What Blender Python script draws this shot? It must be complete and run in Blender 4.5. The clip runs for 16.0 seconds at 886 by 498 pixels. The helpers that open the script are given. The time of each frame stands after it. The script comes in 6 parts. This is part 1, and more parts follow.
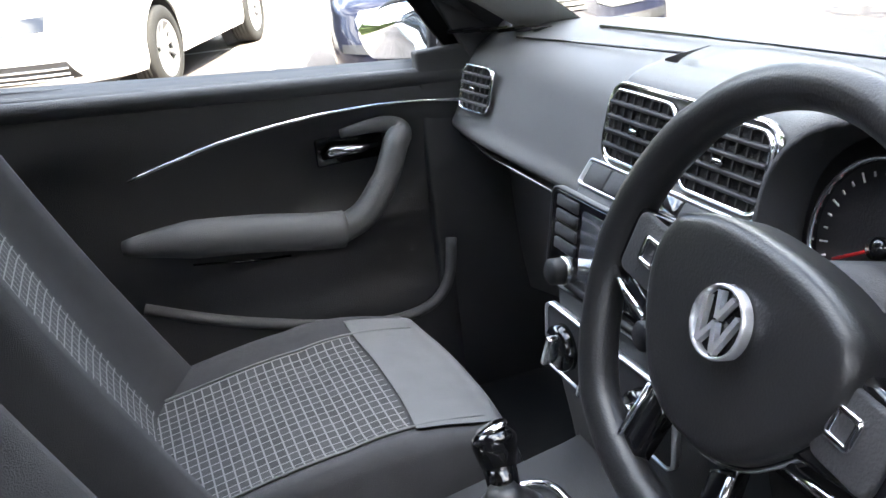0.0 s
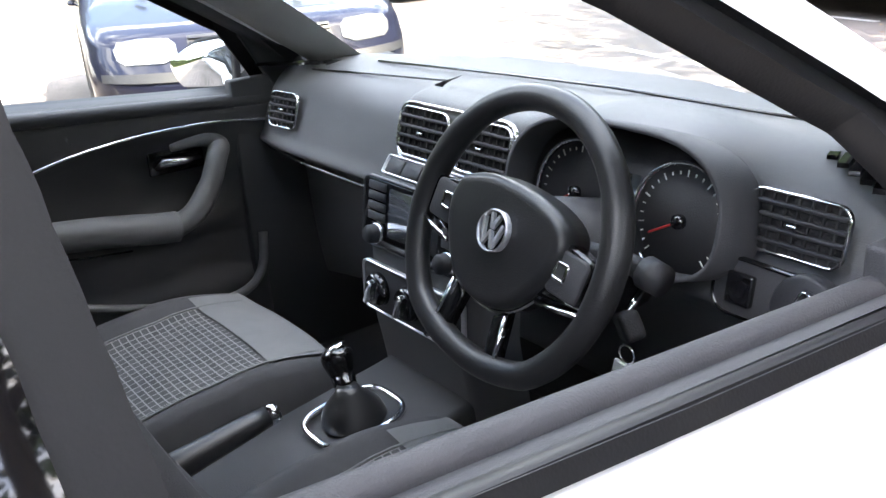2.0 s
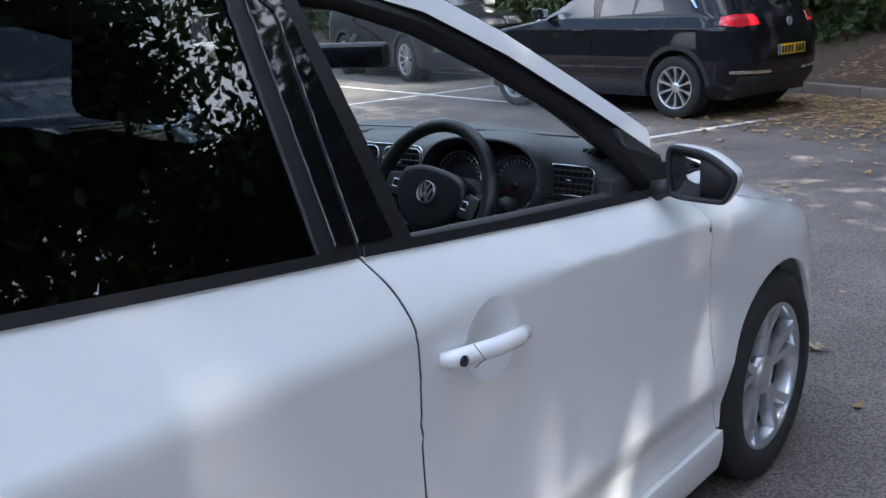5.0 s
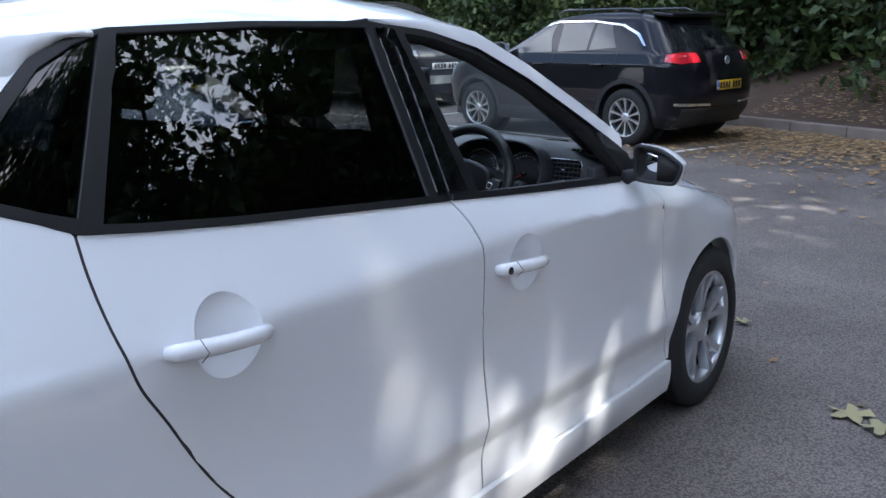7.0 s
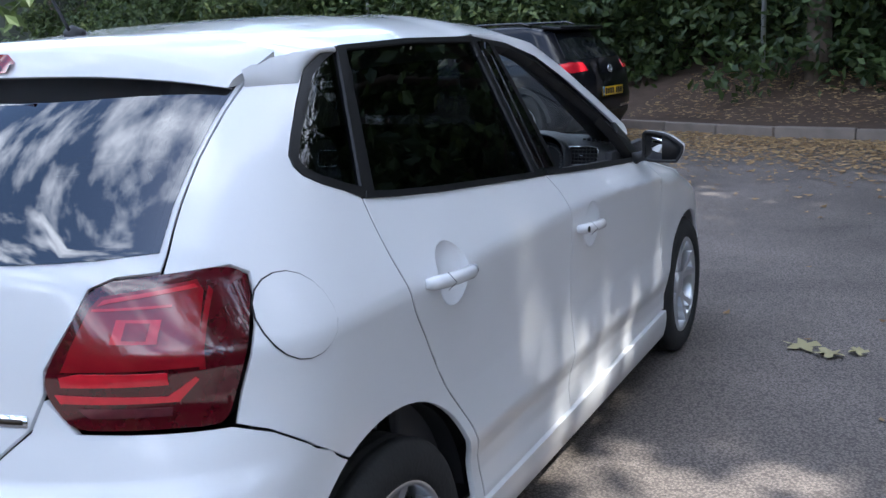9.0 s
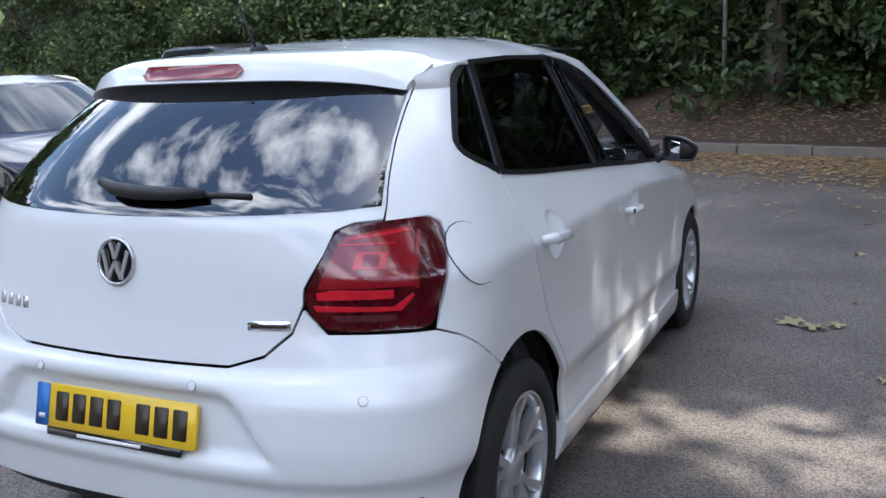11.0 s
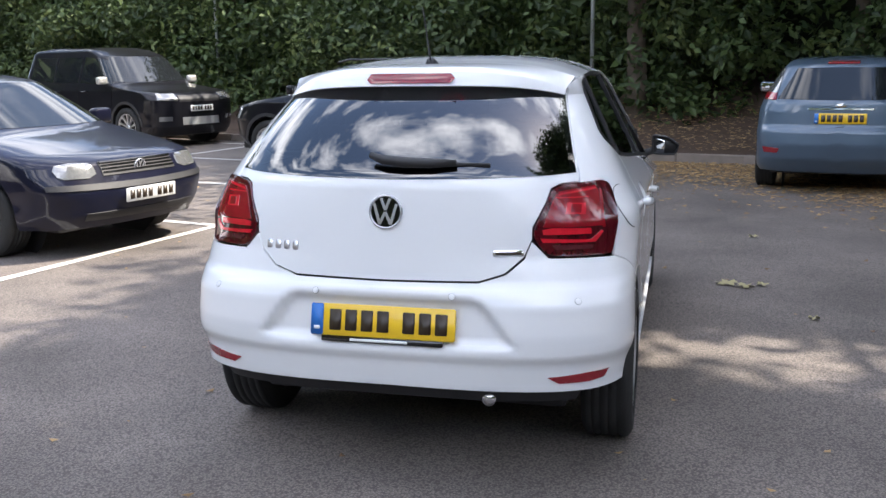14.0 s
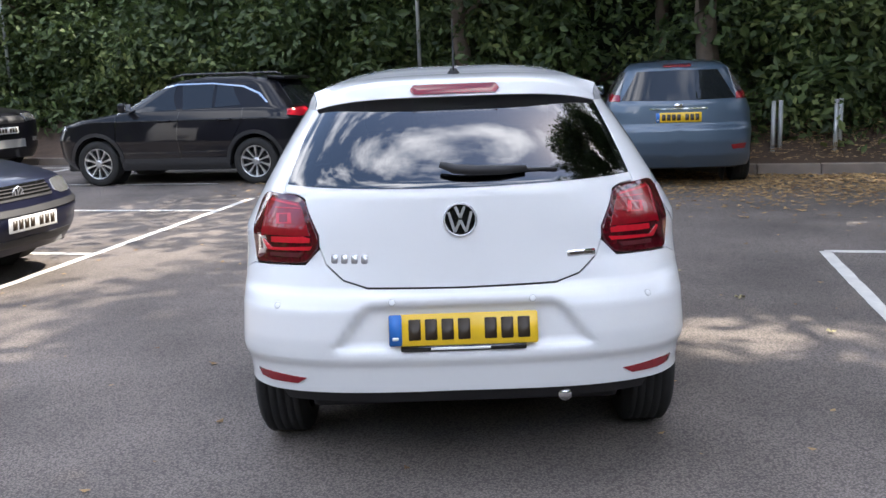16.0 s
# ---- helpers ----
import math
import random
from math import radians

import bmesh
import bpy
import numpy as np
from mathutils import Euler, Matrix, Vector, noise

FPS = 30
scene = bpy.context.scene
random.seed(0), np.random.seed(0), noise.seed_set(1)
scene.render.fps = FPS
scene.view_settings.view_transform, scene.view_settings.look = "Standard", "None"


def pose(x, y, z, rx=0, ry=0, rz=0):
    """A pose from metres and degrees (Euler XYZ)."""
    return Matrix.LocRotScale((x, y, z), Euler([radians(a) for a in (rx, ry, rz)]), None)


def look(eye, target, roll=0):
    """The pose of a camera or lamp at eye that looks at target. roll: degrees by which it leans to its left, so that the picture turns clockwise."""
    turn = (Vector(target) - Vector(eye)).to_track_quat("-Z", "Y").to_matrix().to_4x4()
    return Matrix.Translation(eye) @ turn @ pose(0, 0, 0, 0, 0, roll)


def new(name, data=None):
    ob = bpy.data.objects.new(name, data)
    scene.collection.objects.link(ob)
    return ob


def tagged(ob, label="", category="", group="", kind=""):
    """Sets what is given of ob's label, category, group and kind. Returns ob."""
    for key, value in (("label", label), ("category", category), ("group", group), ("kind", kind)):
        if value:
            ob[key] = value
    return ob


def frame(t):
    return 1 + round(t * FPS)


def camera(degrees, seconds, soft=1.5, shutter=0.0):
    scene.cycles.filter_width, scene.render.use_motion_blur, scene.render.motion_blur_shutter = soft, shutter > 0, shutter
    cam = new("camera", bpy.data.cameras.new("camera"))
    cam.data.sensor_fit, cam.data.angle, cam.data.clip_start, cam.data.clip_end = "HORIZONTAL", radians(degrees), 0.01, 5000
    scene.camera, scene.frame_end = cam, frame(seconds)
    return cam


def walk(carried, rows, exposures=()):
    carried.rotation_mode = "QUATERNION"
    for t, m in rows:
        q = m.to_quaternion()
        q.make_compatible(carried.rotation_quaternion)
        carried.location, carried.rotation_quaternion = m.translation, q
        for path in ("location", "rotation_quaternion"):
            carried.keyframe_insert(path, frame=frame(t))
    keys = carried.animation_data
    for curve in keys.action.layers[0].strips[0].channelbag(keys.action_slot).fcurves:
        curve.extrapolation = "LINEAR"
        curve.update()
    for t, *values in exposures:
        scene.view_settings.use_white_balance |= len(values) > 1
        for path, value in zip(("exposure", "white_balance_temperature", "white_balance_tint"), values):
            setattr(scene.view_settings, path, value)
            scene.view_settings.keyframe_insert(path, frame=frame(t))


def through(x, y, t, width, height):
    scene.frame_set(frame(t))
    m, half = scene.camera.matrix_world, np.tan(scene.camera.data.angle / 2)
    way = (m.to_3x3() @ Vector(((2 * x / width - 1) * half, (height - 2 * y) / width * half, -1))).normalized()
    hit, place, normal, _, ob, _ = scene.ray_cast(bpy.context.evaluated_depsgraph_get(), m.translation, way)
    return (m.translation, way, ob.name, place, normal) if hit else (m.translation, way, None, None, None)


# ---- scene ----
cam = camera(51.5, 16.0)
PATH = [
    (0, (0.793, 1.966, 1.224), (-0.98, 2.551, 0.506), -6.7),
    (0.5, (0.909, 1.923, 1.254), (-0.797, 2.654, 0.508), -5.3),
    (1, (1.008, 1.878, 1.281), (-0.657, 2.697, 0.533), -4.4),
    (1.5, (1.063, 1.777, 1.296), (-0.531, 2.742, 0.569), -4.1),
    (2, (1.117, 1.67, 1.306), (-0.404, 2.757, 0.596), -4.0),
    (2.5, (1.225, 1.587, 1.324), (-0.259, 2.74, 0.639), -2.8),
    (3, (1.395, 1.495, 1.348), (-0.093, 2.669, 0.71), -2.1),
    (3.5, (1.491, 1.395, 1.357), (0.037, 2.622, 0.739), -2.4),
    (4, (1.548, 1.203, 1.35), (0.178, 2.538, 0.766), -3.5),
    (6.5, (1.957, 0.2, 1.408), (0.762, 1.726, 0.914), -1.4),
    (7, (2.019, 0.019, 1.405), (0.835, 1.56, 0.931), -1.3),
    (7.5, (2.063, -0.175, 1.425), (0.902, 1.382, 0.948), -1.7),
    (8, (1.976, -0.425, 1.413), (0.897, 1.191, 0.939), -2.5),
    (10.5, (1.645, -1.3, 1.426), (0.801, 0.464, 1.007), -2.4),
    (11, (1.669, -1.552, 1.421), (0.826, 0.215, 1.014), -2.4),
    (11.5, (1.61, -1.779, 1.424), (0.796, 0.001, 1.013), -2.5),
    (12, (1.458, -2.041, 1.43), (0.71, -0.234, 1.015), -2.6),
    (12.5, (1.404, -2.276, 1.443), (0.7, -0.449, 1.033), -2.8),
    (13, (1.371, -2.522, 1.457), (0.713, -0.674, 1.067), -3.1),
    (13.5, (1.224, -2.712, 1.452), (0.645, -0.835, 1.076), -2.2),
    (14, (0.967, -2.876, 1.462), (0.478, -0.978, 1.067), -0.8),
    (14.5, (0.729, -2.903, 1.456), (0.322, -0.987, 1.052), -0.6),
    (15, (0.471, -2.894, 1.476), (0.193, -0.953, 1.079), -1.4),
    (15.5, (0.197, -3.029, 1.476), (0.063, -1.07, 1.094), -1.7),
    (16, (-0.014, -3.064, 1.483), (-0.043, -1.101, 1.099), -2.2),
]

# exposure follows the clip: bright for the cabin, darker outside
EXPOSURES = [(0.0, 4.05, 7300, 14), (1.5, 4.0, 7300, 14), (2.5, 3.3, 7100, 14), (3.5, 2.35, 6600, 12), (4.2, 1.9, 6300, 11), (6.5, 1.7, 6100, 11), (8.0, 1.65, 6000, 11),
             (10.5, 1.6, 6300, 10), (13.0, 1.75, 6700, 12), (16.0, 1.75, 6800, 12)]
walk(cam, [(t, look(eye, target, roll)) for t, eye, target, roll in PATH], EXPOSURES)

# ---- world, sun ----
SUN_EL, SUN_AZ = radians(54), radians(70)      # azimuth clockwise from +y
sun_dir = Vector((math.sin(SUN_AZ) * math.cos(SUN_EL), math.cos(SUN_AZ) * math.cos(SUN_EL), math.sin(SUN_EL)))
world = bpy.data.worlds.new("sky_world")
scene.world = world
world.use_nodes = True
wn, wl = world.node_tree.nodes, world.node_tree.links
wbg = wn["Background"]
sky = wn.new("ShaderNodeTexSky")
sky.sky_type, sky.sun_disc = "NISHITA", False
sky.sun_elevation, sky.sun_rotation = SUN_EL, SUN_AZ
wtc = wn.new("ShaderNodeTexCoord")
wmap = wn.new("ShaderNodeMapping")
wmap.inputs["Scale"].default_value = (0.6, 0.6, 2.6)
wl.new(wtc.outputs["Generated"], wmap.inputs["Vector"])
cloud = wn.new("ShaderNodeTexNoise")
cloud.inputs["Scale"].default_value, cloud.inputs["Detail"].default_value, cloud.inputs["Roughness"].default_value = 4.2, 10.0, 0.56
wl.new(wmap.outputs["Vector"], cloud.inputs["Vector"])
cramp = wn.new("ShaderNodeValToRGB")
cramp.color_ramp.elements[0].position, cramp.color_ramp.elements[1].position = 0.47, 0.64
wl.new(cloud.outputs["Fac"], cramp.inputs["Fac"])
wmix = wn.new("ShaderNodeMixRGB")
wmix.inputs["Color2"].default_value = (11.0, 11.5, 12.5, 1)
wl.new(cramp.outputs["Color"], wmix.inputs["Fac"])
wl.new(sky.outputs["Color"], wmix.inputs["Color1"])
wl.new(wmix.outputs["Color"], wbg.inputs["Color"])
wbg.inputs["Strength"].default_value = 0.15

sun_data = bpy.data.lights.new("sun", "SUN")
sun_data.energy, sun_data.angle, sun_data.color = 3.2, radians(0.5), (1.0, 0.95, 0.86)
sun_ob = new("sun", sun_data)
sun_ob.rotation_euler = sun_dir.to_track_quat("Z", "Y").to_euler()


# ---- materials ----
def mat(name, color, rough=0.5, metal=0.0, vary=0.12, scale=8.0, bump=0.0, bscale=120.0, coat=0.0, spec=0.5, random_tone=0.0):
    m = bpy.data.materials.new(name)
    m.use_nodes = True
    n, l = m.node_tree.nodes, m.node_tree.links
    b = n["Principled BSDF"]
    b.inputs["Roughness"].default_value, b.inputs["Metallic"].default_value = rough, metal
    b.inputs["Coat Weight"].default_value, b.inputs["Specular IOR Level"].default_value = coat, spec
    b.inputs["Coat Roughness"].default_value = 0.03
    tc = n.new("ShaderNodeTexCoord")
    big = n.new("ShaderNodeTexNoise")
    big.inputs["Scale"].default_value, big.inputs["Detail"].default_value = scale, 6.0
    l.new(tc.outputs["Object"], big.inputs["Vector"])
    mix = n.new("ShaderNodeMixRGB")
    lo, hi = [max(0.0, c * (1 - vary)) for c in color], [min(1.0, c * (1 + vary)) for c in color]
    mix.inputs["Color1"].default_value, mix.inputs["Color2"].default_value = (*lo, 1), (*hi, 1)
    l.new(big.outputs["Fac"], mix.inputs["Fac"])
    out = mix.outputs["Color"]
    if random_tone:
        info, hsv = n.new("ShaderNodeObjectInfo"), n.new("ShaderNodeHueSaturation")
        rng = n.new("ShaderNodeMapRange")
        rng.inputs["To Min"].default_value, rng.inputs["To Max"].default_value = 1 - random_tone, 1 + random_tone
        l.new(info.outputs["Random"], rng.inputs["Value"])
        l.new(rng.outputs["Result"], hsv.inputs["Value"])
        l.new(out, hsv.inputs["Color"])
        out = hsv.outputs["Color"]
    l.new(out, b.inputs["Base Color"])
    if bump:
        fine, bn = n.new("ShaderNodeTexNoise"), n.new("ShaderNodeBump")
        fine.inputs["Scale"].default_value, fine.inputs["Detail"].default_value = bscale, 4.0
        l.new(tc.outputs["Object"], fine.inputs["Vector"])
        bn.inputs["Strength"].default_value, bn.inputs["Distance"].default_value = bump, 0.004
        l.new(fine.outputs["Fac"], bn.inputs["Height"])
        l.new(bn.outputs["Normal"], b.inputs["Normal"])
    return m


def glass_mat(name, tint, f0=0.04):
    """Thin tinted glass: clear straight on, mirror-like at a low angle."""
    m = bpy.data.materials.new(name)
    m.use_nodes = True
    n, l = m.node_tree.nodes, m.node_tree.links
    n.remove(n["Principled BSDF"])
    tr, gl, mx, lw = (n.new(k) for k in ("ShaderNodeBsdfTransparent", "ShaderNodeBsdfGlossy", "ShaderNodeMixShader", "ShaderNodeLayerWeight"))
    tr.inputs["Color"].default_value = (*tint, 1)
    gl.inputs["Roughness"].default_value = 0.01
    gl.inputs["Color"].default_value = (0.95, 0.97, 1, 1)
    lw.inputs["Blend"].default_value = 0.5
    pw, ma = n.new("ShaderNodeMath"), n.new("ShaderNodeMath")
    pw.operation, ma.operation = "POWER", "MULTIPLY_ADD"
    pw.inputs[1].default_value = 5.0
    ma.inputs[1].default_value, ma.inputs[2].default_value = 1 - f0, f0
    l.new(lw.outputs["Facing"], pw.inputs[0])
    l.new(pw.outputs[0], ma.inputs[0])
    l.new(ma.outputs[0], mx.inputs["Fac"])
    l.new(tr.outputs["BSDF"], mx.inputs[1])
    l.new(gl.outputs["BSDF"], mx.inputs[2])
    l.new(mx.outputs["Shader"], n["Material Output"].inputs["Surface"])
    return m


WHITE = mat("white_paint", (0.80, 0.81, 0.82), 0.28, 0, 0.02, 3, coat=1.0, spec=0.15)
BLACKPAINT = mat("black_paint", (0.010, 0.010, 0.013), 0.3, 0.0, 0.3, 3, coat=0.6, spec=0.05)
NAVYPAINT = mat("navy_black_paint", (0.009, 0.010, 0.022), 0.3, 0.0, 0.3, 3, coat=0.6, spec=0.05)
BLUEPAINT = mat("steel_blue_paint", (0.075, 0.115, 0.165), 0.35, 0.3, 0.08, 3, coat=0.9)
SILVERPAINT = mat("pale_silver_paint", (0.55, 0.54, 0.50), 0.35, 0.3, 0.06, 3, coat=0.8)
PLASTIC = mat("black_plastic", (0.018, 0.018, 0.02), 0.55, 0, 0.2, 20, 0.15, 400)
GLOSSBLACK = mat("gloss_black", (0.006, 0.006, 0.007), 0.12, 0, 0.2, 6, coat=0.6)
PILLARBLACK = mat("pillar_black", (0.004, 0.004, 0.005), 0.03, 0, 0.2, 6, spec=0.5)
FRAMEBLACK = mat("satin_black_trim", (0.011, 0.011, 0.012), 0.42, 0, 0.2, 20, 0.08, 300, spec=0.3)
TRIM = mat("dark_grey_trim", (0.035, 0.036, 0.04), 0.45, 0, 0.15, 12, 0.1, 300)
RUBBER = mat("tyre_rubber", (0.017, 0.017, 0.017), 0.8, 0, 0.3, 15, 0.4, 90)
ALLOY = mat("silver_alloy", (0.62, 0.63, 0.65), 0.28, 0.85, 0.06, 9)
DARKALLOY = mat("black_alloy", (0.03, 0.03, 0.033), 0.35, 0.5, 0.1, 9)
CHROME = mat("chrome", (0.85, 0.86, 0.88), 0.08, 1.0, 0.03, 9)
BADGE = mat("satin_chrome", (0.70, 0.70, 0.72), 0.25, 0.7, 0.04, 20)
GLASSDARK = mat("dark_car_glass", (0.012, 0.014, 0.016), 0.03, 0, 0.2, 2, spec=0.7)
PRIVACY = glass_mat("privacy_glass", (0.10, 0.11, 0.12), 0.06)
REARGLASS = glass_mat("rear_window_glass", (0.05, 0.055, 0.06), 0.13)
CLEAR = glass_mat("clear_glass", (0.82, 0.87, 0.85))
REDDARK = mat("smoked_red_lamp", (0.075, 0.003, 0.008), 0.08, 0, 0.25, 30, coat=1.0)
RED = mat("red_lamp", (0.26, 0.006, 0.014), 0.12, 0, 0.25, 30, coat=1.0)
REDLIGHT = mat("bright_red_lamp", (0.62, 0.015, 0.03), 0.15, 0, 0.2, 40, coat=1.0)
LAMPSMOKE = mat("smoked_clear_lamp", (0.16, 0.035, 0.045), 0.1, 0.4, 0.35, 40, coat=1.0)
LAMPCLEAR = mat("clear_lamp", (0.24, 0.245, 0.25), 0.12, 0.55, 0.35, 40, coat=1.0)
YELLOWPLATE = mat("yellow_plate", (0.82, 0.52, 0.02), 0.35, 0, 0.05, 10, coat=0.4)
WHITEPLATE = mat("white_plate", (0.72, 0.72, 0.70), 0.35, 0, 0.05, 10, coat=0.4)
EUBLUE = mat("plate_blue", (0.02, 0.16, 0.52), 0.35, 0, 0.05, 10)
INK = mat("plate_ink", (0.03, 0.018, 0.008), 0.4, 0, 0.1, 10)
PALE = mat("pale_print", (0.75, 0.75, 0.72), 0.4, 0, 0.05, 10)
LINE = mat("white_line_paint", (0.62, 0.60, 0.56), 0.75, 0, 0.25, 9, 0.3, 160)
KERB = mat("kerb_concrete", (0.23, 0.19, 0.16), 0.9, 0, 0.3, 6, 0.5, 60)
BARK = mat("bark", (0.10, 0.075, 0.055), 0.9, 0, 0.4, 9, 0.8, 25)
METALGREY = mat("galvanised_steel", (0.42, 0.43, 0.43), 0.45, 0.6, 0.15, 8)


def asphalt_mat():
    m = mat("asphalt", (0.150, 0.128, 0.114), 0.88, 0, 0.6, 210, 1.0, 120)
    n, l = m.node_tree.nodes, m.node_tree.links
    b = n["Principled BSDF"]
    tc = next(k for k in n if k.type == "TEX_COORD")
    base = b.inputs["Base Color"].links[0].from_socket
    a = n.new("ShaderNodeTexNoise")
    a.inputs["Scale"].default_value, a.inputs["Detail"].default_value = 1.1, 8.0
    l.new(tc.outputs["Object"], a.inputs["Vector"])
    r = n.new("ShaderNodeMapRange")
    r.inputs["From Min"].default_value, r.inputs["From Max"].default_value = 0.3, 0.7
    r.inputs["To Min"].default_value, r.inputs["To Max"].default_value = 0.72, 1.3
    l.new(a.outputs["Fac"], r.inputs["Value"])
    stone = n.new("ShaderNodeTexVoronoi")
    stone.inputs["Scale"].default_value = 105.0
    l.new(tc.outputs["Object"], stone.inputs["Vector"])
    r2 = n.new("ShaderNodeMapRange")
    r2.inputs["From Max"].default_value, r2.inputs["To Min"].default_value, r2.inputs["To Max"].default_value = 0.75, 1.6, 0.55
    l.new(stone.outputs["Distance"], r2.inputs["Value"])
    mul = n.new("ShaderNodeMath")
    mul.operation = "MULTIPLY"
    l.new(r.outputs["Result"], mul.inputs[0])
    l.new(r2.outputs["Result"], mul.inputs[1])
    v = n.new("ShaderNodeVectorMath")
    v.operation = "SCALE"
    l.new(base, v.inputs[0])
    l.new(mul.outputs[0], v.inputs["Scale"])
    l.new(v.outputs["Vector"], b.inputs["Base Color"])
    return m


def leaf_mat(name, c1, c2, rough=0.55, through=0.25):
    m = bpy.data.materials.new(name)
    m.use_nodes = True
    n, l = m.node_tree.nodes, m.node_tree.links
    b = n["Principled BSDF"]
    b.inputs["Roughness"].default_value = rough
    geo, mix = n.new("ShaderNodeNewGeometry"), n.new("ShaderNodeMixRGB")
    mix.inputs["Color1"].default_value, mix.inputs["Color2"].default_value = (*c1, 1), (*c2, 1)
    l.new(geo.outputs["Random Per Island"], mix.inputs["Fac"])
    l.new(mix.outputs["Color"], b.inputs["Base Color"])
    if through:
        tr, mx = n.new("ShaderNodeBsdfTranslucent"), n.new("ShaderNodeMixShader")
        mx.inputs["Fac"].default_value = through
        l.new(mix.outputs["Color"], tr.inputs["Color"])
        l.new(b.outputs["BSDF"], mx.inputs[1])
        l.new(tr.outputs["BSDF"], mx.inputs[2])
        l.new(mx.outputs["Shader"], n["Material Output"].inputs["Surface"])
    return m


ASPHALT = asphalt_mat()
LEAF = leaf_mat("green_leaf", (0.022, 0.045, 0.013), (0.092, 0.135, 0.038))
# brighter copy of the leaf green, standing for leaves in the sun
LEAFLIT = leaf_mat("painted_sunlit_leaf", (0.08, 0.12, 0.03), (0.20, 0.24, 0.08))
LEAFDRY = leaf_mat("dry_leaf", (0.13, 0.07, 0.03), (0.42, 0.28, 0.13), 0.8, 0.0)
LEAFFALLEN = leaf_mat("fallen_leaf", (0.22, 0.21, 0.09), (0.36, 0.32, 0.17), 0.8, 0.0)
SOIL = mat("leafy_soil", (0.085, 0.055, 0.038), 0.95, 0, 0.5, 5, 0.9, 40)
# near-black green that paints in the shade inside the trees
WOODSHADE = mat("painted_wood_shade", (0.012, 0.018, 0.008), 0.9, 0, 0.5, 1.2, 0.6, 12)


# ---- mesh helpers ----
def thing(name, label, category, group="", m=None, kind=""):
    ob = tagged(new(name), label, category, group, kind)
    ob.empty_display_size = 0.2
    if m is not None:
        ob.matrix_world = m
    return ob


def link_mesh(name, me, material, parent=None, label=""):
    if material is not None:
        me.materials.append(material)
    ob = new(name, me)
    ob.parent = parent
    if label:
        tagged(ob, label)
    return ob


def part(name, bm, material, parent=None, label="", smooth=True):
    me = bpy.data.meshes.new(name)
    bm.to_mesh(me)
    bm.free()
    if smooth:
        me.shade_smooth()
    return link_mesh(name, me, material, parent, label)


def raw(name, verts, faces, material, parent=None, label="", smooth=True):
    me = bpy.data.meshes.new(name)
    me.from_pydata([tuple(v) for v in verts], [], faces)
    me.update()
    if smooth:
        me.shade_smooth()
    return link_mesh(name, me, material, parent, label)


def box_bm(sx, sy, sz, m=None, bevel=0.0, seg=2):
    bm = bmesh.new()
    bmesh.ops.create_cube(bm, size=1)
    bmesh.ops.scale(bm, vec=(sx, sy, sz), verts=bm.verts)
    if bevel:
        bmesh.ops.bevel(bm, geom=bm.edges[:], offset=bevel, segments=seg, affect="EDGES", profile=0.6)
    if m is not None:
        bm.transform(m)
    return bm


def tube_bm(points, radius, seg=10, closed=False, m=None):
    """A round tube along points; radius is a number or one a point."""
    pts = [Vector(p) for p in points]
    k = len(pts)
    bm, rings = bmesh.new(), []
    side = None
    for i, p in enumerate(pts):
        a = pts[(i + 1) % k] if closed or i < k - 1 else p
        b = pts[i - 1] if closed or i > 0 else p
        d = (a - b).normalized()
        if side is None:
            side = d.cross(Vector((0.31, 0.2, 0.93))).normalized()
        side = (side - d * side.dot(d)).normalized()
        up = d.cross(side)
        r = radius[i] if isinstance(radius, (list, tuple)) else radius
        rings.append([bm.verts.new(p + r * (math.cos(2 * math.pi * j / seg) * side + math.sin(2 * math.pi * j / seg) * up)) for j in range(seg)])
    for i in range(k if closed else k - 1):
        r0, r1 = rings[i], rings[(i + 1) % k]
        for j in range(seg):
            bm.faces.new((r0[j], r0[(j + 1) % seg], r1[(j + 1) % seg], r1[j]))
    if not closed:
        bm.faces.new(rings[0][::-1])
        bm.faces.new(rings[-1])
    bmesh.ops.recalc_face_normals(bm, faces=bm.faces)
    if m is not None:
        bm.transform(m)
    return bm


def lathe_bm(profile, seg=48, m=None, axis="x"):
    """Turns (radius, along) round the axis."""
    bm, rings = bmesh.new(), []
    for r, a in profile:
        ring = []
        for j in range(seg):
            c, s = math.cos(2 * math.pi * j / seg) * r, math.sin(2 * math.pi * j / seg) * r
            ring.append(bm.verts.new((a, c, s) if axis == "x" else (c, s, a) if axis == "z" else (c, a, s)))
        rings.append(ring)
    for r0, r1 in zip(rings, rings[1:]):
        for j in range(seg):
            bm.faces.new((r0[j], r0[(j + 1) % seg], r1[(j + 1) % seg], r1[j]))
    bmesh.ops.remove_doubles(bm, verts=bm.verts, dist=1e-5)
    bmesh.ops.recalc_face_normals(bm, faces=bm.faces)
    if m is not None:
        bm.transform(m)
    return bm


def prism_bm(poly, depth, m=None, bevel=0.0, seg=2):
    """A flat outline in x, z pushed from y=0 to y=-depth (towards the viewer), with a rounded front edge."""
    bm = bmesh.new()
    a = [bm.verts.new((x, 0, z)) for x, z in poly]
    b = [bm.verts.new((x, -depth, z)) for x, z in poly]
    bm.faces.new(a)
    front = bm.faces.new(b[::-1])
    k = len(poly)
    for i in range(k):
        bm.faces.new((a[i], b[i], b[(i + 1) % k], a[(i + 1) % k]))
    bmesh.ops.recalc_face_normals(bm, faces=bm.faces)
    if bevel:
        bmesh.ops.bevel(bm, geom=list(front.edges), offset=bevel, segments=seg, affect="EDGES", profile=0.6)
    if m is not None:
        bm.transform(m)
    return bm


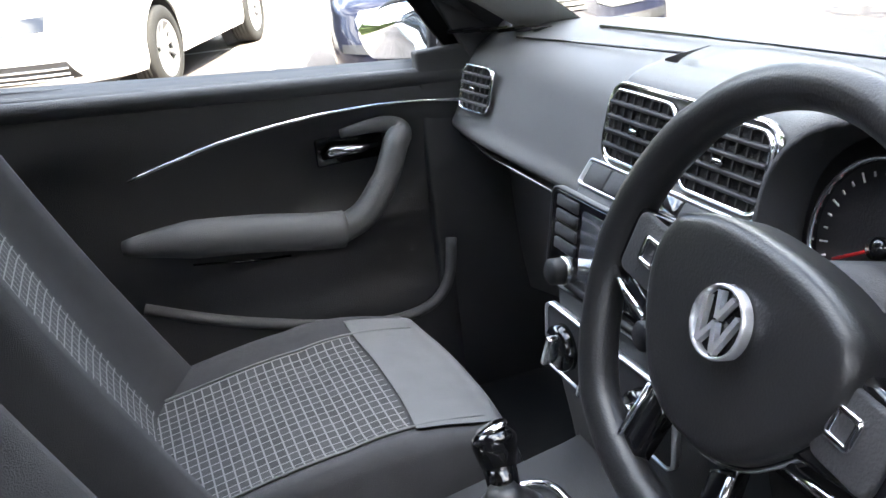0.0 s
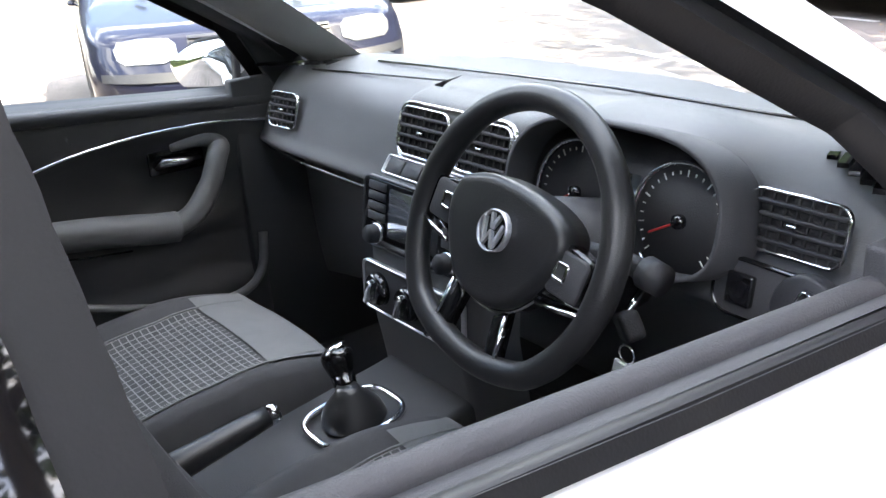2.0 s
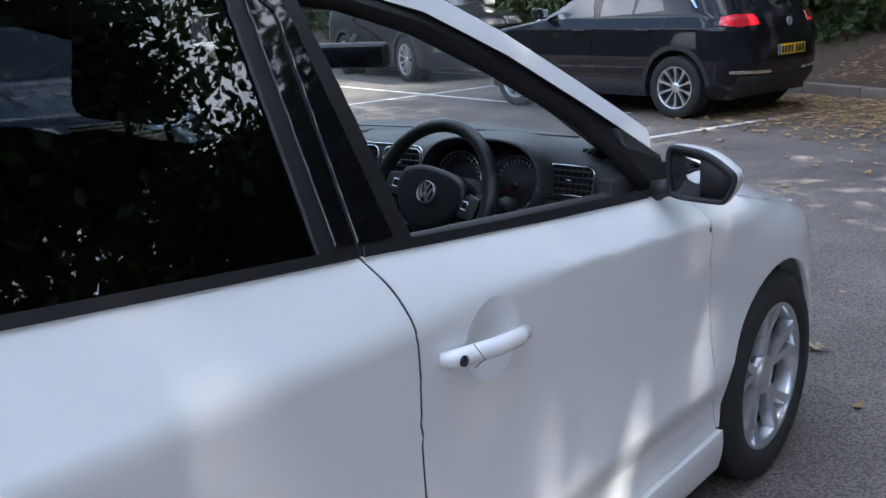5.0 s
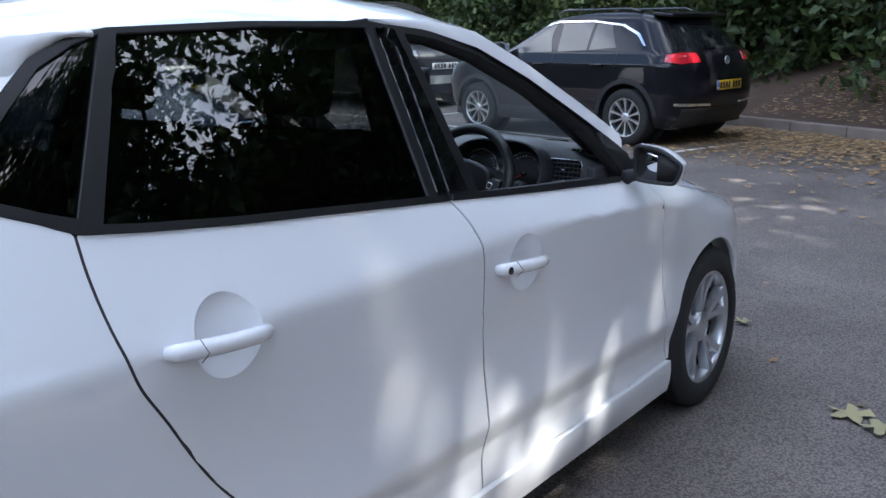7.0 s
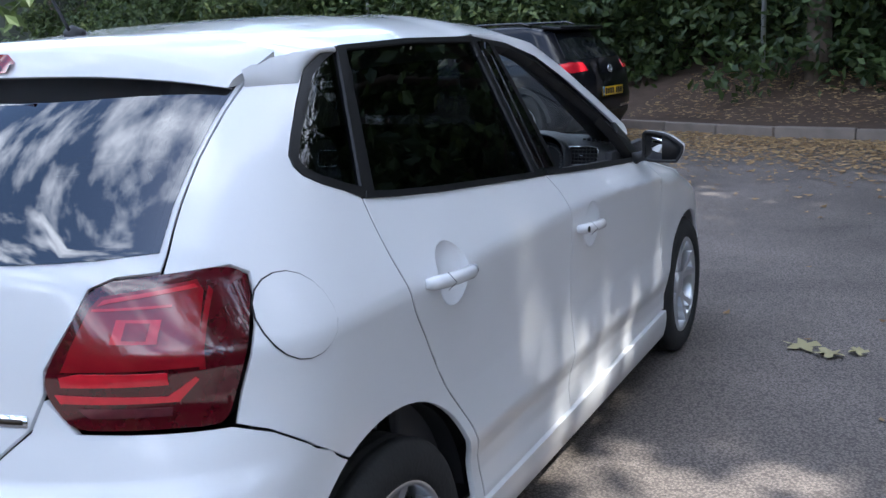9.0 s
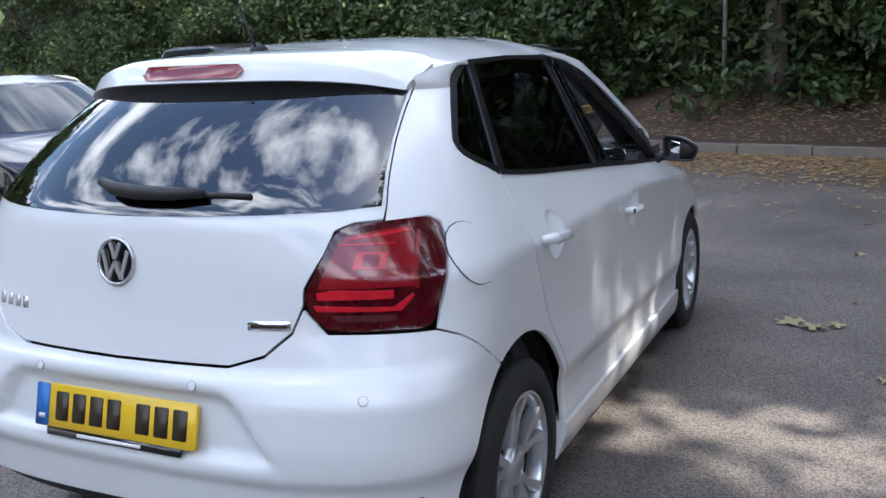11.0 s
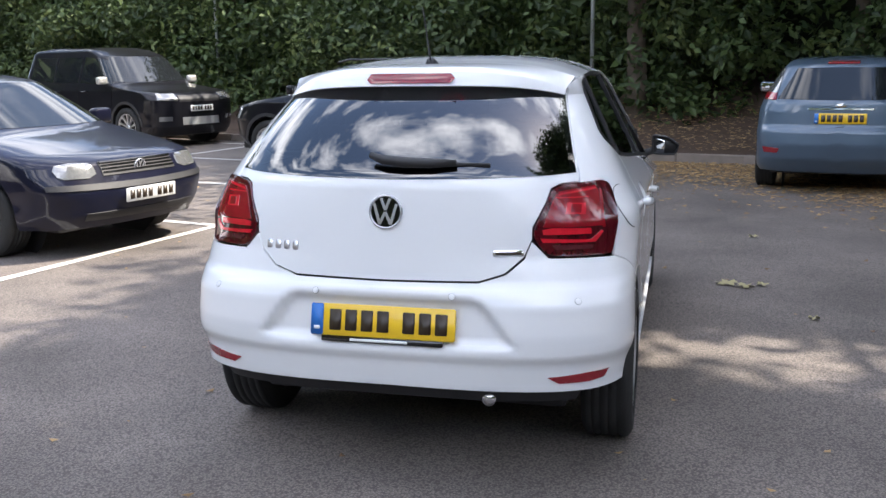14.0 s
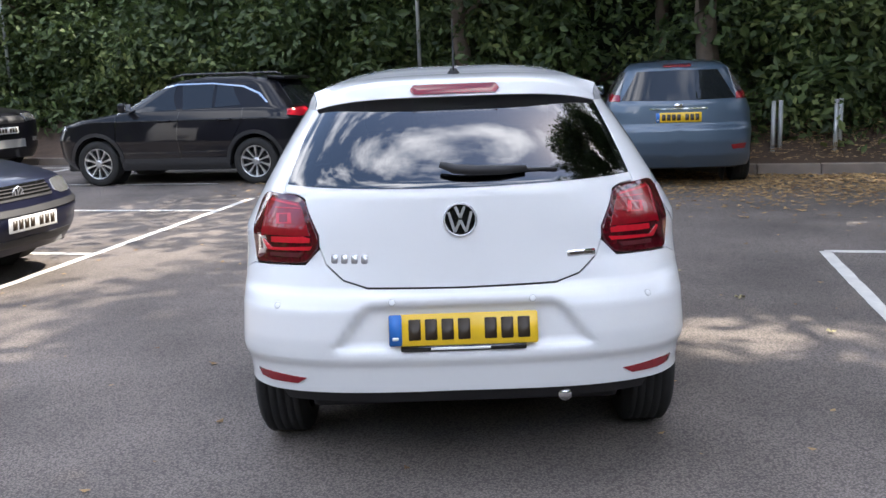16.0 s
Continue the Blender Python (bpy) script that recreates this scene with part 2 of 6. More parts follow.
def rounded(w, h, r, seg=5, cx=0.0, cz=0.0):
    """A rounded rectangle outline."""
    out = []
    for qx, qz, a0 in ((1, 1, 0), (-1, 1, 90), (-1, -1, 180), (1, -1, 270)):
        for i in range(seg + 1):
            a = radians(a0 + 90 * i / seg)
            out.append((cx + qx * (w / 2 - r) + r * math.cos(a), cz + qz * (h / 2 - r) + r * math.sin(a)))
    return out


def ring_bm(poly, width, depth, m=None):
    """A frame along an outline in x, z."""
    pts = np.array(poly)
    c = pts.mean(0)
    k = len(pts)
    t = np.roll(pts, -1, 0) - np.roll(pts, 1, 0)
    nrm = np.stack([t[:, 1], -t[:, 0]], 1)
    nrm /= np.linalg.norm(nrm, axis=1)[:, None] + 1e-9
    flip = np.sign(((pts - c) * nrm).sum(1).mean())
    inner = pts - nrm * width * flip
    bm = bmesh.new()
    loops = [[bm.verts.new((p[0], y, p[1])) for p in arr] for arr, y in ((pts, 0), (pts, -depth), (inner, -depth), (inner, 0))]
    for a, b in zip(loops, loops[1:]):
        for i in range(k):
            bm.faces.new((a[i], a[(i + 1) % k], b[(i + 1) % k], b[i]))
    bmesh.ops.recalc_face_normals(bm, faces=bm.faces)
    if m is not None:
        bm.transform(m)
    return bm


def text_part(body, size, material, parent, m, name="lettering", label="", spacing=1.0, bold=0.0, depth=0.0008):
    cu = bpy.data.curves.new(name, "FONT")
    cu.body, cu.size, cu.align_x, cu.align_y, cu.extrude, cu.offset = body, size, "CENTER", "CENTER", depth, bold
    cu.space_character = spacing
    tmp = new("tmp_text", cu)
    bpy.context.view_layer.update()
    me = bpy.data.meshes.new_from_object(tmp.evaluated_get(bpy.context.evaluated_depsgraph_get()))
    bpy.data.objects.remove(tmp)
    me.transform(m)
    me.materials.clear()
    return link_mesh(name, me, material, parent, label)


def inside(poly, pts):
    p, x, y = np.asarray(poly), pts[:, 0], pts[:, 1]
    res = np.zeros(len(pts), bool)
    for (x0, y0), (x1, y1) in zip(p, np.roll(p, -1, 0)):
        cond = (y0 > y) != (y1 > y)
        res ^= cond & (x < (x1 - x0) * (y - y0) / (y1 - y0 + 1e-15) + x0)
    return res


def dense(poly, step):
    out = []
    for a, b in zip(poly, poly[1:] + poly[:1]):
        k = max(1, int(math.dist(a, b) / step + 0.5))
        out += [(a[0] + (b[0] - a[0]) * i / k, a[1] + (b[1] - a[1]) * i / k) for i in range(k)]
    return out


def skin(name, outline, fn, material, parent, holes=(), step=0.05, off=0.0, thick=0.015, label="", mirror=False):
    """A panel: an outline with holes in the chart (u, v), laid on the surface fn(u, v) -> arrays of x, y, z, with turned-in edges."""
    from mathutils.geometry import delaunay_2d_cdt
    loops = [dense(list(outline), step)] + [dense(list(h), step) for h in holes]
    pts, edges, bounds = [], [], []
    for lp in loops:
        k0 = len(pts)
        pts += lp
        ring = [(k0 + i, k0 + (i + 1) % len(lp)) for i in range(len(lp))]
        edges += ring
        bounds.append(lp)
    arr = np.array(loops[0])
    lo, hi = arr.min(0), arr.max(0)
    gx, gy = np.meshgrid(np.arange(lo[0] + step / 2, hi[0], step), np.arange(lo[1] + step / 2, hi[1], step))
    grid = np.stack([gx.ravel(), gy.ravel()], 1)
    ok = inside(loops[0], grid)
    for h in loops[1:]:
        ok &= ~inside(h, grid)
    grid = grid[ok]
    if len(grid):
        allb = np.array(pts)
        d = np.sqrt(((grid[:, None] - allb[None]) ** 2).sum(-1)).min(1)
        grid = grid[d > step * 0.45]
    verts2 = [Vector(p) for p in pts] + [Vector(p) for p in grid]
    vo, eo, fo, *_ = delaunay_2d_cdt(verts2, edges, [], 0, 1e-6)
    uv = np.array([tuple(v) for v in vo])
    tri = np.array([f for f in fo if len(f) == 3])
    cen = uv[tri].mean(1)
    ok = inside(loops[0], cen)
    for h in loops[1:]:
        ok &= ~inside(h, cen)
    tri = tri[ok]
    e = 1e-3
    P = lambda u, v: np.stack(fn(u, v), -1)
    u, v = uv[:, 0], uv[:, 1]
    p0 = P(u, v)
    n = np.cross(P(u + e, v) - P(u - e, v), P(u, v + e) - P(u, v - e))
    n /= np.linalg.norm(n, axis=1)[:, None] + 1e-12
    # outward: away from the car's middle axis
    outward = np.sign((n * (p0 - np.array([0, p0[:, 1].mean() * 0.5 + 1.0, 0.55]))).sum(1).mean() + 1e-9)
    n *= outward
    p0 = p0 + off * n
    count = {}
    for a, b, c in tri:
        for q in ((a, b), (b, c), (c, a)):
            count[tuple(sorted(q))] = count.get(tuple(sorted(q)), 0) + 1
    tri3 = []
    for a, b, c in tri:
        fn_ = np.cross(p0[b] - p0[a], p0[c] - p0[a]) @ n[a]
        tri3.append((a, b, c) if fn_ >= 0 else (a, c, b))
    V, N, F = list(p0), list(n), [tuple(int(i) for i in f) for f in tri3]
    if thick:
        for f in list(F):
            for a, b in ((f[0], f[1]), (f[1], f[2]), (f[2], f[0])):
                if count[tuple(sorted((a, b)))] == 1:
                    k = len(V)
                    d = np.cross(V[b] - V[a], N[a])
                    d /= np.linalg.norm(d) + 1e-12
                    V += [V[a], V[b], V[b] - thick * N[b], V[a] - thick * N[a]]
                    N += [(N[a] + d) * 0.7, (N[b] + d) * 0.7, d, d]
                    F.append((k + 1, k, k + 3, k + 2))
    V, N = np.array(V), np.array(N)

    def build(sign, nm):
        me = bpy.data.meshes.new(nm)
        vv, nn = V.copy(), N.copy()
        vv[:, 0] *= sign
        nn[:, 0] *= sign
        me.from_pydata(vv.tolist(), [], F if sign > 0 else [f[::-1] for f in F])
        me.update()
        me.shade_smooth()
        me.normals_split_custom_set_from_vertices(nn.tolist())
        return link_mesh(nm, me, material, parent, label)
    first = build(1, name)
    return (first, build(-1, name)) if mirror else first


class Shell:
    """A car's outer skin as a stack of rounded plan outlines. Knots are (z, value); the chart is (u, z) with u from the rear's middle
    round the corner (0 to 0.8), along the side (0.8 to 3.2) and round the front (3.2 to 4.4)."""

    def __init__(self, side, rear, front, d_rear, d_front, n_rear, n_front, slope=0.0, upper=None):
        def table(knots, smooth=3):
            z = np.linspace(0, 2.2, 441)
            v = np.interp(z, [k[0] for k in knots], [k[1] for k in knots])
            w = np.hanning(2 * smooth + 3)
            pad = np.pad(v, smooth + 1, mode="edge")
            return z, np.convolve(pad, w / w.sum(), "valid")
        self.t = {k: table(v, s) for k, v, s in (("s", side, 1), ("r", rear, 3), ("f", front, 3), ("dr", d_rear, 4), ("df", d_front, 4), ("nr", n_rear, 4), ("nf", n_front, 4))}
        self.slope, self.upper = slope, upper

    def k(self, key, z):
        return np.interp(z, *self.t[key])

    def half(self, y, z):
        low = self.k("s", z - self.slope * np.clip((z - 0.3) / 0.6, 0.3, 1.0) * (y - 1.6))
        if self.upper is None:
            return low
        up = self.upper[0] - self.upper[1] * (z - self.upper[2])
        d = 0.012
        m = np.clip(0.5 + 0.5 * (low - up) / d, 0, 1)
        return low * (1 - m) + up * m - d * m * (1 - m)

    def __call__(self, u, z):
        u, z = np.asarray(u, float), np.asarray(z, float)
        sg = np.where(u < 0, -1.0, 1.0)
        u = np.abs(u)
        yr, yf, dr, df, nr, nf = (self.k(q, z) for q in ("r", "f", "dr", "df", "nr", "nf"))
        pr = np.clip(u / 0.8, 0, 1) * np.pi / 2
        pf = np.clip((4.4 - u) / 1.2, 0, 1) * np.pi / 2
        y_a = yr + dr * (1 - np.maximum(np.cos(pr), 0) ** (2 / nr))
        y_c = yf - df * (1 - np.maximum(np.cos(pf), 0) ** (2 / nf))
        y_b = yr + dr + (u - 0.8) / 2.4 * ((yf - df) - (yr + dr))
        y = np.where(u < 0.8, y_a, np.where(u > 3.2, y_c, y_b))
        f = np.where(u < 0.8, np.sin(pr) ** (2 / nr), np.where(u > 3.2, np.maximum(np.sin(pf), 0) ** (2 / nf), 1.0))
        return sg * self.half(y, z) * f, y, z

    def at_y(self, y, z):
        yr, yf, dr, df, nr, nf = (float(self.k(q, z)) for q in ("r", "f", "dr", "df", "nr", "nf"))
        if y < yr + dr:
            c = min(1, max(0, 1 - (y - yr) / dr))
            return (math.acos(c ** (nr / 2)) / (math.pi / 2) * 0.8, z)
        if y > yf - df:
            c = min(1, max(0, 1 - (yf - y) / df))
            return (4.4 - math.acos(c ** (nf / 2)) / (math.pi / 2) * 1.2, z)
        return (0.8 + 2.4 * (y - yr - dr) / ((yf - df) - (yr + dr)), z)

    def at_x(self, x, z, front=False):
        y = float(self.k("f", z)) - 0.2 if front else float(self.k("r", z)) + 0.15
        n = float(self.k("nf" if front else "nr", z))
        a = math.asin(min(1, abs(x) / float(self.half(y, z))) ** (n / 2)) / (math.pi / 2)
        u = 4.4 - a * 1.2 if front else a * 0.8
        return (u if x >= 0 else -u, z)

    def ys(self, pts, step=0.04):
        return [self.at_y(y, z) for y, z in dense2(pts, step)]

    def xs(self, pts, front=False, step=0.04):
        return [self.at_x(x, z, front) for x, z in dense2(pts, step)]


def dense2(pts, step):
    out = []
    for a, b in zip(pts, pts[1:]):
        k = max(1, int(math.dist(a, b) / step + 0.5))
        out += [(a[0] + (b[0] - a[0]) * i / k, a[1] + (b[1] - a[1]) * i / k) for i in range(k)]
    return out + [pts[-1]]


def arc(cy, cz, r, a0, a1, k=18):
    return [(cy + r * math.cos(radians(a0 + (a1 - a0) * i / k)), cz + r * math.sin(radians(a0 + (a1 - a0) * i / k))) for i in range(k + 1)]


# ---- wheels ----
def wheel(parent, x, y, z, side, radius=0.3, rim=0.205, width=0.19, style="five", alloy=None, label=""):
    """A wheel whose outer face looks to side (+1 or -1) along x."""
    alloy = alloy or ALLOY
    m = Matrix.Translation((x, y, z)) @ Matrix.Diagonal((side, 1, 1, 1))
    h = width / 2
    hub = part("wheel", lathe_bm([(rim * 0.98, -h), (rim * 0.98, h - 0.03), (rim * 0.93, h - 0.035), (rim * 0.90, h - 0.09), (0.02, h - 0.11), (0.0, h - 0.11)], 40, m), PLASTIC, parent, label)
    prof = [(rim - 0.004, -h), (rim + 0.01, -h - 0.004), (radius - 0.02, -h + 0.002), (radius - 0.004, -h + 0.018)]
    for i in range(5):
        a = -h + 0.03 + i * (width - 0.06) / 4
        prof += [(radius, a - 0.012), (radius, a + 0.008), (radius - 0.007, a + 0.010), (radius - 0.007, a + 0.014)]
    prof += [(radius, h - 0.022), (radius - 0.006, h - 0.012), (radius - 0.03, h + 0.004), (rim + 0.012, h + 0.006), (rim - 0.004, h - 0.006), (rim - 0.006, h - 0.02)]
    part("tyre", lathe_bm(prof, 56, m), RUBBER, hub)
    part("rim", lathe_bm([(rim - 0.002, h - 0.004), (rim - 0.012, h - 0.002), (rim - 0.017, h - 0.02), (rim - 0.02, h - 0.06)], 48, m), alloy, hub)
    count, pairs = (5, True) if style == "five" else (10, False)
    for i in range(count):
        for off in ((-0.26, 0.26) if pairs else (0,)):
            a = 2 * math.pi * i / count + 0.3
            bm = bmesh.new()
            w0, w1 = (0.015, 0.021) if pairs else (0.012, 0.024)
            vs = []
            for r, w, xx in ((0.045, w0, h - 0.028), (rim * 0.6, w0 * 1.1, h - 0.022), (rim - 0.014, w1, h - 0.008)):
                for dz, dx in ((-w, -0.035), (-w * 0.75, 0), (w * 0.75, 0), (w, -0.035)):
                    aa = a + off * (r / rim)
                    c, s = math.cos(aa), math.sin(aa)
                    vs.append(bm.verts.new((xx + dx, r * c - dz * s, r * s + dz * c)))
            for q in range(2):
                for j in range(3):
                    bm.faces.new((vs[q * 4 + j], vs[q * 4 + j + 1], vs[q * 4 + j + 5], vs[q * 4 + j + 4]))
            bmesh.ops.recalc_face_normals(bm, faces=bm.faces)
            bm.transform(m)
            part("spoke", bm, alloy, hub, smooth=False)
    part("hub_cap", lathe_bm([(0.058, h - 0.05), (0.056, h - 0.022), (0.03, h - 0.016), (0.0, h - 0.015)], 24, m), alloy, hub)
    part("brake_disc", lathe_bm([(rim * 0.66, h - 0.088), (0.06, h - 0.088)], 32, m), DARKALLOY, hub)
    return hub


def emblem(parent, m, r=0.055):
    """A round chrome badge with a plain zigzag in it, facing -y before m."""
    badge = part("emblem", lathe_bm([(r, 0.0), (r * 0.99, -0.006), (r * 0.93, -0.009), (r * 0.87, -0.006), (r * 0.86, 0.0)], 40, m, "y"), BADGE, parent, "round chrome badge")
    part("backing", lathe_bm([(r * 0.9, -0.002), (0.0, -0.003)], 32, m, "y"), GLOSSBLACK, badge)
    k = r * 0.83
    for pts in (((-0.32, 0.92), (0, 0.12), (0.32, 0.92)), ((-0.80, 0.55), (-0.40, -0.86), (0, -0.02), (0.40, -0.86), (0.80, 0.55))):
        bm = bmesh.new()
        for (x0, z0), (x1, z1) in zip(pts, pts[1:]):
            d = Vector((x1 - x0, 0, z1 - z0)).normalized()
            nn = Vector((-d.z, 0, d.x)) * 0.095
            q = [Vector((x0, 0, z0)) + nn, Vector((x0, 0, z0)) - nn, Vector((x1, 0, z1)) - nn, Vector((x1, 0, z1)) + nn]
            vs = [bm.verts.new((v.x * k, y, v.z * k)) for y in (-0.004, -0.009) for v in q]
            for f in ((4, 5, 6, 7), (0, 1, 5, 4), (1, 2, 6, 5), (2, 3, 7, 6), (3, 0, 4, 7)):
                bm.faces.new([vs[i] for i in f])
        bmesh.ops.recalc_face_normals(bm, faces=bm.faces)
        bm.transform(m)
        part("chevron", bm, BADGE, badge, smooth=False)
    return badge


def number_plate(parent, m, back, w=0.52, h=0.111, band=True, dealer=False):
    """A plate whose front looks to -y; its writing is plain bars."""
    plate = part("number_plate", prism_bm(rounded(w, h, 0.008, 3), 0.006, m, 0.001, 1), back, parent, "number plate with dark bars")
    if band:
        part("plate_band", prism_bm(rounded(0.045, h - 0.002, 0.006, 3, -w / 2 + 0.0235), 0.0075, m), EUBLUE, plate)
        part("band_mark", prism_bm(rounded(0.022, 0.012, 0.003, 2, -w / 2 + 0.0235, -0.03), 0.0085, m), PALE, plate)
    x0 = -w / 2 + (0.062 if band else 0.03)
    cw = (w / 2 - 0.02 - x0 - 0.035) / 7
    for i in range(7):
        cx = x0 + cw * (i + 0.5) + (0.035 if i > 3 else 0)
        part("plate_bar", prism_bm(rounded(cw * 0.74, h * 0.66, 0.004, 2, cx), 0.0075, m), INK, plate)
    if dealer:
        part("plate_surround", prism_bm(rounded(w * 0.84, 0.024, 0.004, 2, 0.0, -h / 2 - 0.008), 0.005, m), GLOSSBLACK, plate)
        part("surround_bar", prism_bm(rounded(w * 0.4, 0.009, 0.002, 2, -0.01, -h / 2 - 0.012), 0.0065, m), PALE, plate)
    return plate


# ---- ground ----
KERB_LINE = [(-44.0, 25.0), (-28.0, 20.4), (-14.0, 16.2), (-6.0, 13.6), (-2.3, 12.3), (0.0, 11.3), (1.9, 10.85), (3.2, 9.5), (3.9, 8.8), (5.4, 8.45), (14.0, 6.6), (40.0, 1.0)]


def ground():
    rng = np.random.default_rng(3)
    gx = np.concatenate([np.linspace(-2500, -45, 10), np.arange(-40, 40.1, 1.0), np.linspace(45, 2500, 10)])
    v, f = [], []
    for y in gx:
        for x in gx:
            near = abs(x) < 42 and abs(y) < 42
            v.append((x, y, rng.normal(0, 0.0006) if near and not (abs(x) < 3 and -1 < y < 6) else 0.0))
    k = len(gx)
    for j in range(k - 1):
        for i in range(k - 1):
            f.append((j * k + i, j * k + i + 1, (j + 1) * k + i + 1, (j + 1) * k + i))
    tagged(raw("ground", v, f, ASPHALT), "worn grey asphalt of a car park", "ground", kind="structure")


ground()


def stripe(a, b, w=0.09, z=0.004):
    """A painted line from a to b with slightly ragged edges."""
    a, b = Vector((*a, 0)), Vector((*b, 0))
    d = (b - a).normalized()
    s = Vector((-d.y, d.x, 0))
    k = max(2, int((b - a).length / 0.12))
    v, f = [], []
    for i in range(k + 1):
        p = a + (b - a) * i / k
        for sg in (-1, 1):
            q = p + s * sg * (w / 2 + random.uniform(-0.006, 0.004))
            v.append((q.x, q.y, z))
    for i in range(k):
        f.append((2 * i, 2 * i + 2, 2 * i + 3, 2 * i + 1))
    tagged(raw("bay_line", v, f, LINE), "worn white parking bay line painted on asphalt", "road marking", "parking bay lines", kind="structure")


LONG = Vector((0.486, 2.42)).normalized()
CROSS = Vector((-0.973, 0.23)).normalized()
P0 = Vector((-3.20, 4.84))
stripe(P0 - LONG * 7.5, P0 + LONG * 3.45)
for q in range(-3, 4):
    base = P0 + LONG * 2.468 * q
    if q < 2:
        stripe(base + CROSS * 0.05, base + CROSS * 5.1)
    else:
        stripe(base + CROSS * 1.2, base + CROSS * 5.1)
stripe(P0 - LONG * 7.5 + CROSS * 5.15, P0 + LONG * 8 + CROSS * 5.15)
for q in range(-3, 4):
    stripe(P0 + LONG * 2.468 * q + CROSS * 5.2, P0 + LONG * 2.468 * q + CROSS * 9.8)
C0 = Vector((2.81, 3.87))
stripe(C0, C0 - LONG * 5)
stripe(C0, C0 - CROSS * 4.8)
stripe(C0 - LONG * 2.45, C0 - LONG * 2.45 - CROSS * 4.8)
stripe((-2.45, 8.32), (-1.55, 10.85))


def offset_line(line, d):
    out = []
    for i, p in enumerate(line):
        a, b = Vector(line[max(0, i - 1)]), Vector(line[min(len(line) - 1, i + 1)])
        t = (b - a).normalized()
        out.append((p[0] - t.y * d, p[1] + t.x * d))
    return out


def kerbs():
    """Kerb stones end to end, and the planted bank behind them."""
    pts = dense2(KERB_LINE[1:-1], 0.915)
    holder = thing("kerb", "low grey concrete kerb edging the car park", "kerb", kind="structure")
    for a, b in zip(pts, pts[1:]):
        va, vb = Vector((*a, 0)), Vector((*b, 0))
        ln = (vb - va).length - 0.012
        ang = math.atan2(vb.y - va.y, vb.x - va.x)
        m = Matrix.Translation((va + vb) / 2 + Vector((0, 0, 0.045 + random.uniform(-0.006, 0.006)))) @ Matrix.Rotation(ang, 4, "Z")
        part("kerb_stone", box_bm(ln, 0.125, 0.17, m, 0.015), KERB, holder, smooth=False)
    v, f = [], []
    rows = [(0.06, 0.10), (0.6, 0.18), (1.5, 0.42), (3.0, 0.8), (6.0, 1.3), (14.0, 1.8)]
    line = dense2(KERB_LINE, 0.8)
    for d, z in rows:
        for i, (x, y) in enumerate(offset_line(line, d)):
            v.append((x, y, z + 0.12 * noise.noise((x * 0.7, y * 0.7, d)) * (d > 0.1)))
    k = len(line)
    for r in range(len(rows) - 1):
        for i in range(k - 1):
            f.append((r * k + i, r * k + i + 1, (r + 1) * k + i + 1, (r + 1) * k + i))
    tagged(raw("planted_bank", v, f, SOIL), "brown leaf-strewn soil bank behind the kerb", "bank", kind="structure")


kerbs()


# ---- leaves and trees ----
def leaf_cloud(centres, radii, count, size, rng, flat=0.75, shell=0.5):
    """Leaf pairs of small folded quads scattered in blobs; returns vertices and faces."""
    centres, radii = np.array(centres), np.array(radii)
    w = radii[:, 0] * radii[:, 1]
    pick = rng.choice(len(centres), count, p=w / w.sum())
    d = rng.normal(size=(count, 3))
    d /= np.linalg.norm(d, axis=1)[:, None]
    r = (shell + (1 - shell) * rng.random(count) ** 0.5)[:, None]
    p = centres[pick] + d * r * radii[pick] * (1 + 0.18 * rng.normal(size=(count, 1)))
    n = d * 0.5 + rng.normal(size=(count, 3)) * 0.6 + np.array([0, 0, 0.5])
    n /= np.linalg.norm(n, axis=1)[:, None]
    a = np.cross(n, rng.normal(size=(count, 3)))
    a /= np.linalg.norm(a, axis=1)[:, None]
    b = np.cross(n, a)
    s = (size * rng.uniform(0.6, 1.5, count))[:, None]
    v = np.stack([p - a * s, p - b * s * 0.5 + n * s * 0.12, p + a * s, p + b * s * 0.5 + n * s * 0.12], 1).reshape(-1, 3)
    f = np.arange(count * 4).reshape(-1, 4)
    return v.tolist(), f.tolist()


def branches(base, top, spread, rng, r0=0.16, count=9):
    """A tapered trunk with limbs, as one mesh."""
    bm = bmesh.new()
    trunk = [Vector(base) + (Vector(top) - Vector(base)) * i / 7 + Vector((rng.normal(0, 0.08), rng.normal(0, 0.08), 0)) * (i > 0) for i in range(8)]
    jobs = [(trunk, [r0 * (1 - 0.1 * i) for i in range(8)])]
    for i in range(count):
        s = trunk[int(rng.integers(2, 7))]
        a = rng.uniform(0, 2 * math.pi)
        e = s + Vector((math.cos(a) * spread, math.sin(a) * spread, rng.uniform(0.3, 0.9) * spread)) * rng.uniform(0.5, 1.0)
        mid = (s + e) / 2 + Vector((0, 0, 0.25 * spread * rng.uniform(0, 0.6)))
        jobs.append(([s, mid, e], [r0 * 0.45, r0 * 0.28, r0 * 0.08]))
    for pts, rad in jobs:
        b2 = tube_bm(pts, rad, 7)
        me = bpy.data.meshes.new("tmp")
        b2.to_mesh(me)
        b2.free()
        bm.from_mesh(me)
        bpy.data.meshes.remove(me)
    return bm


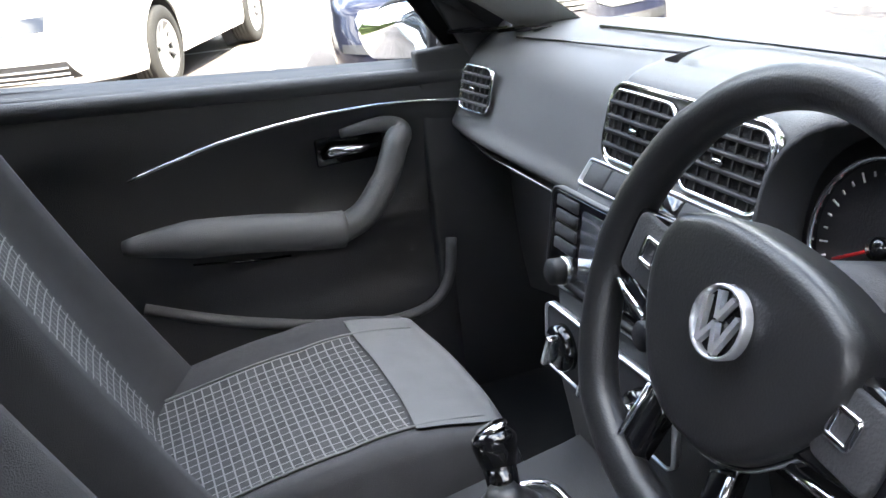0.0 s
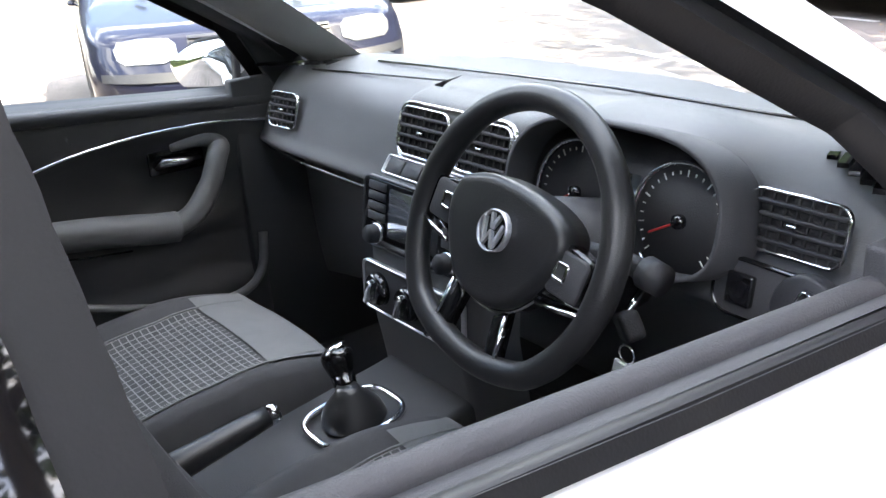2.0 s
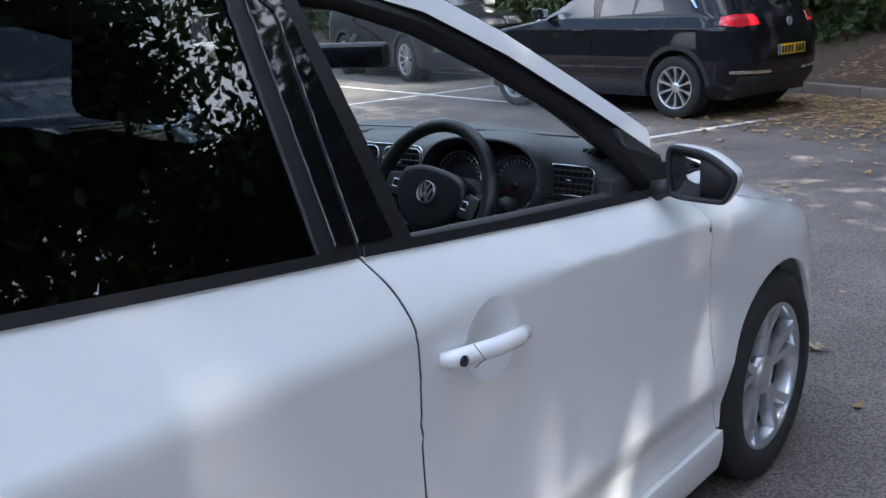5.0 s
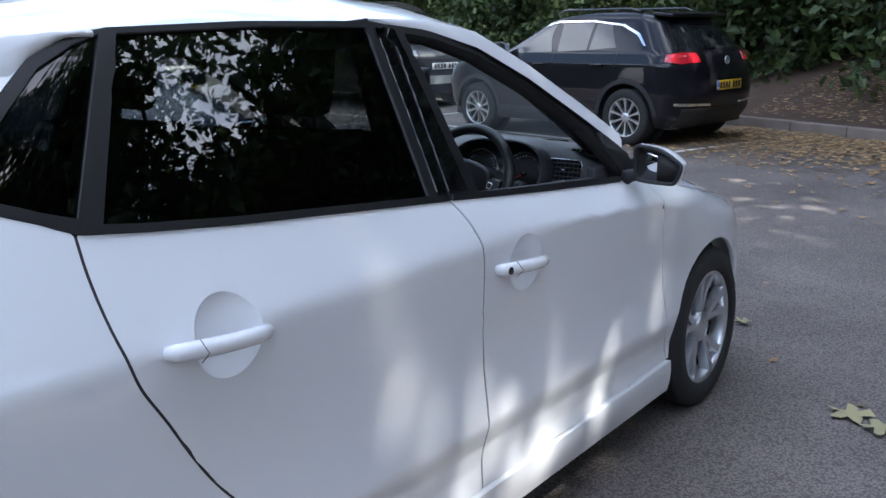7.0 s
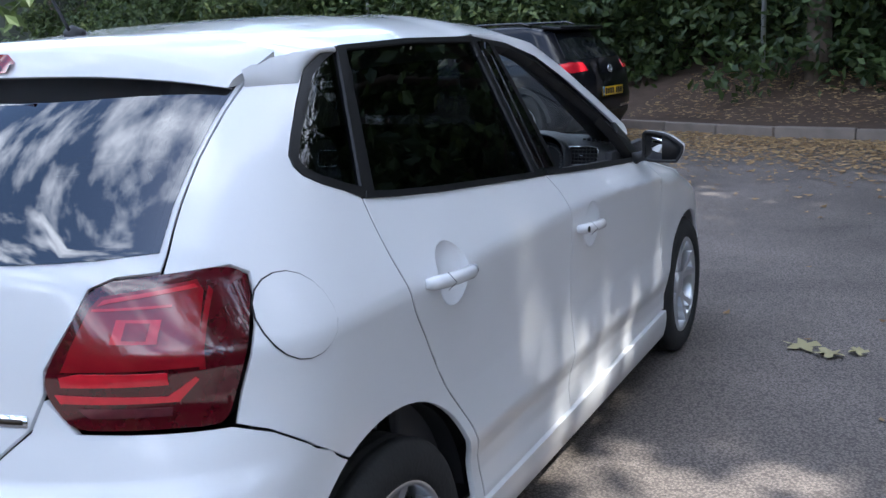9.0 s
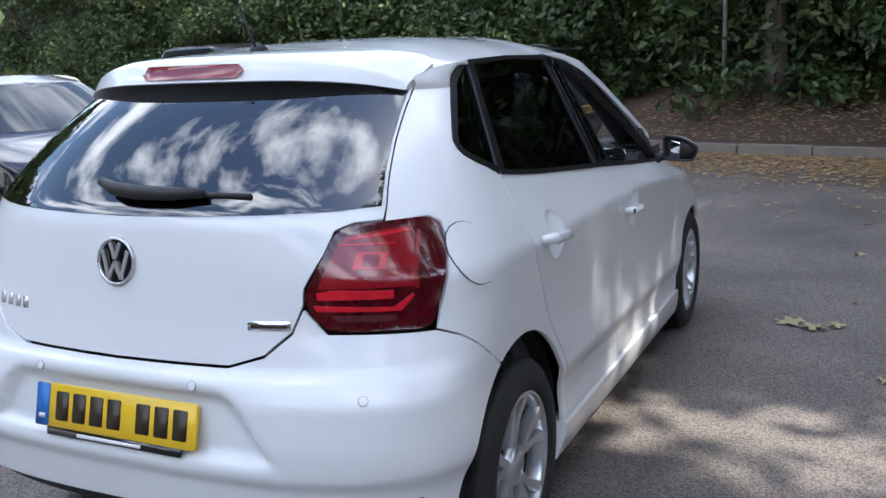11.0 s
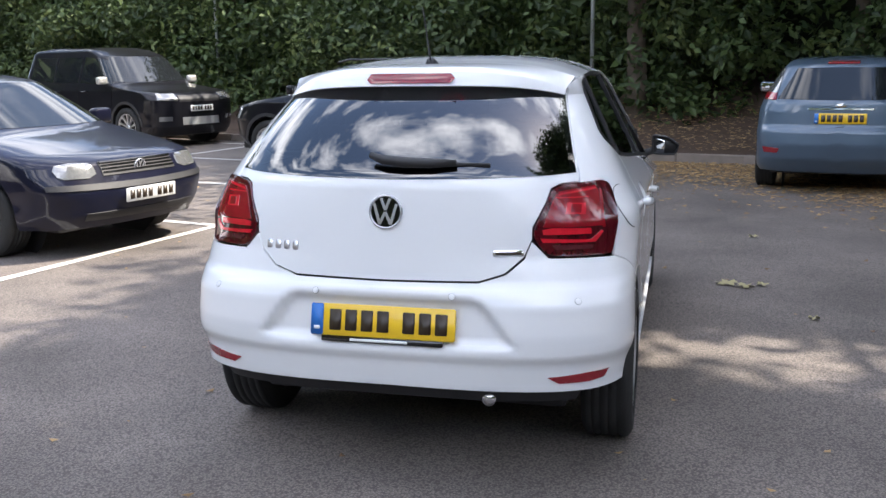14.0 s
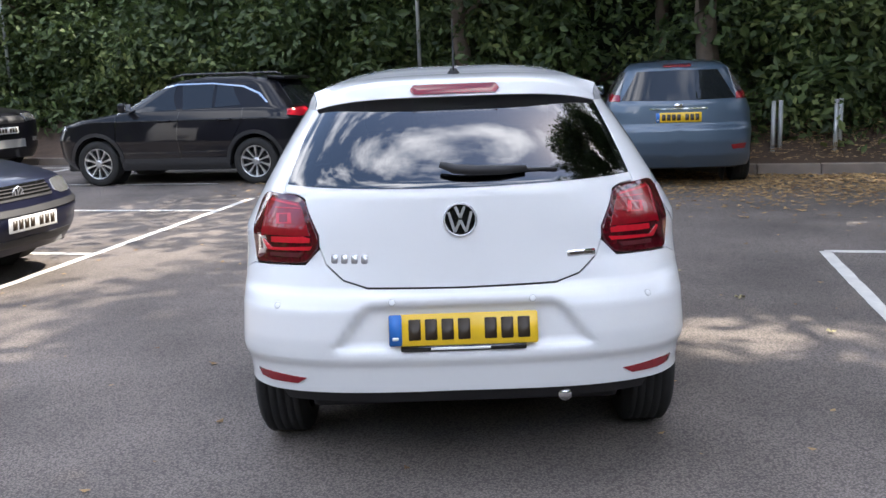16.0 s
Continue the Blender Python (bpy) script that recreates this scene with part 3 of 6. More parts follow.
def tree(x, y, height, spread, leaves, size, seed, label, material=None, low=0.25, r0=0.15, z0=0.0, blobs=26):
    rng = np.random.default_rng(seed)
    ob = thing("tree", label, "tree", "trees round the car park", Matrix.Translation((x, y, z0)))
    part("trunk", branches((0, 0, -0.3), (rng.normal(0, 0.4), rng.normal(0, 0.4), height * 0.82), spread, rng, r0), BARK, ob)
    c, rad = [], []
    for i in range(blobs):
        h = low + (1 - low) * rng.random() ** 0.8
        a, q = rng.uniform(0, 2 * math.pi), spread * math.sqrt(rng.random()) * (1.1 - 0.55 * max(0, h - 0.55) / 0.45)
        c.append((q * math.cos(a), q * math.sin(a), h * height))
        s = rng.uniform(0.45, 1.0) * spread * 0.42
        rad.append((s, s, s * rng.uniform(0.5, 0.8)))
    v, f = leaf_cloud(c, rad, leaves, size, rng)
    raw("crown", v, f, material or LEAF, ob, smooth=False)
    return ob


def hedge():
    """The close-grown wood behind the kerb: one leafy mass, uneven, with gaps."""
    rng = np.random.default_rng(11)
    line = dense2(KERB_LINE[1:-1], 0.55)
    c, rad = [], []
    for d0, zmax, step in ((2.3, 2.6, 1), (3.2, 5.0, 1), (4.4, 8.5, 1)):
        for x, y in offset_line(line, d0)[::step]:
            for _ in range(3 if zmax < 4 else 4):
                z = 0.35 + zmax * rng.random()
                s = rng.uniform(0.35, 0.95)
                c.append((x + rng.normal(0, 0.5), y + rng.normal(0, 0.5), z))
                rad.append((s, s, s * 0.75))
    v, f = leaf_cloud(c, rad, 190000, 0.08, rng)
    tagged(raw("woodland", v, f, LEAF, smooth=False), "dense dark green woodland edge behind the kerb", "woodland", kind="stuff")
    # outer sprays with sunlight put into their paler colour
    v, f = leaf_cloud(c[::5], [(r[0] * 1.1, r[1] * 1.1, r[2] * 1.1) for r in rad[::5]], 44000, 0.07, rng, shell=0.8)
    tagged(raw("sunlit_sprays", v, f, LEAFLIT, smooth=False), "leaf sprays coloured paler as if sunlit, in the woodland edge", "foliage", kind="stuff")
    # dark sheet behind the leaves, coloured as the wood's inner shade
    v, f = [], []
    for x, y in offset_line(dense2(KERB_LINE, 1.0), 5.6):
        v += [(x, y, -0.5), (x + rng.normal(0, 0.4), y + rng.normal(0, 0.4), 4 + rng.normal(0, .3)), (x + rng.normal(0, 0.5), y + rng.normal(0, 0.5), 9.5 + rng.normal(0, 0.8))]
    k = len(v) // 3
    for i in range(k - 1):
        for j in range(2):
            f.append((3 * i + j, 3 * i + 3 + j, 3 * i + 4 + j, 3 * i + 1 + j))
    tagged(raw("woodland_shade_sheet", v, f, WOODSHADE, smooth=False), "dark sheet standing for the shade behind the wood's leaves", "woodland", kind="structure")


hedge()
rngt = np.random.default_rng(5)
for i, (x, y) in enumerate(offset_line(dense2(KERB_LINE[1:-1], 3.4), 4.2)):
    tree(x + rngt.normal(0, 0.5), y + rngt.normal(0, 0.5), 9.5 + rngt.normal(0, 1.2), 2.6, 3200, 0.10, 40 + i, "tall dark green tree in the woodland edge", z0=0.6)
# the row of trees whose broken shade lies on the car
for i, (x, y, h, sp) in enumerate(((8.6, 3.2, 15.0, 3.8), (8.8, 7.0, 14.5, 3.8), (8.6, -0.8, 14.5, 3.8), (9.4, 11.0, 13.0, 3.4), (9.8, -5.2, 13.0, 3.4), (3.9, 10.9, 10.0, 4.0), (0.2, 13.4, 10.5, 3.9), (1.0, 15.0, 11.0, 3.5))):
    tree(x, y, h, sp, 23000 if i < 2 else 15000 if i < 3 else 5600, 0.115, 70 + i, "broad green tree shading the parked cars", low=0.36, r0=0.2, blobs=30)


def litter():
    rng = np.random.default_rng(21)

    def scatter(name, pts, sizes, material, label):
        v, f = [], []
        for (x, y, z), s in zip(pts, sizes):
            a = rng.uniform(0, 2 * math.pi)
            c, d = math.cos(a) * s, math.sin(a) * s
            k = len(v)
            h = rng.uniform(0.1, 0.5, 4) * s
            v += [(x - c, y - d, z + h[0]), (x + d * 0.6, y - c * 0.6, z + h[1] * 0.4), (x + c, y + d, z + h[2]), (x - d * 0.6, y + c * 0.6, z + h[3] * 0.4)]
            f.append((k, k + 1, k + 2, k + 3))
        tagged(raw(name, v, f, material, smooth=False), label, "leaves", kind="stuff")
    line = dense2(KERB_LINE[4:-1], 0.05)
    pts, sz = [], []
    for _ in range(22000):
        x, y = line[int(rng.integers(0, len(line)))]
        d = abs(rng.normal(0, 1.15))
        pts.append((x + rng.normal(0, 0.2) - 0.25 * d, y - 0.15 - d, 0.006))
        sz.append(rng.uniform(0.018, 0.05))
    scatter("leaf_litter", pts, sz, LEAFDRY, "drift of dry brown leaves along the kerb")
    pts, sz = [], []
    for _ in range(9000):
        x, y = line[int(rng.integers(0, len(line)))]
        d = rng.uniform(0.1, 2.4)
        pts.append((x + 0.3 * d, y + 0.95 * d, 0.14 + 0.25 * d))
        sz.append(rng.uniform(0.02, 0.05))
    scatter("bank_litter", pts, sz, LEAFDRY, "dry leaves lying on the soil bank")
    pts = [(rng.uniform(-6, 5), rng.uniform(-3, 11), 0.004) for _ in range(260)]
    scatter("stray_leaves", pts, rng.uniform(0.01, 0.03, 260), LEAFDRY, "single dry leaves strewn over the asphalt")


litter()


def fallen_leaf(x, y, size, turn):
    """A lobed sycamore leaf, curled."""
    bm = bmesh.new()
    c = bm.verts.new((0, 0, 0.012))
    ring = []
    for i in range(20):
        a = 2 * math.pi * i / 20
        r = size * (0.40 + 0.60 * abs(math.cos(2.5 * a)) ** 1.2) * random.uniform(0.8, 1.1)
        ring.append(bm.verts.new((r * math.cos(a), r * math.sin(a), 0.006 + 0.02 * random.random())))
    for i in range(20):
        bm.faces.new((c, ring[i], ring[(i + 1) % 20]))
    ob = part("fallen_leaf", bm, LEAFFALLEN, None)
    ob.matrix_world = pose(x, y, 0, 0, 0, turn)
    tagged(ob, "pale yellow-green sycamore leaf lying on asphalt", "leaf", "fallen sycamore leaves")


for x, y, s, a in ((1.30, 3.34, 0.085, 20), (1.42, 3.27, 0.075, 130), (1.53, 3.33, 0.05, 70), (0.62, 4.15, 0.05, 10), (1.75, 2.55, 0.04, 50), (2.0, 1.75, 0.03, 10), (1.6, 5.1, 0.05, 80), (0.2, -2.0, 0.02, 0)):
    fallen_leaf(x, y, s, a)

# thin poles at the wood's edge
for x, y, h in ((-0.55, 13.6, 5.5), (-9.5, 17.0, 6.0)):
    tagged(part("pole", tube_bm([(x, y, -0.1), (x, y, h)], 0.035, 10), METALGREY), "thin grey steel pole at the wood's edge", "pole", "poles")
for x, y in ((4.3, 9.4), (4.45, 9.55), (5.1, 9.3), (5.22, 9.45)):
    tagged(part("post", tube_bm([(x, y, -0.1), (x, y, 0.9)], 0.03, 10), METALGREY), "short grey steel post behind the kerb", "post", "kerbside posts")


# a belt of trees added round the open sides to block the bright low sky
def sky_blocking_belt():
    rng = np.random.default_rng(8)
    c, rad, v, f = [], [], [], []
    ring = []
    for i in range(150):
        a = radians(150 + 250 * i / 149)
        r = 28 + rng.normal(0, 1.0)
        ring.append((r * math.cos(a), r * math.sin(a) + 2))
    for x, y in ring:
        for _ in range(5):
            s = rng.uniform(1.0, 2.0)
            c.append((x * 0.97 + rng.normal(0, 1), y * 0.97 + rng.normal(0, 1), rng.uniform(0.5, 11.0)))
            rad.append((s, s, s * 0.8))
    lv, lf = leaf_cloud(c, rad, 34000, 0.30, rng)
    tagged(raw("added_far_trees", lv, lf, LEAF, smooth=False), "distant belt of green trees added to block the low sky", "woodland", kind="stuff")
    # dark sheet behind the belt, coloured as shade between its trees
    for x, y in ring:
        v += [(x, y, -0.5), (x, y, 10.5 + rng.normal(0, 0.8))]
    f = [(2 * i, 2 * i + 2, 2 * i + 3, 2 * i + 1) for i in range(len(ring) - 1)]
    tagged(raw("far_shade_sheet", v, f, WOODSHADE, smooth=False), "dark sheet standing for the shade among the added far trees", "woodland", kind="structure")


sky_blocking_belt()


# ---- the white hatchback: outer skin ----
SHELL = Shell(
    side=[(0.15, 0.79), (0.22, 0.815), (0.285, 0.824), (0.35, 0.819), (0.40, 0.823), (0.447, 0.838), (0.465, 0.841), (0.53, 0.836), (0.60, 0.832), (0.70, 0.834), (0.84, 0.842), (0.92, 0.8475), (0.946, 0.849), (0.954, 0.842), (1.02, 0.788), (1.5, 0.56)],
    rear=[(0.2, 0.13), (0.30, 0.07), (0.36, 0.035), (0.46, 0.022), (0.485, 0.008), (0.56, 0.006), (0.66, 0.018), (0.71, 0.035), (0.73, 0.055), (0.85, 0.072), (0.97, 0.089), (1.05, 0.102), (1.10, 0.128), (1.17, 0.193), (1.24, 0.272), (1.31, 0.366), (1.38, 0.478), (1.5, 0.62)],
    front=[(0.2, 3.86), (0.4, 3.97), (0.6, 3.96), (0.68, 3.90), (0.73, 3.78), (0.82, 3.45), (0.895, 3.10), (0.94, 2.95), (1.0, 2.86), (1.2, 2.5), (1.42, 2.1)],
    d_rear=[(0.3, 0.42), (0.66, 0.42), (0.85, 0.50), (1.1, 0.55), (1.4, 0.5)], d_front=[(0.3, 0.8), (0.75, 0.85), (0.95, 0.5), (1.4, 0.5)],
    n_rear=[(0.3, 3.0), (0.66, 3.0), (0.82, 2.45), (1.4, 2.4)], n_front=[(0.3, 2.6), (0.8, 2.8), (1.0, 4.0), (1.4, 4.0)],
    slope=-0.095, upper=(0.788, 0.525, 1.02))
hatch = thing("hatchback", "clean white five-door hatchback with an open front window", "car")

ARCH_R = (0.665, 0.30, 0.385)
ARCH_F = (3.17, 0.29, 0.345)
SEAM_F = [(1.655, 1.018), (1.690, 0.956), (1.705, 0.862), (1.710, 0.738), (1.714, 0.627), (1.722, 0.469), (1.716, 0.285)]
SEAM_R = [(0.762, 1.105), (0.757, 1.039), (0.762, 0.954), (0.781, 0.878), (0.829, 0.795), (0.905, 0.664), (1.03, 0.50), (1.085, 0.37), (1.10, 0.285)]
SEAM_W = [(2.66, 0.930), (2.69, 0.853), (2.715, 0.674), (2.76, 0.45), (2.81, 0.285)]


def curve2(pts, k=5):
    """A smooth line through points (y, z)."""
    p = np.array([pts[0]] + list(pts) + [pts[-1]], float)
    out = []
    for a, b, c, d in zip(p, p[1:], p[2:], p[3:]):
        for t in np.arange(k) / k:
            out.append(tuple(float(q) for q in 0.5 * (2 * b + (c - a) * t + (2 * a - 5 * b + 4 * c - d) * t * t + (3 * b - a - 3 * c + d) * t ** 3)))
    return out + [tuple(pts[-1])]


SEAM_F, SEAM_R, SEAM_W = curve2(SEAM_F), curve2(SEAM_R), curve2(SEAM_W)
BELT = [(0.762, 1.106), (0.88, 1.090), (1.05, 1.0715), (1.655, 1.018), (2.1, 0.973), (2.52, 0.937), (2.66, 0.930)]
ROOFLINE = [(0.60, 1.193), (0.655, 1.246), (0.722, 1.302), (0.805, 1.367), (0.875, 1.396), (0.955, 1.413), (1.266, 1.421), (1.63, 1.417), (1.838, 1.392), (2.015, 1.346), (2.209, 1.256), (2.411, 1.14), (2.60, 1.025)]
QUARTER_TIP = [(0.655, 1.243), (0.622, 1.211), (0.616, 1.190), (0.626, 1.171), (0.66, 1.151), (0.70, 1.135)]
G = 0.0035


def shift(pts, dy):
    return [(y + dy, z) for y, z in pts]


def belt_z(y):
    return float(np.interp(y, [p[0] for p in BELT], [p[1] for p in BELT]))


def dish(fn, spots):
    """The surface with shallow round hollows (y, z, radius, depth) for the door handles."""
    def g(u, z):
        x, y, z = fn(u, z)
        for cy, cz, r, d in spots:
            q = np.sqrt((y - cy) ** 2 + (z - cz) ** 2) / r
            x = x - np.sign(x) * d * np.clip(1 - q ** 2, 0, 1) ** 0.8
        return x, y, z
    return g


HANDLES = [(0.94, 0.905), (1.86, 0.832)]
fd = SHELL.ys(shift(SEAM_F, G)[::-1] + [(y, belt_z(y)) for y in (1.9, 2.2, 2.5)] + shift(SEAM_W, -G))
rd = SHELL.ys(shift(SEAM_R, G)[::-1] + [(y, belt_z(y)) for y in (0.88, 1.05, 1.3)] + shift(SEAM_F, -G))
for door_name, outline, (hy, hz) in (("front_door", fd, HANDLES[1]), ("rear_door", rd, HANDLES[0])):
    cup = SHELL.ys(arc(hy + 0.022, hz, 0.072, 0, 350, 35), 0.02)
    doors = skin(door_name, outline, SHELL, WHITE, hatch, holes=[cup], step=0.016, mirror=True)
    hollow = dish(SHELL, [(hy + 0.022, hz, 0.0722, 0.026)])
    for sg, door in zip((1, -1), doors):
        skin("handle_hollow", [(sg * u, z) for u, z in cup], hollow, WHITE, door, step=0.008, thick=0)
quarter = SHELL.ys(shift(SEAM_R, -G) + [(ARCH_R[0] + ARCH_R[2], 0.285)] + arc(*ARCH_R, 0, 112, 20)[1:] + [(0.345, 0.783), (0.300, 0.806)])
quarter += SHELL.ys([(0.318, 0.85), (0.345, 0.916), (0.393, 1.0), (0.407, 1.04), (0.385, 1.057)]) + [(u + 0.005, z) for u, z in SHELL.xs([(0.640, 1.056), (0.634, 1.086), (0.588, 1.225), (0.552, 1.340)])] + SHELL.ys([(0.72, 1.388), (0.78, 1.398), (0.875, 1.399)])
quarter += SHELL.ys([(0.805, 1.370), (0.722, 1.305)] + [(y - 0.003, z + 0.001) for y, z in QUARTER_TIP] + [(0.755, 1.111)])
skin("rear_wing", quarter, SHELL, WHITE, hatch, step=0.035, mirror=True)
ff = ARCH_F[0] - ARCH_F[2]
wing = SHELL.ys(shift(SEAM_W, G) + [(ff, 0.285)] + arc(*ARCH_F, 180, 0, 20)[1:-1] + [(ARCH_F[0] + ARCH_F[2], 0.29), (3.66, 0.27)]) + SHELL.xs([(0.3, 0.27), (0.0, 0.27)], True)
wing += SHELL.xs([(0.0, 0.70), (0.3, 0.70)], True) + SHELL.ys([(3.55, 0.715), (3.1, 0.815), (2.75, 0.905)])
skin("front_wing", wing, SHELL, WHITE, hatch, step=0.05, mirror=True)
bon = SHELL.ys([(2.69, 0.925), (3.1, 0.821), (3.55, 0.721)]) + SHELL.xs([(0.3, 0.706), (0.0, 0.706)], True) + SHELL.xs([(0.0, 0.945), (0.3, 0.95)], True)
skin("bonnet", bon, SHELL, WHITE, hatch, step=0.04, mirror=True)
for seam in (SEAM_F, SEAM_R, SEAM_W):
    skin("door_gap", SHELL.ys(shift(seam, -0.0048) + shift(seam[::-1], 0.0048)), SHELL, PLASTIC, hatch, off=-0.003, thick=0, step=0.03, mirror=True)
sill_fn = lambda u, z: (lambda p: (p[0] + 0.012, p[1], p[2]))(SHELL(u, z))
skin("sill", SHELL.ys([(1.03, 0.165), (2.83, 0.165), (2.82, 0.279), (1.06, 0.279)]), sill_fn, WHITE, hatch, step=0.05, thick=0.05, mirror=True)
skin("flap_gap", SHELL.ys(arc(0.447, 0.955, 0.0765, 0, 342, 18), 0.02), SHELL, PLASTIC, hatch, off=0.0012, thick=0.002, step=0.03)
skin("fuel_flap", SHELL.ys(arc(0.447, 0.955, 0.0740, 0, 342, 18), 0.02), SHELL, WHITE, hatch, off=0.0035, thick=0.006, step=0.03)

def on_skin(x, z, off=0.0):
    """The pose on the tailgate at x, z whose -y looks out of the skin."""
    u, _ = SHELL.at_x(x, z)
    p, e = np.array(SHELL(u, z)), 1e-3
    a, b = np.array(SHELL(u + e, z)) - np.array(SHELL(u - e, z)), np.array(SHELL(u, z + e)) - np.array(SHELL(u, z - e))
    n = np.cross(a, b)
    n = Vector(n / np.linalg.norm(n))
    if n.y > 0:
        n = -n
    xa = (-n).cross(Vector((0, 0, 1))).normalized()
    return Matrix.Translation(Vector(p) + n * off) @ Matrix((xa, -n, xa.cross(-n))).transposed().to_4x4()


# tailgate, bumper, rear lamps
tg_half = [(0.0, 0.738), (0.33, 0.742), (0.415, 0.768), (0.475, 0.82), (0.500, 0.880), (0.500, 0.918), (0.538, 0.998), (0.552, 1.044), (0.585, 1.059), (0.638, 1.060), (0.634, 1.086), (0.588, 1.225), (0.545, 1.360)]
inner_half = [(0.0, 1.076), (0.55, 1.084), (0.626, 1.087), (0.583, 1.225), (0.541, 1.356), (0.0, 1.392)]


def both(half):
    return half + [(-x, z) for x, z in half[::-1] if x > 1e-6]


glass_o = SHELL.xs(both(inner_half), step=0.06)
skin("tailgate", SHELL.xs(both(tg_half) + [(0.0, 0.738)])[:-1], SHELL, WHITE, hatch, holes=[SHELL.xs([(x * 0.985, z) for x, z in both(inner_half)], step=0.06)], step=0.04)
skin("rear_window", glass_o, SHELL, REARGLASS, hatch, off=0.003, thick=0.004, step=0.06, label="dark tinted rear window")


def bumper_fn(u, z):
    x, y, z = SHELL(u, z)
    e = 0.445 - 0.75 * (z - 0.53)
    s = 1 / (1 + np.exp(-(e - np.abs(x)) / 0.010)) * 1 / (1 + np.exp(-(z - 0.528) / 0.006)) * 1 / (1 + np.exp((z - 0.672) / 0.008))
    return x, y + 0.034 * s, z


bump_half = [(0.0, 0.731), (0.33, 0.735), (0.42, 0.762), (0.482, 0.815), (0.502, 0.868), (0.556, 0.813)]
low_half = [(0.70, 0.36), (0.4, 0.362), (0.0, 0.365)]
br = SHELL.xs(bump_half) + SHELL.ys([(0.292, 0.802), (0.345, 0.777)] + arc(*ARCH_R, 113, 170, 12)[:]) + SHELL.xs(low_half)
left = [(-u, z) for u, z in br[::-1]][1:-1]
skin("rear_bumper", br + left, bumper_fn, WHITE, hatch, step=0.0145, thick=0.02)
skin("rear_valance", SHELL.xs([(-0.66, 0.30), (0.66, 0.30), (0.69, 0.365), (0.4, 0.367), (0.0, 0.37), (-0.4, 0.367), (-0.69, 0.365)]), SHELL, PLASTIC, hatch, off=-0.02)
for sg in (1, -1):
    corners = [SHELL.at_x(x, z) for x, z in ((0.585, 1.051), (0.556, 1.034), (0.536, 0.982), (0.511, 0.922), (0.509, 0.886), (0.528, 0.852), (0.560, 0.824), (0.620, 0.818), (0.690, 0.815))]
    corners += [SHELL.at_y(y, z) for y, z in ((0.272, 0.812), (0.292, 0.822), (0.310, 0.858), (0.334, 0.916), (0.362, 0.965), (0.386, 1.008), (0.394, 1.036), (0.378, 1.050))]
    corners += [SHELL.at_x(x, z) for x, z in ((0.690, 1.054), (0.632, 1.053))]
    o = [(sg * u, z) for u, z in curve2(corners + corners[:1], 3)[:-1]]
    lamp = skin("rear_lamp", o, SHELL, REDDARK, hatch, off=0.006, thick=0.03, step=0.02, label="dark-edged red rear lamp")

    def patch(pts, m_, off_, nm):
        return skin(nm, [(sg * a, b) for a, b in SHELL.xs(pts + pts[:1], step=0.03)[:-1]], SHELL, m_, lamp, off=off_, thick=0.004, step=0.02)
    patch([(0.563, 1.014), (0.575, 1.029), (0.685, 1.040), (0.697, 1.022), (0.722, 0.910), (0.532, 0.916)], RED, 0.0085, "tail_segment")
    patch([(0.572, 1.014), (0.580, 1.024), (0.684, 1.034), (0.690, 1.028), (0.675, 1.026), (0.586, 1.018)], REDLIGHT, 0.0105, "upper_segment")
    patch([(0.566, 1.007), (0.567, 1.011), (0.668, 1.007), (0.668, 1.003)], REDLIGHT, 0.0105, "upper_segment")
    patch([(0.600, 0.955), (0.603, 0.992), (0.661, 0.986), (0.663, 0.950)], REDLIGHT, 0.0105, "square_segment")
    patch([(0.616, 0.960), (0.617, 0.986), (0.648, 0.982), (0.648, 0.956)], RED, 0.0120, "square_core")
    patch([(0.700, 1.028), (0.707, 1.020), (0.727, 0.905), (0.720, 0.905)], RED, 0.0100, "side_segment")
    patch([(0.531, 0.908), (0.560, 0.913), (0.682, 0.906), (0.684, 0.887), (0.534, 0.892)], REDLIGHT, 0.0105, "brake_segment")
    patch([(0.525, 0.880), (0.684, 0.868), (0.716, 0.895), (0.720, 0.890), (0.698, 0.858), (0.534, 0.866)], REDLIGHT, 0.0105, "brake_segment")
    patch([(0.560, 0.857), (0.690, 0.850), (0.690, 0.836), (0.578, 0.840)], LAMPSMOKE, 0.0095, "reversing_segment")
    rf = SHELL.xs([(0.565 * sg, 0.415), (0.60 * sg, 0.392), (0.70 * sg, 0.392)]) + [(sg * a, b) for a, b in SHELL.ys([(0.185, 0.400), (0.195, 0.428)])] + SHELL.xs([(0.68 * sg, 0.424)])
    skin("rear_reflector", rf, SHELL, RED, hatch, off=0.004, thick=0.012, step=0.03)
for x in (-0.66, -0.245, 0.245, 0.66):
    m = on_skin(x, 0.678 if abs(x) > 0.5 else 0.693)
    part("parking_sensor", lathe_bm([(0.0105, 0.01), (0.0105, -0.0006), (0.0095, -0.0010), (0.0, -0.0010)], 20, m, "y"), WHITE, hatch)
    part("sensor_ring", lathe_bm([(0.0125, 0.003), (0.0125, -0.0006), (0.0108, -0.0006)], 20, m, "y"), METALGREY, hatch)

number_plate(hatch, pose(0, 0.026, 0.594, -14), YELLOWPLATE, dealer=True)
emblem(hatch, on_skin(0.003, 0.968), 0.060)
for i in range(4):
    part("model_lettering", prism_bm(rounded(0.024, 0.032, 0.007, 3), 0.002, on_skin(-0.392 + (i - 1.5) * 0.036, 0.838)), BADGE, hatch, "satin chrome lettering bar")
bmb = part("model_badge", prism_bm(rounded(0.105, 0.022, 0.004, 3), 0.002, on_skin(0.425, 0.833)), CHROME, hatch, "small chrome lettered badge")
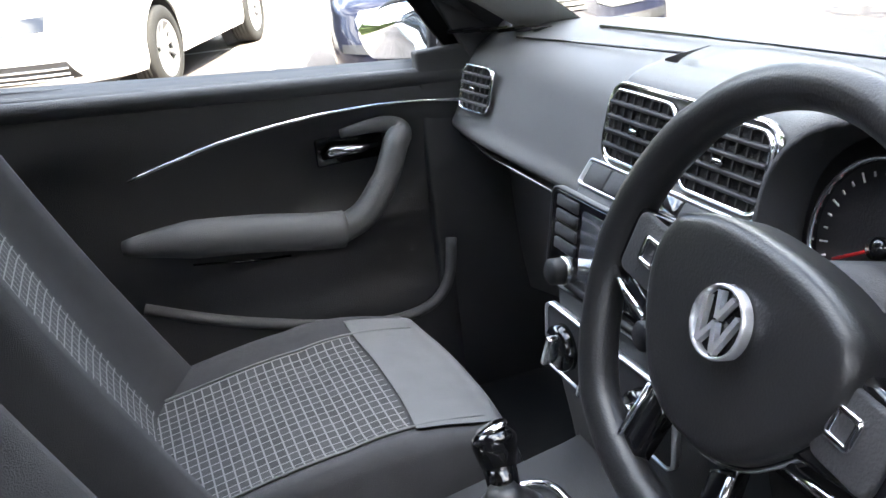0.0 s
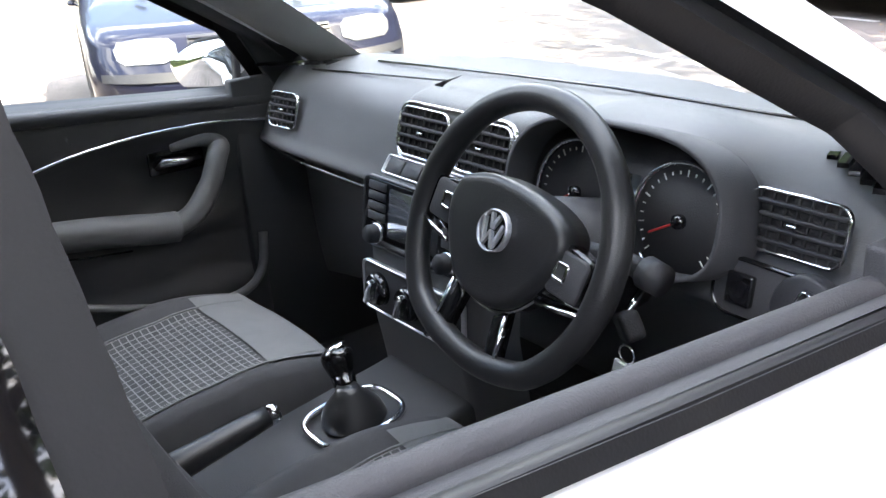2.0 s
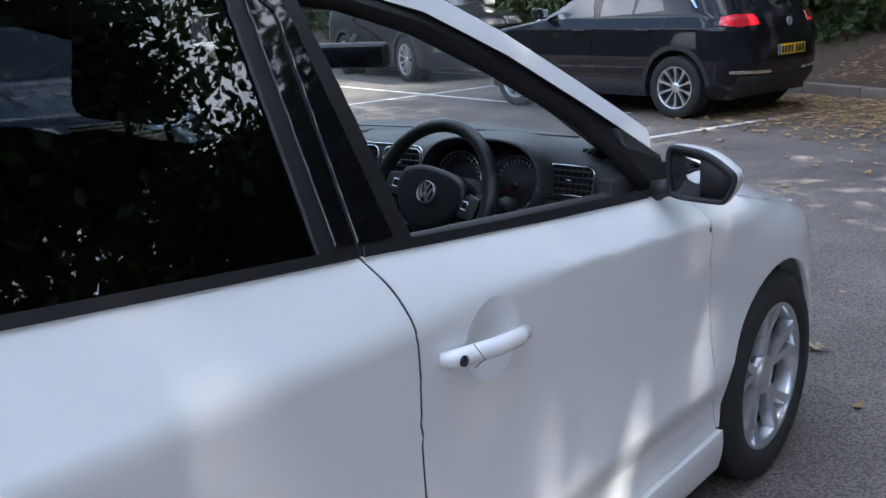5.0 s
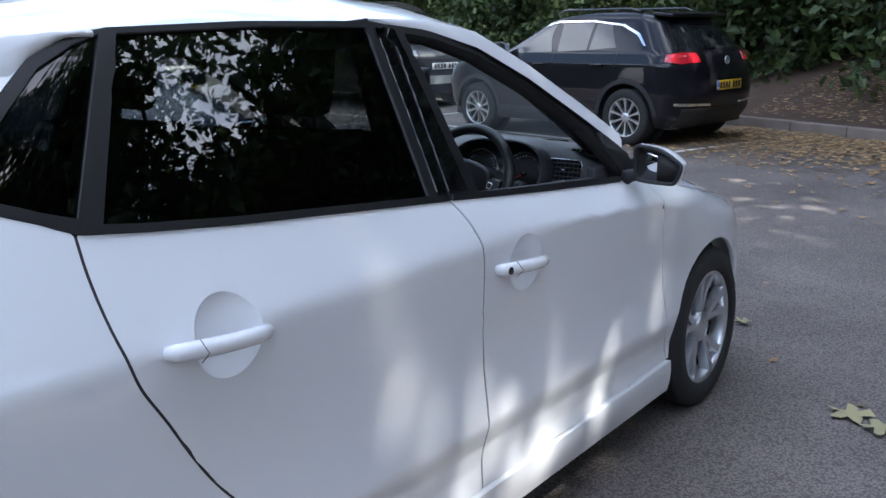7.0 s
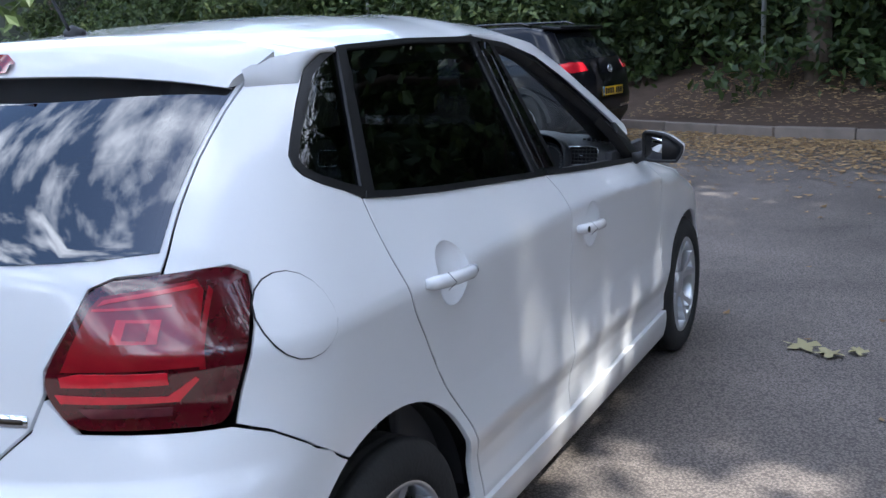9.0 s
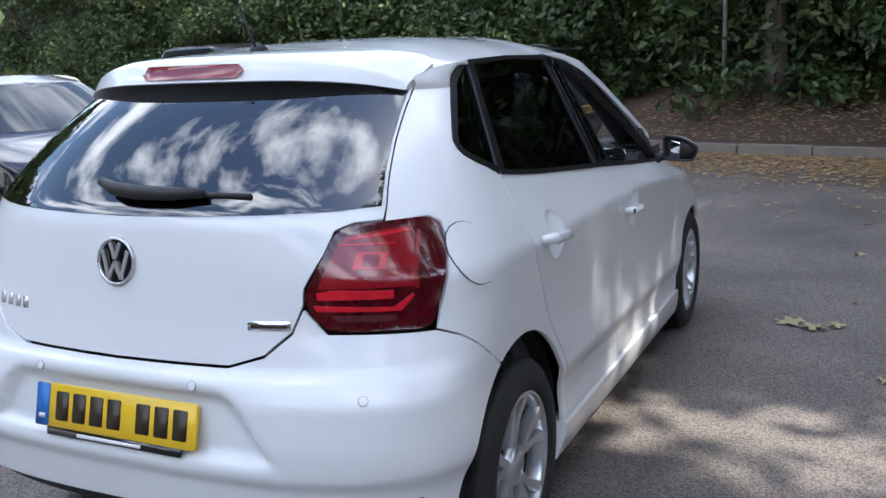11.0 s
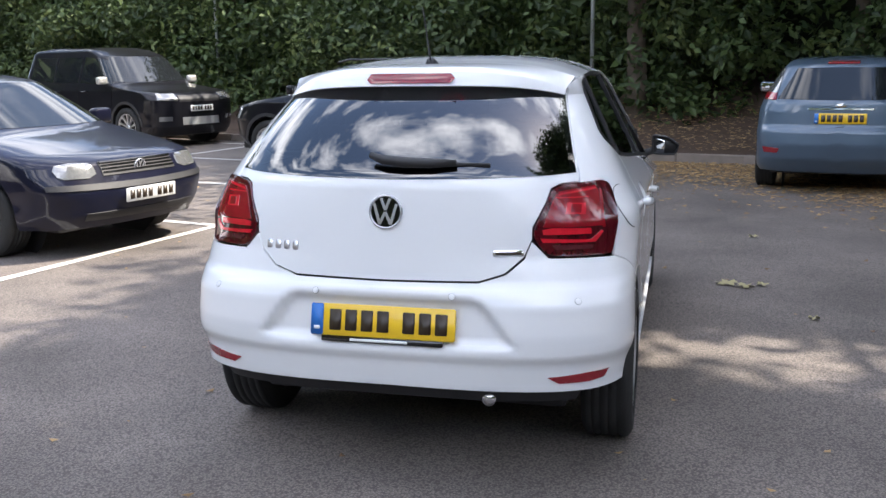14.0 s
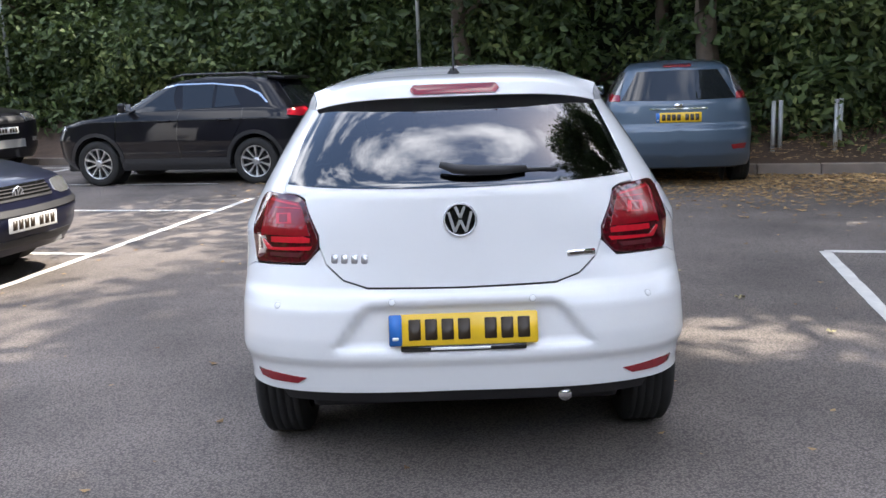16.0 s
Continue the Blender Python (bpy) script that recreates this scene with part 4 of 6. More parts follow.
part("badge_lettering", prism_bm(rounded(0.088, 0.009, 0.002, 3), 0.0006, on_skin(0.425, 0.833, 0.0028)), INK, bmb)
part("exhaust", tube_bm([(0.36, 0.20, 0.325), (0.36, 0.085, 0.318)], 0.024, 16), CHROME, hatch)
# rear wiper
wip = part("rear_wiper", tube_bm([(-0.06, 0.130, 1.158), (-0.01, 0.120, 1.142), (0.06, 0.118, 1.135), (0.15, 0.126, 1.132), (0.24, 0.146, 1.132)], [0.011, 0.017, 0.018, 0.017, 0.011], 12), PLASTIC, hatch)
part("wiper_blade", tube_bm([(0.05, 0.138, 1.130), (0.18, 0.148, 1.128), (0.35, 0.182, 1.122)], 0.007, 8), PLASTIC, wip)

# windows: black frames with openings, tinted glass
rear_glass = [(0.972, 1.403), (1.3, 1.410), (1.614, 1.404), (1.588, 1.037), (1.05, 1.084), (0.88, 1.103), (0.812, 1.113)]
quarter_glass = [(0.938, 1.402), (0.885, 1.386), (0.812, 1.352), (0.735, 1.290), (0.662, 1.228), (0.637, 1.203), (0.641, 1.184), (0.668, 1.167), (0.72, 1.146), (0.776, 1.127)]
front_open = [(1.738, 1.387), (1.84, 1.374), (2.01, 1.327), (2.20, 1.240), (2.39, 1.130), (2.43, 1.108), (2.545, 0.949), (1.9, 1.006), (1.770, 1.018)]
RL = lambda y0, y1: [p for p in ROOFLINE if y0 < p[0] < y1]
frame_r = [(0.762, 1.1065), (0.88, 1.0905), (1.05, 1.072), (1.652, 1.0185), (1.667, 1.22), (1.681, 1.409)] + RL(0.70, 1.66)[::-1] + QUARTER_TIP
frame_f = [(1.658, 1.0185), (2.1, 0.974), (2.52, 0.938), (2.66, 0.931), (2.655, 0.99), (2.60, 1.025)] + RL(1.70, 2.55)[::-1] + [(1.687, 1.409), (1.673, 1.22)]
skin("rear_window_frame", SHELL.ys(frame_r + frame_r[:1])[:-1], SHELL, FRAMEBLACK, hatch, holes=[SHELL.ys(rear_glass + rear_glass[:1])[:-1], SHELL.ys(quarter_glass + quarter_glass[:1])[:-1]], off=0.002, thick=0.03, step=0.035, mirror=True)
skin("front_window_frame", SHELL.ys(frame_f + frame_f[:1])[:-1], SHELL, FRAMEBLACK, hatch, holes=[SHELL.ys(front_open + front_open[:1])[:-1]], off=0.002, thick=0.035, step=0.035, mirror=True)
skin("rear_door_glass", SHELL.ys(rear_glass + rear_glass[:1])[:-1], SHELL, PRIVACY, hatch, off=-0.006, thick=0, step=0.08, mirror=True)
skin("quarter_glass", SHELL.ys(quarter_glass + quarter_glass[:1])[:-1], SHELL, PRIVACY, hatch, off=-0.006, thick=0, step=0.08, mirror=True)
gl_left = skin("front_door_glass", [(-u, z) for u, z in SHELL.ys(front_open + front_open[:1])[:-1]], SHELL, CLEAR, hatch, off=-0.008, thick=0, step=0.08)
gl_left.visible_shadow = False
belt_r = [(0.77, 1.104), (0.88, 1.089), (1.05, 1.070), (1.650, 1.017), (1.653, 1.030), (1.05, 1.083), (0.88, 1.102), (0.78, 1.116)]
belt_f = [(1.662, 1.016), (2.1, 0.972), (2.50, 0.937), (2.50, 0.952), (2.1, 0.986), (1.668, 1.029)]
for o in (belt_r, belt_f):
    skin("belt_moulding", SHELL.ys(o + o[:1])[:-1], SHELL, FRAMEBLACK, hatch, off=0.005, thick=0.015, step=0.04, mirror=True)
skin("pillar_cover", SHELL.ys([(1.642, 1.400), (1.679, 1.399), (1.652, 1.036), (1.618, 1.040), (1.642, 1.400)])[:-1], SHELL, PILLARBLACK, hatch, off=0.006, thick=0.012, step=0.05, mirror=True)
skin("front_pillar_cover", SHELL.ys([(1.689, 1.398), (1.704, 1.394), (1.729, 1.030), (1.660, 1.036), (1.689, 1.398)])[:-1], SHELL, PILLARBLACK, hatch, off=0.006, thick=0.012, step=0.05, mirror=True)


# roof and windscreen: cross-sections between the two roof lines
def roof_edge():
    pts = [(0.50, 1.345), (0.64, 1.374), (0.72, 1.393), (0.79, 1.403), (0.875, 1.408)] + [p for p in ROOFLINE if p[0] > 0.9]
    pts = dense2(pts, 0.045)
    out = []
    for y, z in pts:
        x = float(SHELL.half(y, min(z, 1.42)))
        if y < 0.9:
            x = min(x, float(np.interp(y, (0.50, 0.62, 0.75, 0.9), (0.515, 0.545, 0.574, 0.586))))
        rise = 0.046 * min(1, max(0, (y - 1.55) / 0.45))
        out.append((x - 0.45 * rise, y + 0.45 * rise, z + 0.87 * rise))
    return out


EDGE = roof_edge()


def section(x0, y0, z0, s):
    """A point of the roof or screen, s from -1 to 1 across."""
    w = min(1, max(0, (y0 - 1.6) / 1.0))
    bow = 0.36 * w ** 0.65
    q = min(1, max(0, (y0 - 0.7) / 0.5))
    crown = (0.060 + 0.018 * q * q * (3 - 2 * q)) * (1 - w) - 0.115 * w ** 2.5
    k = 1 - abs(s) ** 3.6
    back = 0.10 * max(0, (0.9 - y0) / 0.4) ** 1.5
    return (x0 * s, y0 + bow * (1 - s * s) - back * (1 - s * s), z0 + crown * k)


def loft(name, i0, i1, s0, s1, ns, material, label="", drop=0.0):
    v, f = [], []
    idx = list(range(i0, i1 + 1))
    for i in idx:
        for j in range(ns + 1):
            x, y, z = section(*EDGE[i], s0 + (s1 - s0) * j / ns)
            v.append((x, y, z - drop))
    for a in range(len(idx) - 1):
        for j in range(ns):
            f.append((a * (ns + 1) + j, a * (ns + 1) + j + 1, (a + 1) * (ns + 1) + j + 1, (a + 1) * (ns + 1) + j))
    ob = raw(name, v, f, material, hatch, label)
    return ob


START = next(i for i, p in enumerate(EDGE) if p[1] > 0.695)
HEADER = next(i for i, p in enumerate(EDGE) if p[1] > 1.87)
LAST = len(EDGE) - 1
loft("roof", START, HEADER, -1, 1, 40, WHITE)
loft("headliner", START + 2, HEADER, -0.97, 0.97, 16, mat("headliner_fabric", (0.30, 0.29, 0.27), 0.9, 0, 0.1, 30, 0.3, 300), drop=0.03)
loft("front_pillar", HEADER, LAST, 0.915, 1, 3, WHITE)
loft("front_pillar", HEADER, LAST, -1, -0.915, 3, WHITE)
side_strip = [p for p in dense2(ROOFLINE, 0.05) if p[0] > 1.6]
strip_v, strip_f = [], []
for y, z in side_strip:
    rise = 0.046 * min(1, max(0, (y - 1.55) / 0.45))
    for q in (0.0, 0.5, 1.0):
        yy, zz = y + 0.45 * rise * q, z + 0.87 * rise * q
        strip_v.append((float(SHELL.half(y, min(z, 1.42))) - 0.45 * rise * q + 0.004 * math.sin(math.pi * q), yy, zz))
strip_f = [(3 * i + q, 3 * i + 1 + q, 3 * i + 4 + q, 3 * i + 3 + q) for i in range(len(side_strip) - 1) for q in range(2)]
for sg in (1, -1):
    raw("pillar_side", [(x * sg, y, z) for x, y, z in strip_v], strip_f, WHITE, hatch)
ws = loft("windscreen", HEADER, LAST, -0.915, 0.915, 24, CLEAR, "clear windscreen")
ws.visible_shadow = False
loft("screen_surround", HEADER - 1, HEADER + 1, -0.9, 0.9, 24, GLOSSBLACK, drop=-0.002)
cow_v = [section(*EDGE[LAST], -0.48 + 0.96 * j / 20) for j in range(21)]
raw("cowl", [(x, y + dy, z + dz) for dy, dz in ((-0.02, -0.004), (0.03, -0.04), (0.06, -0.08)) for x, y, z in cow_v], [(r * 21 + j, r * 21 + j + 1, (r + 1) * 21 + j + 1, (r + 1) * 21 + j) for r in range(2) for j in range(20)], PLASTIC, hatch)

# the wing's top, drawn up to the roof's edge behind the side windows
for sg in (1, -1):
    cv, cols = [], [0.650 + 0.023 * i for i in range(13)]
    for y in cols:
        zb = max(1.342, float(np.interp(y, [p[0] for p in ROOFLINE], [p[1] for p in ROOFLINE])) + 0.003)
        zb = min(zb, 1.398)
        lo_p = [float(c) for c in SHELL(*SHELL.at_y(y, zb))]
        i = min(range(len(EDGE)), key=lambda k: abs(EDGE[k][1] - y))
        hi_p = (EDGE[i][0] + 0.002, y, EDGE[i][2] + 0.001)
        for q in (0.0, 0.2, 0.45, 0.7, 0.9, 1.0):
            swell = 0.005 * math.sin(math.pi * q) + 0.0008 * (1 - q)
            cv.append((sg * (lo_p[0] + (hi_p[0] - lo_p[0]) * q + swell), y, zb + (hi_p[2] - zb) * q))
    raw("pillar_top", cv, [(i * 6 + q, i * 6 + q + 1, i * 6 + 7 + q, i * 6 + 6 + q) for i in range(12) for q in range(5)], WHITE, hatch)

# roof spoiler with the high brake lamp, and the aerial
def spoiler_line(s):
    return 0.549 * s, 0.418 + 0.190 * abs(s) ** 2.6, 1.438 - 0.078 * abs(s) ** 4


sv, sf = [], []
for j in range(41):
    s = -1 + j / 20
    wx, ly, zt = spoiler_line(s)
    fh = 1 - 0.70 * abs(s) ** 4
    zr = 1.403 + 0.061 * (1 - min(1, abs(wx) * 1.040 / 0.585) ** 3.6)
    sv += [(wx * 1.040, 0.735, zr), (wx * 1.020, ly + 0.09, zt + 0.55 * (zr - zt)), (wx, ly + 0.034, zt + 0.1 * (zr - zt)), (wx, ly + 0.018, zt - 0.008 * fh), (wx, ly + 0.004, zt - 0.046 * fh), (wx, ly, zt - 0.054 * fh)]
k0 = len(sv)
for j in range(41):
    s = -1 + j / 20
    wx, ly, zt = spoiler_line(s)
    zt -= 0.054 * (1 - 0.70 * abs(s) ** 4)
    sv += [(wx, ly, zt), (wx, ly + 0.01, zt - 0.004), (wx * 0.985, ly + 0.10, zt + 0.004)]
for j in range(40):
    sf += [(j * 6 + q, j * 6 + q + 1, j * 6 + 7 + q, j * 6 + 6 + q) for q in range(5)]
    sf += [(k0 + j * 3 + q, k0 + j * 3 + q + 1, k0 + j * 3 + 4 + q, k0 + j * 3 + 3 + q) for q in range(2)]
for j, sg in ((0, 1), (40, -1)):
    cap = [sv[j * 6 + q] for q in range(6)] + [sv[k0 + j * 3 + 2], (sv[j * 6][0], 0.735, 1.385)]
    sf.append(tuple(range(len(sv), len(sv) + 8))[::sg])
    sv += cap
spo = raw("roof_spoiler", sv, sf, WHITE, hatch)
bv = []
for j in range(25):
    s = -0.305 + 0.61 * j / 24
    wx, ly, zt = spoiler_line(s)
    h = 0.016 * (1 - max(0, (abs(s) - 0.275) / 0.03) ** 2) + 0.001
    bv += [(wx, ly + 0.0145 - 0.004, zt - 0.026 + h), (wx, ly + 0.0145 - 0.008, zt - 0.028), (wx, ly + 0.0145 - 0.016, zt - 0.028 - h)]
raw("high_brake_lamp", bv, [(3 * j + q, 3 * j + 1 + q, 3 * j + 4 + q, 3 * j + 3 + q) for j in range(24) for q in range(2)], RED, spo, "red high-level brake lamp")
aer = part("aerial", tube_bm([(0, 0.74, 1.458), (0, 0.72, 1.477)], [0.028, 0.016], 14), PLASTIC, hatch)
part("aerial_whip", tube_bm([(0, 0.722, 1.475), (0, 0.62, 1.675)], [0.004, 0.0025], 8), PLASTIC, aer)

# door handles
for hy, hz in HANDLES:
    for sg in (1, -1):
        x0 = float(SHELL.half(hy, hz)) * sg
        tilt = -0.085
        pts = [(x0 + sg * dx, hy + dy, hz + tilt * dy) for dy, dx in ((-0.110, 0.0), (-0.100, 0.012), (-0.06, 0.020), (0.0, 0.024), (0.06, 0.021), (0.090, 0.012), (0.098, 0.0))]
        bm = tube_bm(pts, [0.010, 0.015, 0.016, 0.0155, 0.0155, 0.014, 0.009], 14)
        hd = part("door_handle", bm, WHITE, hatch)
        part("handle_gap", tube_bm([(x0 + sg * 0.028, hy - 0.0615, hz - tilt * 0.06 + 0.02), (x0 + sg * 0.0485, hy - 0.061, hz - tilt * 0.06), (x0 + sg * 0.028, hy - 0.0605, hz - tilt * 0.06 - 0.02)], 0.0007, 6), PLASTIC, hd)
        if hy > 1.5 and sg > 0:
            part("lock", lathe_bm([(0.009, 0.0), (0.009, 0.0035), (0.0, 0.0036)], 18, Matrix.Translation((x0 + 0.030, hy - 0.090, hz + 0.0075))), GLOSSBLACK, hd)

# door mirrors
for sg in (1, -1):
    mm = Matrix.Translation((0.818 * sg, 2.53, 0.942)) @ Matrix.Diagonal((0.62, 0.85, 0.82, 1) if sg > 0 else (0.70, 0.95, 0.90, 1)) @ Matrix.Diagonal((sg, 1, 1, 1)) @ Matrix.Rotation(radians(-20 if sg < 0 else 0), 4, "Z")
    rim = [(0.0, 0.105), (0.008, 0.124), (0.035, 0.130), (0.14, 0.117), (0.222, 0.080), (0.243, 0.060), (0.236, 0.030), (0.212, -0.002), (0.185, -0.010), (0.04, -0.006), (0.010, 0.012), (0.002, 0.05)]
    rim = curve2(rim + rim[:1], 4)[:-1]
    cx, cz, k = 0.125, 0.06, len(rim)
    rows = [(0.0, 1.0, 0.0), (0.020, 1.01, 0.0), (0.045, 0.97, 0.0), (0.070, 0.84, 0.002), (0.088, 0.60, 0.004), (0.096, 0.25, 0.006), (0.097, 0.02, 0.006)]
    mv = [mm @ Vector((cx + (x - cx) * q, dy, cz + (z - cz) * q + up)) for dy, q, up in rows for x, z in rim]
    mf = [(r * k + i, r * k + (i + 1) % k, (r + 1) * k + (i + 1) % k, (r + 1) * k + i) for r in range(len(rows) - 1) for i in range(k)]
    mi = raw("door_mirror", mv, mf, WHITE, hatch)
    part("mirror_rim", ring_bm([(cx + (x - cx) * 1.005, cz + (z - cz) * 1.005) for x, z in rim], 0.012, 0.014, mm @ Matrix.Translation((0, 0.004, 0))), PLASTIC, mi)
    part("mirror_bowl", prism_bm([(cx + (x - cx) * 0.97, cz + (z - cz) * 0.97) for x, z in rim], 0.004, mm @ Matrix.Translation((0, 0.008, 0))), PLASTIC, mi)
    part("mirror_glass", prism_bm([(cx + (x - cx) * 0.86, cz + (z - cz) * 0.84) for x, z in rim], 0.003, mm @ Matrix.Translation((0, 0.001, 0)) @ Matrix.Rotation(radians(-9 if sg < 0 else 3), 4, "Z")), mat("mirror_silver", (0.85, 0.87, 0.88), 0.01, 1.0, 0.01, 3), mi)
    part("mirror_foot", tube_bm([(-0.06, 0.015, 0.0), (-0.02, 0.02, 0.012), (0.03, 0.03, 0.022)], [0.030, 0.024, 0.026], 12, m=mm), PLASTIC, mi)
    part("lower_shell", tube_bm([(0.03, 0.03, 0.008), (0.12, 0.035, 0.004), (0.20, 0.025, 0.008)], [0.016, 0.018, 0.012], 12, m=mm), PLASTIC, mi)
    part("indicator", tube_bm([(0.16, 0.075, 0.055), (0.21, 0.05, 0.052), (0.242, 0.02, 0.056)], [0.006, 0.008, 0.005], 8, m=mm), LAMPCLEAR, mi)

for sg in (1, -1):
    wheel(hatch, 0.735 * sg, 0.68, 0.30, sg, 0.30, 0.212, 0.185)
    wheel(hatch, 0.735 * sg, 3.165, 0.30, sg, 0.30, 0.212, 0.185)
    for cy in (ARCH_R[0], ARCH_F[0]):
        lip, lr = (0.80, 0.372) if cy < 2 else (0.73, 0.350)
        bm = tube_bm([(0.50 * sg, cy, 0.31), (lip * sg, cy, 0.31)], lr, 40)
        keep_out = [f for f in bm.faces if len(f.verts) > 4 and abs(f.calc_center_median().x) > 0.65] + [f for f in bm.faces if f.calc_center_median().z < 0.36]
        bmesh.ops.delete(bm, geom=list(set(keep_out)), context="FACES")
        part("arch_liner", bm, PLASTIC, hatch)
part("underbody", box_bm(1.2, 3.2, 0.10, pose(0, 1.95, 0.25), 0.03), PLASTIC, hatch)


# ---- the other parked cars ----
def parked_car(name, label, m, L, W, H, belt, paint, prof, wheels, wr, seed=0, lamps="", plate=None, alloy=None, style="ten", cladding=False, rear_z=1.0, glass_rear=None):
    """A car whose rear middle is at y=0 and nose at y=L in its own frame. prof: knots of front (nose, bonnet, screen) and rear (tail, glass)."""
    ob = thing(name, label, "car", "parked cars", m)
    hw = W / 2
    side = [(0.15, hw - 0.06), (0.3, hw - 0.01), (0.45, hw - 0.012), (0.65, hw), (belt - 0.12, hw - 0.012), (belt, hw - 0.05), (H - 0.10, hw - 0.27), (H - 0.03, hw - 0.34), (H - 0.008, hw - 0.55), (H, hw - 0.75)]
    sh = Shell(side, prof["rear"], prof["front"], prof["dr"], prof["df"], [(0.3, 3.0), (0.7, 2.7), (1.2, 2.8), (H, 3.0)], [(0.3, 2.7), (0.8, 3.0), (1.2, 3.2), (H, 3.0)])
    yr, yf = wheels
    ar = wr + 0.06
    out = [(0.0, 0.24)] + sh.ys([(yr - ar, 0.24)] + arc(yr, wr + 0.01, ar, 180, 0, 16)[1:-1] + [(yr + ar, 0.24), (yf - ar, 0.24)] + arc(yf, wr + 0.01, ar, 180, 0, 16)[1:-1] + [(yf + ar, 0.24)], 0.06) + [(4.4, 0.24), (4.4, H - 0.012), (0.0, H - 0.012)]
    skin("body", out, sh, paint, ob, step=0.05, thick=0.02, mirror=True)
    top = [sh(u, H - 0.012) for u in np.linspace(0, 4.4, 40)]
    ring = [(float(x), float(y), float(z)) for x, y, z in top] + [(-float(x), float(y), float(z)) for x, y, z in top[::-1]]
    c = (0, sum(p[1] for p in ring) / len(ring), H - 0.006)
    raw("roof_panel", ring + [c], [(i, (i + 1) % len(ring), len(ring)) for i in range(len(ring))], paint, ob)
    # side windows with a bright or black surround
    for poly in prof["side_glass"]:
        skin("side_window", sh.ys(poly), sh, GLASSDARK, ob, off=0.004, thick=0.006, step=0.06, mirror=True)
    if "bright" in prof:
        skin("window_trim", sh.ys(prof["bright"]), sh, CHROME, ob, off=0.007, thick=0.006, step=0.05, mirror=True)
    # windscreen and rear window
    z0, z1 = prof["screen"]
    w0, w1 = float(sh.half(1, z0)) * 0.93, float(sh.half(1, z1)) * 0.86
    for sg in (1, -1):
        skin("windscreen", [(sg * u, z) for u, z in sh.xs([(0.0, z0), (w0, z0 + 0.01), (w1, z1), (0.0, z1 + 0.005)], True)], sh, GLASSDARK, ob, off=0.004, thick=0.005, step=0.06)
    if glass_rear:
        a, b, fw = glass_rear
        wa, wb = float(sh.half(1, a)) * fw, float(sh.half(1, b)) * (fw - 0.06)
        skin("rear_window", sh.xs([(-wa, a), (0, a - 0.01), (wa, a), (wb, b), (0, b + 0.008), (-wb, b)]), sh, GLASSDARK, ob, off=0.004, thick=0.005, step=0.07)
    if cladding:
        for cy in (yr, yf):
            skin("arch_cladding", sh.ys(arc(cy, wr + 0.01, ar + 0.05, 178, 2, 16) + arc(cy, wr + 0.01, ar - 0.004, 2, 178, 16), 0.1), sh, PLASTIC, ob, off=0.010, thick=0.015, step=0.05, mirror=True)
        skin("sill_cladding", sh.ys([(yr + ar, 0.23), (yf - ar, 0.23), (yf - ar - 0.02, 0.40), (yr + ar + 0.02, 0.40)]), sh, PLASTIC, ob, off=0.010, thick=0.015, step=0.08, mirror=True)
    # door gaps
    for seam in prof["seams"]:
        w = 0.004
        skin("door_gap", sh.ys([(y - w, z) for y, z in seam] + [(y + w, z) for y, z in seam[::-1]]), sh, GLOSSBLACK, ob, off=0.0015, thick=0, step=0.06, mirror=True)
    for hy in prof["handles"]:
        for sg in (1, -1):
            x0 = float(sh.half(hy, belt - 0.13)) * sg
            part("door_handle", tube_bm([(x0, hy - 0.1, belt - 0.13), (x0 + 0.03 * sg, hy - 0.06, belt - 0.13), (x0 + 0.03 * sg, hy + 0.06, belt - 0.13), (x0, hy + 0.1, belt - 0.13)], 0.014, 8), paint, ob)
    for sg in (1, -1):
        my = prof["mirror"]
        x0 = float(sh.half(my, belt)) * sg
        mir = part("door_mirror", box_bm(0.20, 0.12, 0.14, pose(x0 + sg * 0.12, my, belt + 0.08), 0.045, 3), prof.get("mirror_paint", paint), ob)
        part("mirror_glass", box_bm(0.16, 0.006, 0.10, pose(x0 + sg * 0.12, my - 0.062, belt + 0.08), 0.002), CHROME, mir)
        for cy in wheels:
            wheel(ob, (hw - 0.11) * sg, cy, wr, sg, wr, wr - 0.105, 0.21, style, alloy)
            bm = tube_bm([((hw - 0.30) * sg, cy, wr), ((hw - 0.02) * sg, cy, wr)], ar - 0.005, 32)
            gone = [f for f in bm.faces if len(f.verts) > 4 and abs(f.calc_center_median().x) > hw - 0.1] + [f for f in bm.faces if f.calc_center_median().z < 0.3]
            bmesh.ops.delete(bm, geom=list(set(gone)), context="FACES")
            part("arch_liner", bm, PLASTIC, ob)
    part("underbody", box_bm(W - 0.35, L - 0.5, 0.12, pose(0, L / 2, 0.27), 0.03), PLASTIC, ob)
    return ob, sh


def heading(x, y, dx, dy, back=0.0):
    """A pose whose +y looks along (dx, dy), with its origin set back along it."""
    d = Vector((dx, dy)).normalized()
    return Matrix.Translation((x - d.x * back, y - d.y * back, 0)) @ Matrix.Rotation(math.atan2(-d.x, d.y), 4, "Z")


def patches(sh, ob, name, pts, material, front, off=0.008, both_sides=True, label=""):
    for sg in ((1, -1) if both_sides else (1,)):
        skin(name, [(sg * u, z) for u, z in sh.xs(pts, front)], sh, material, ob, off=off, thick=0.012, step=0.04, label=label)


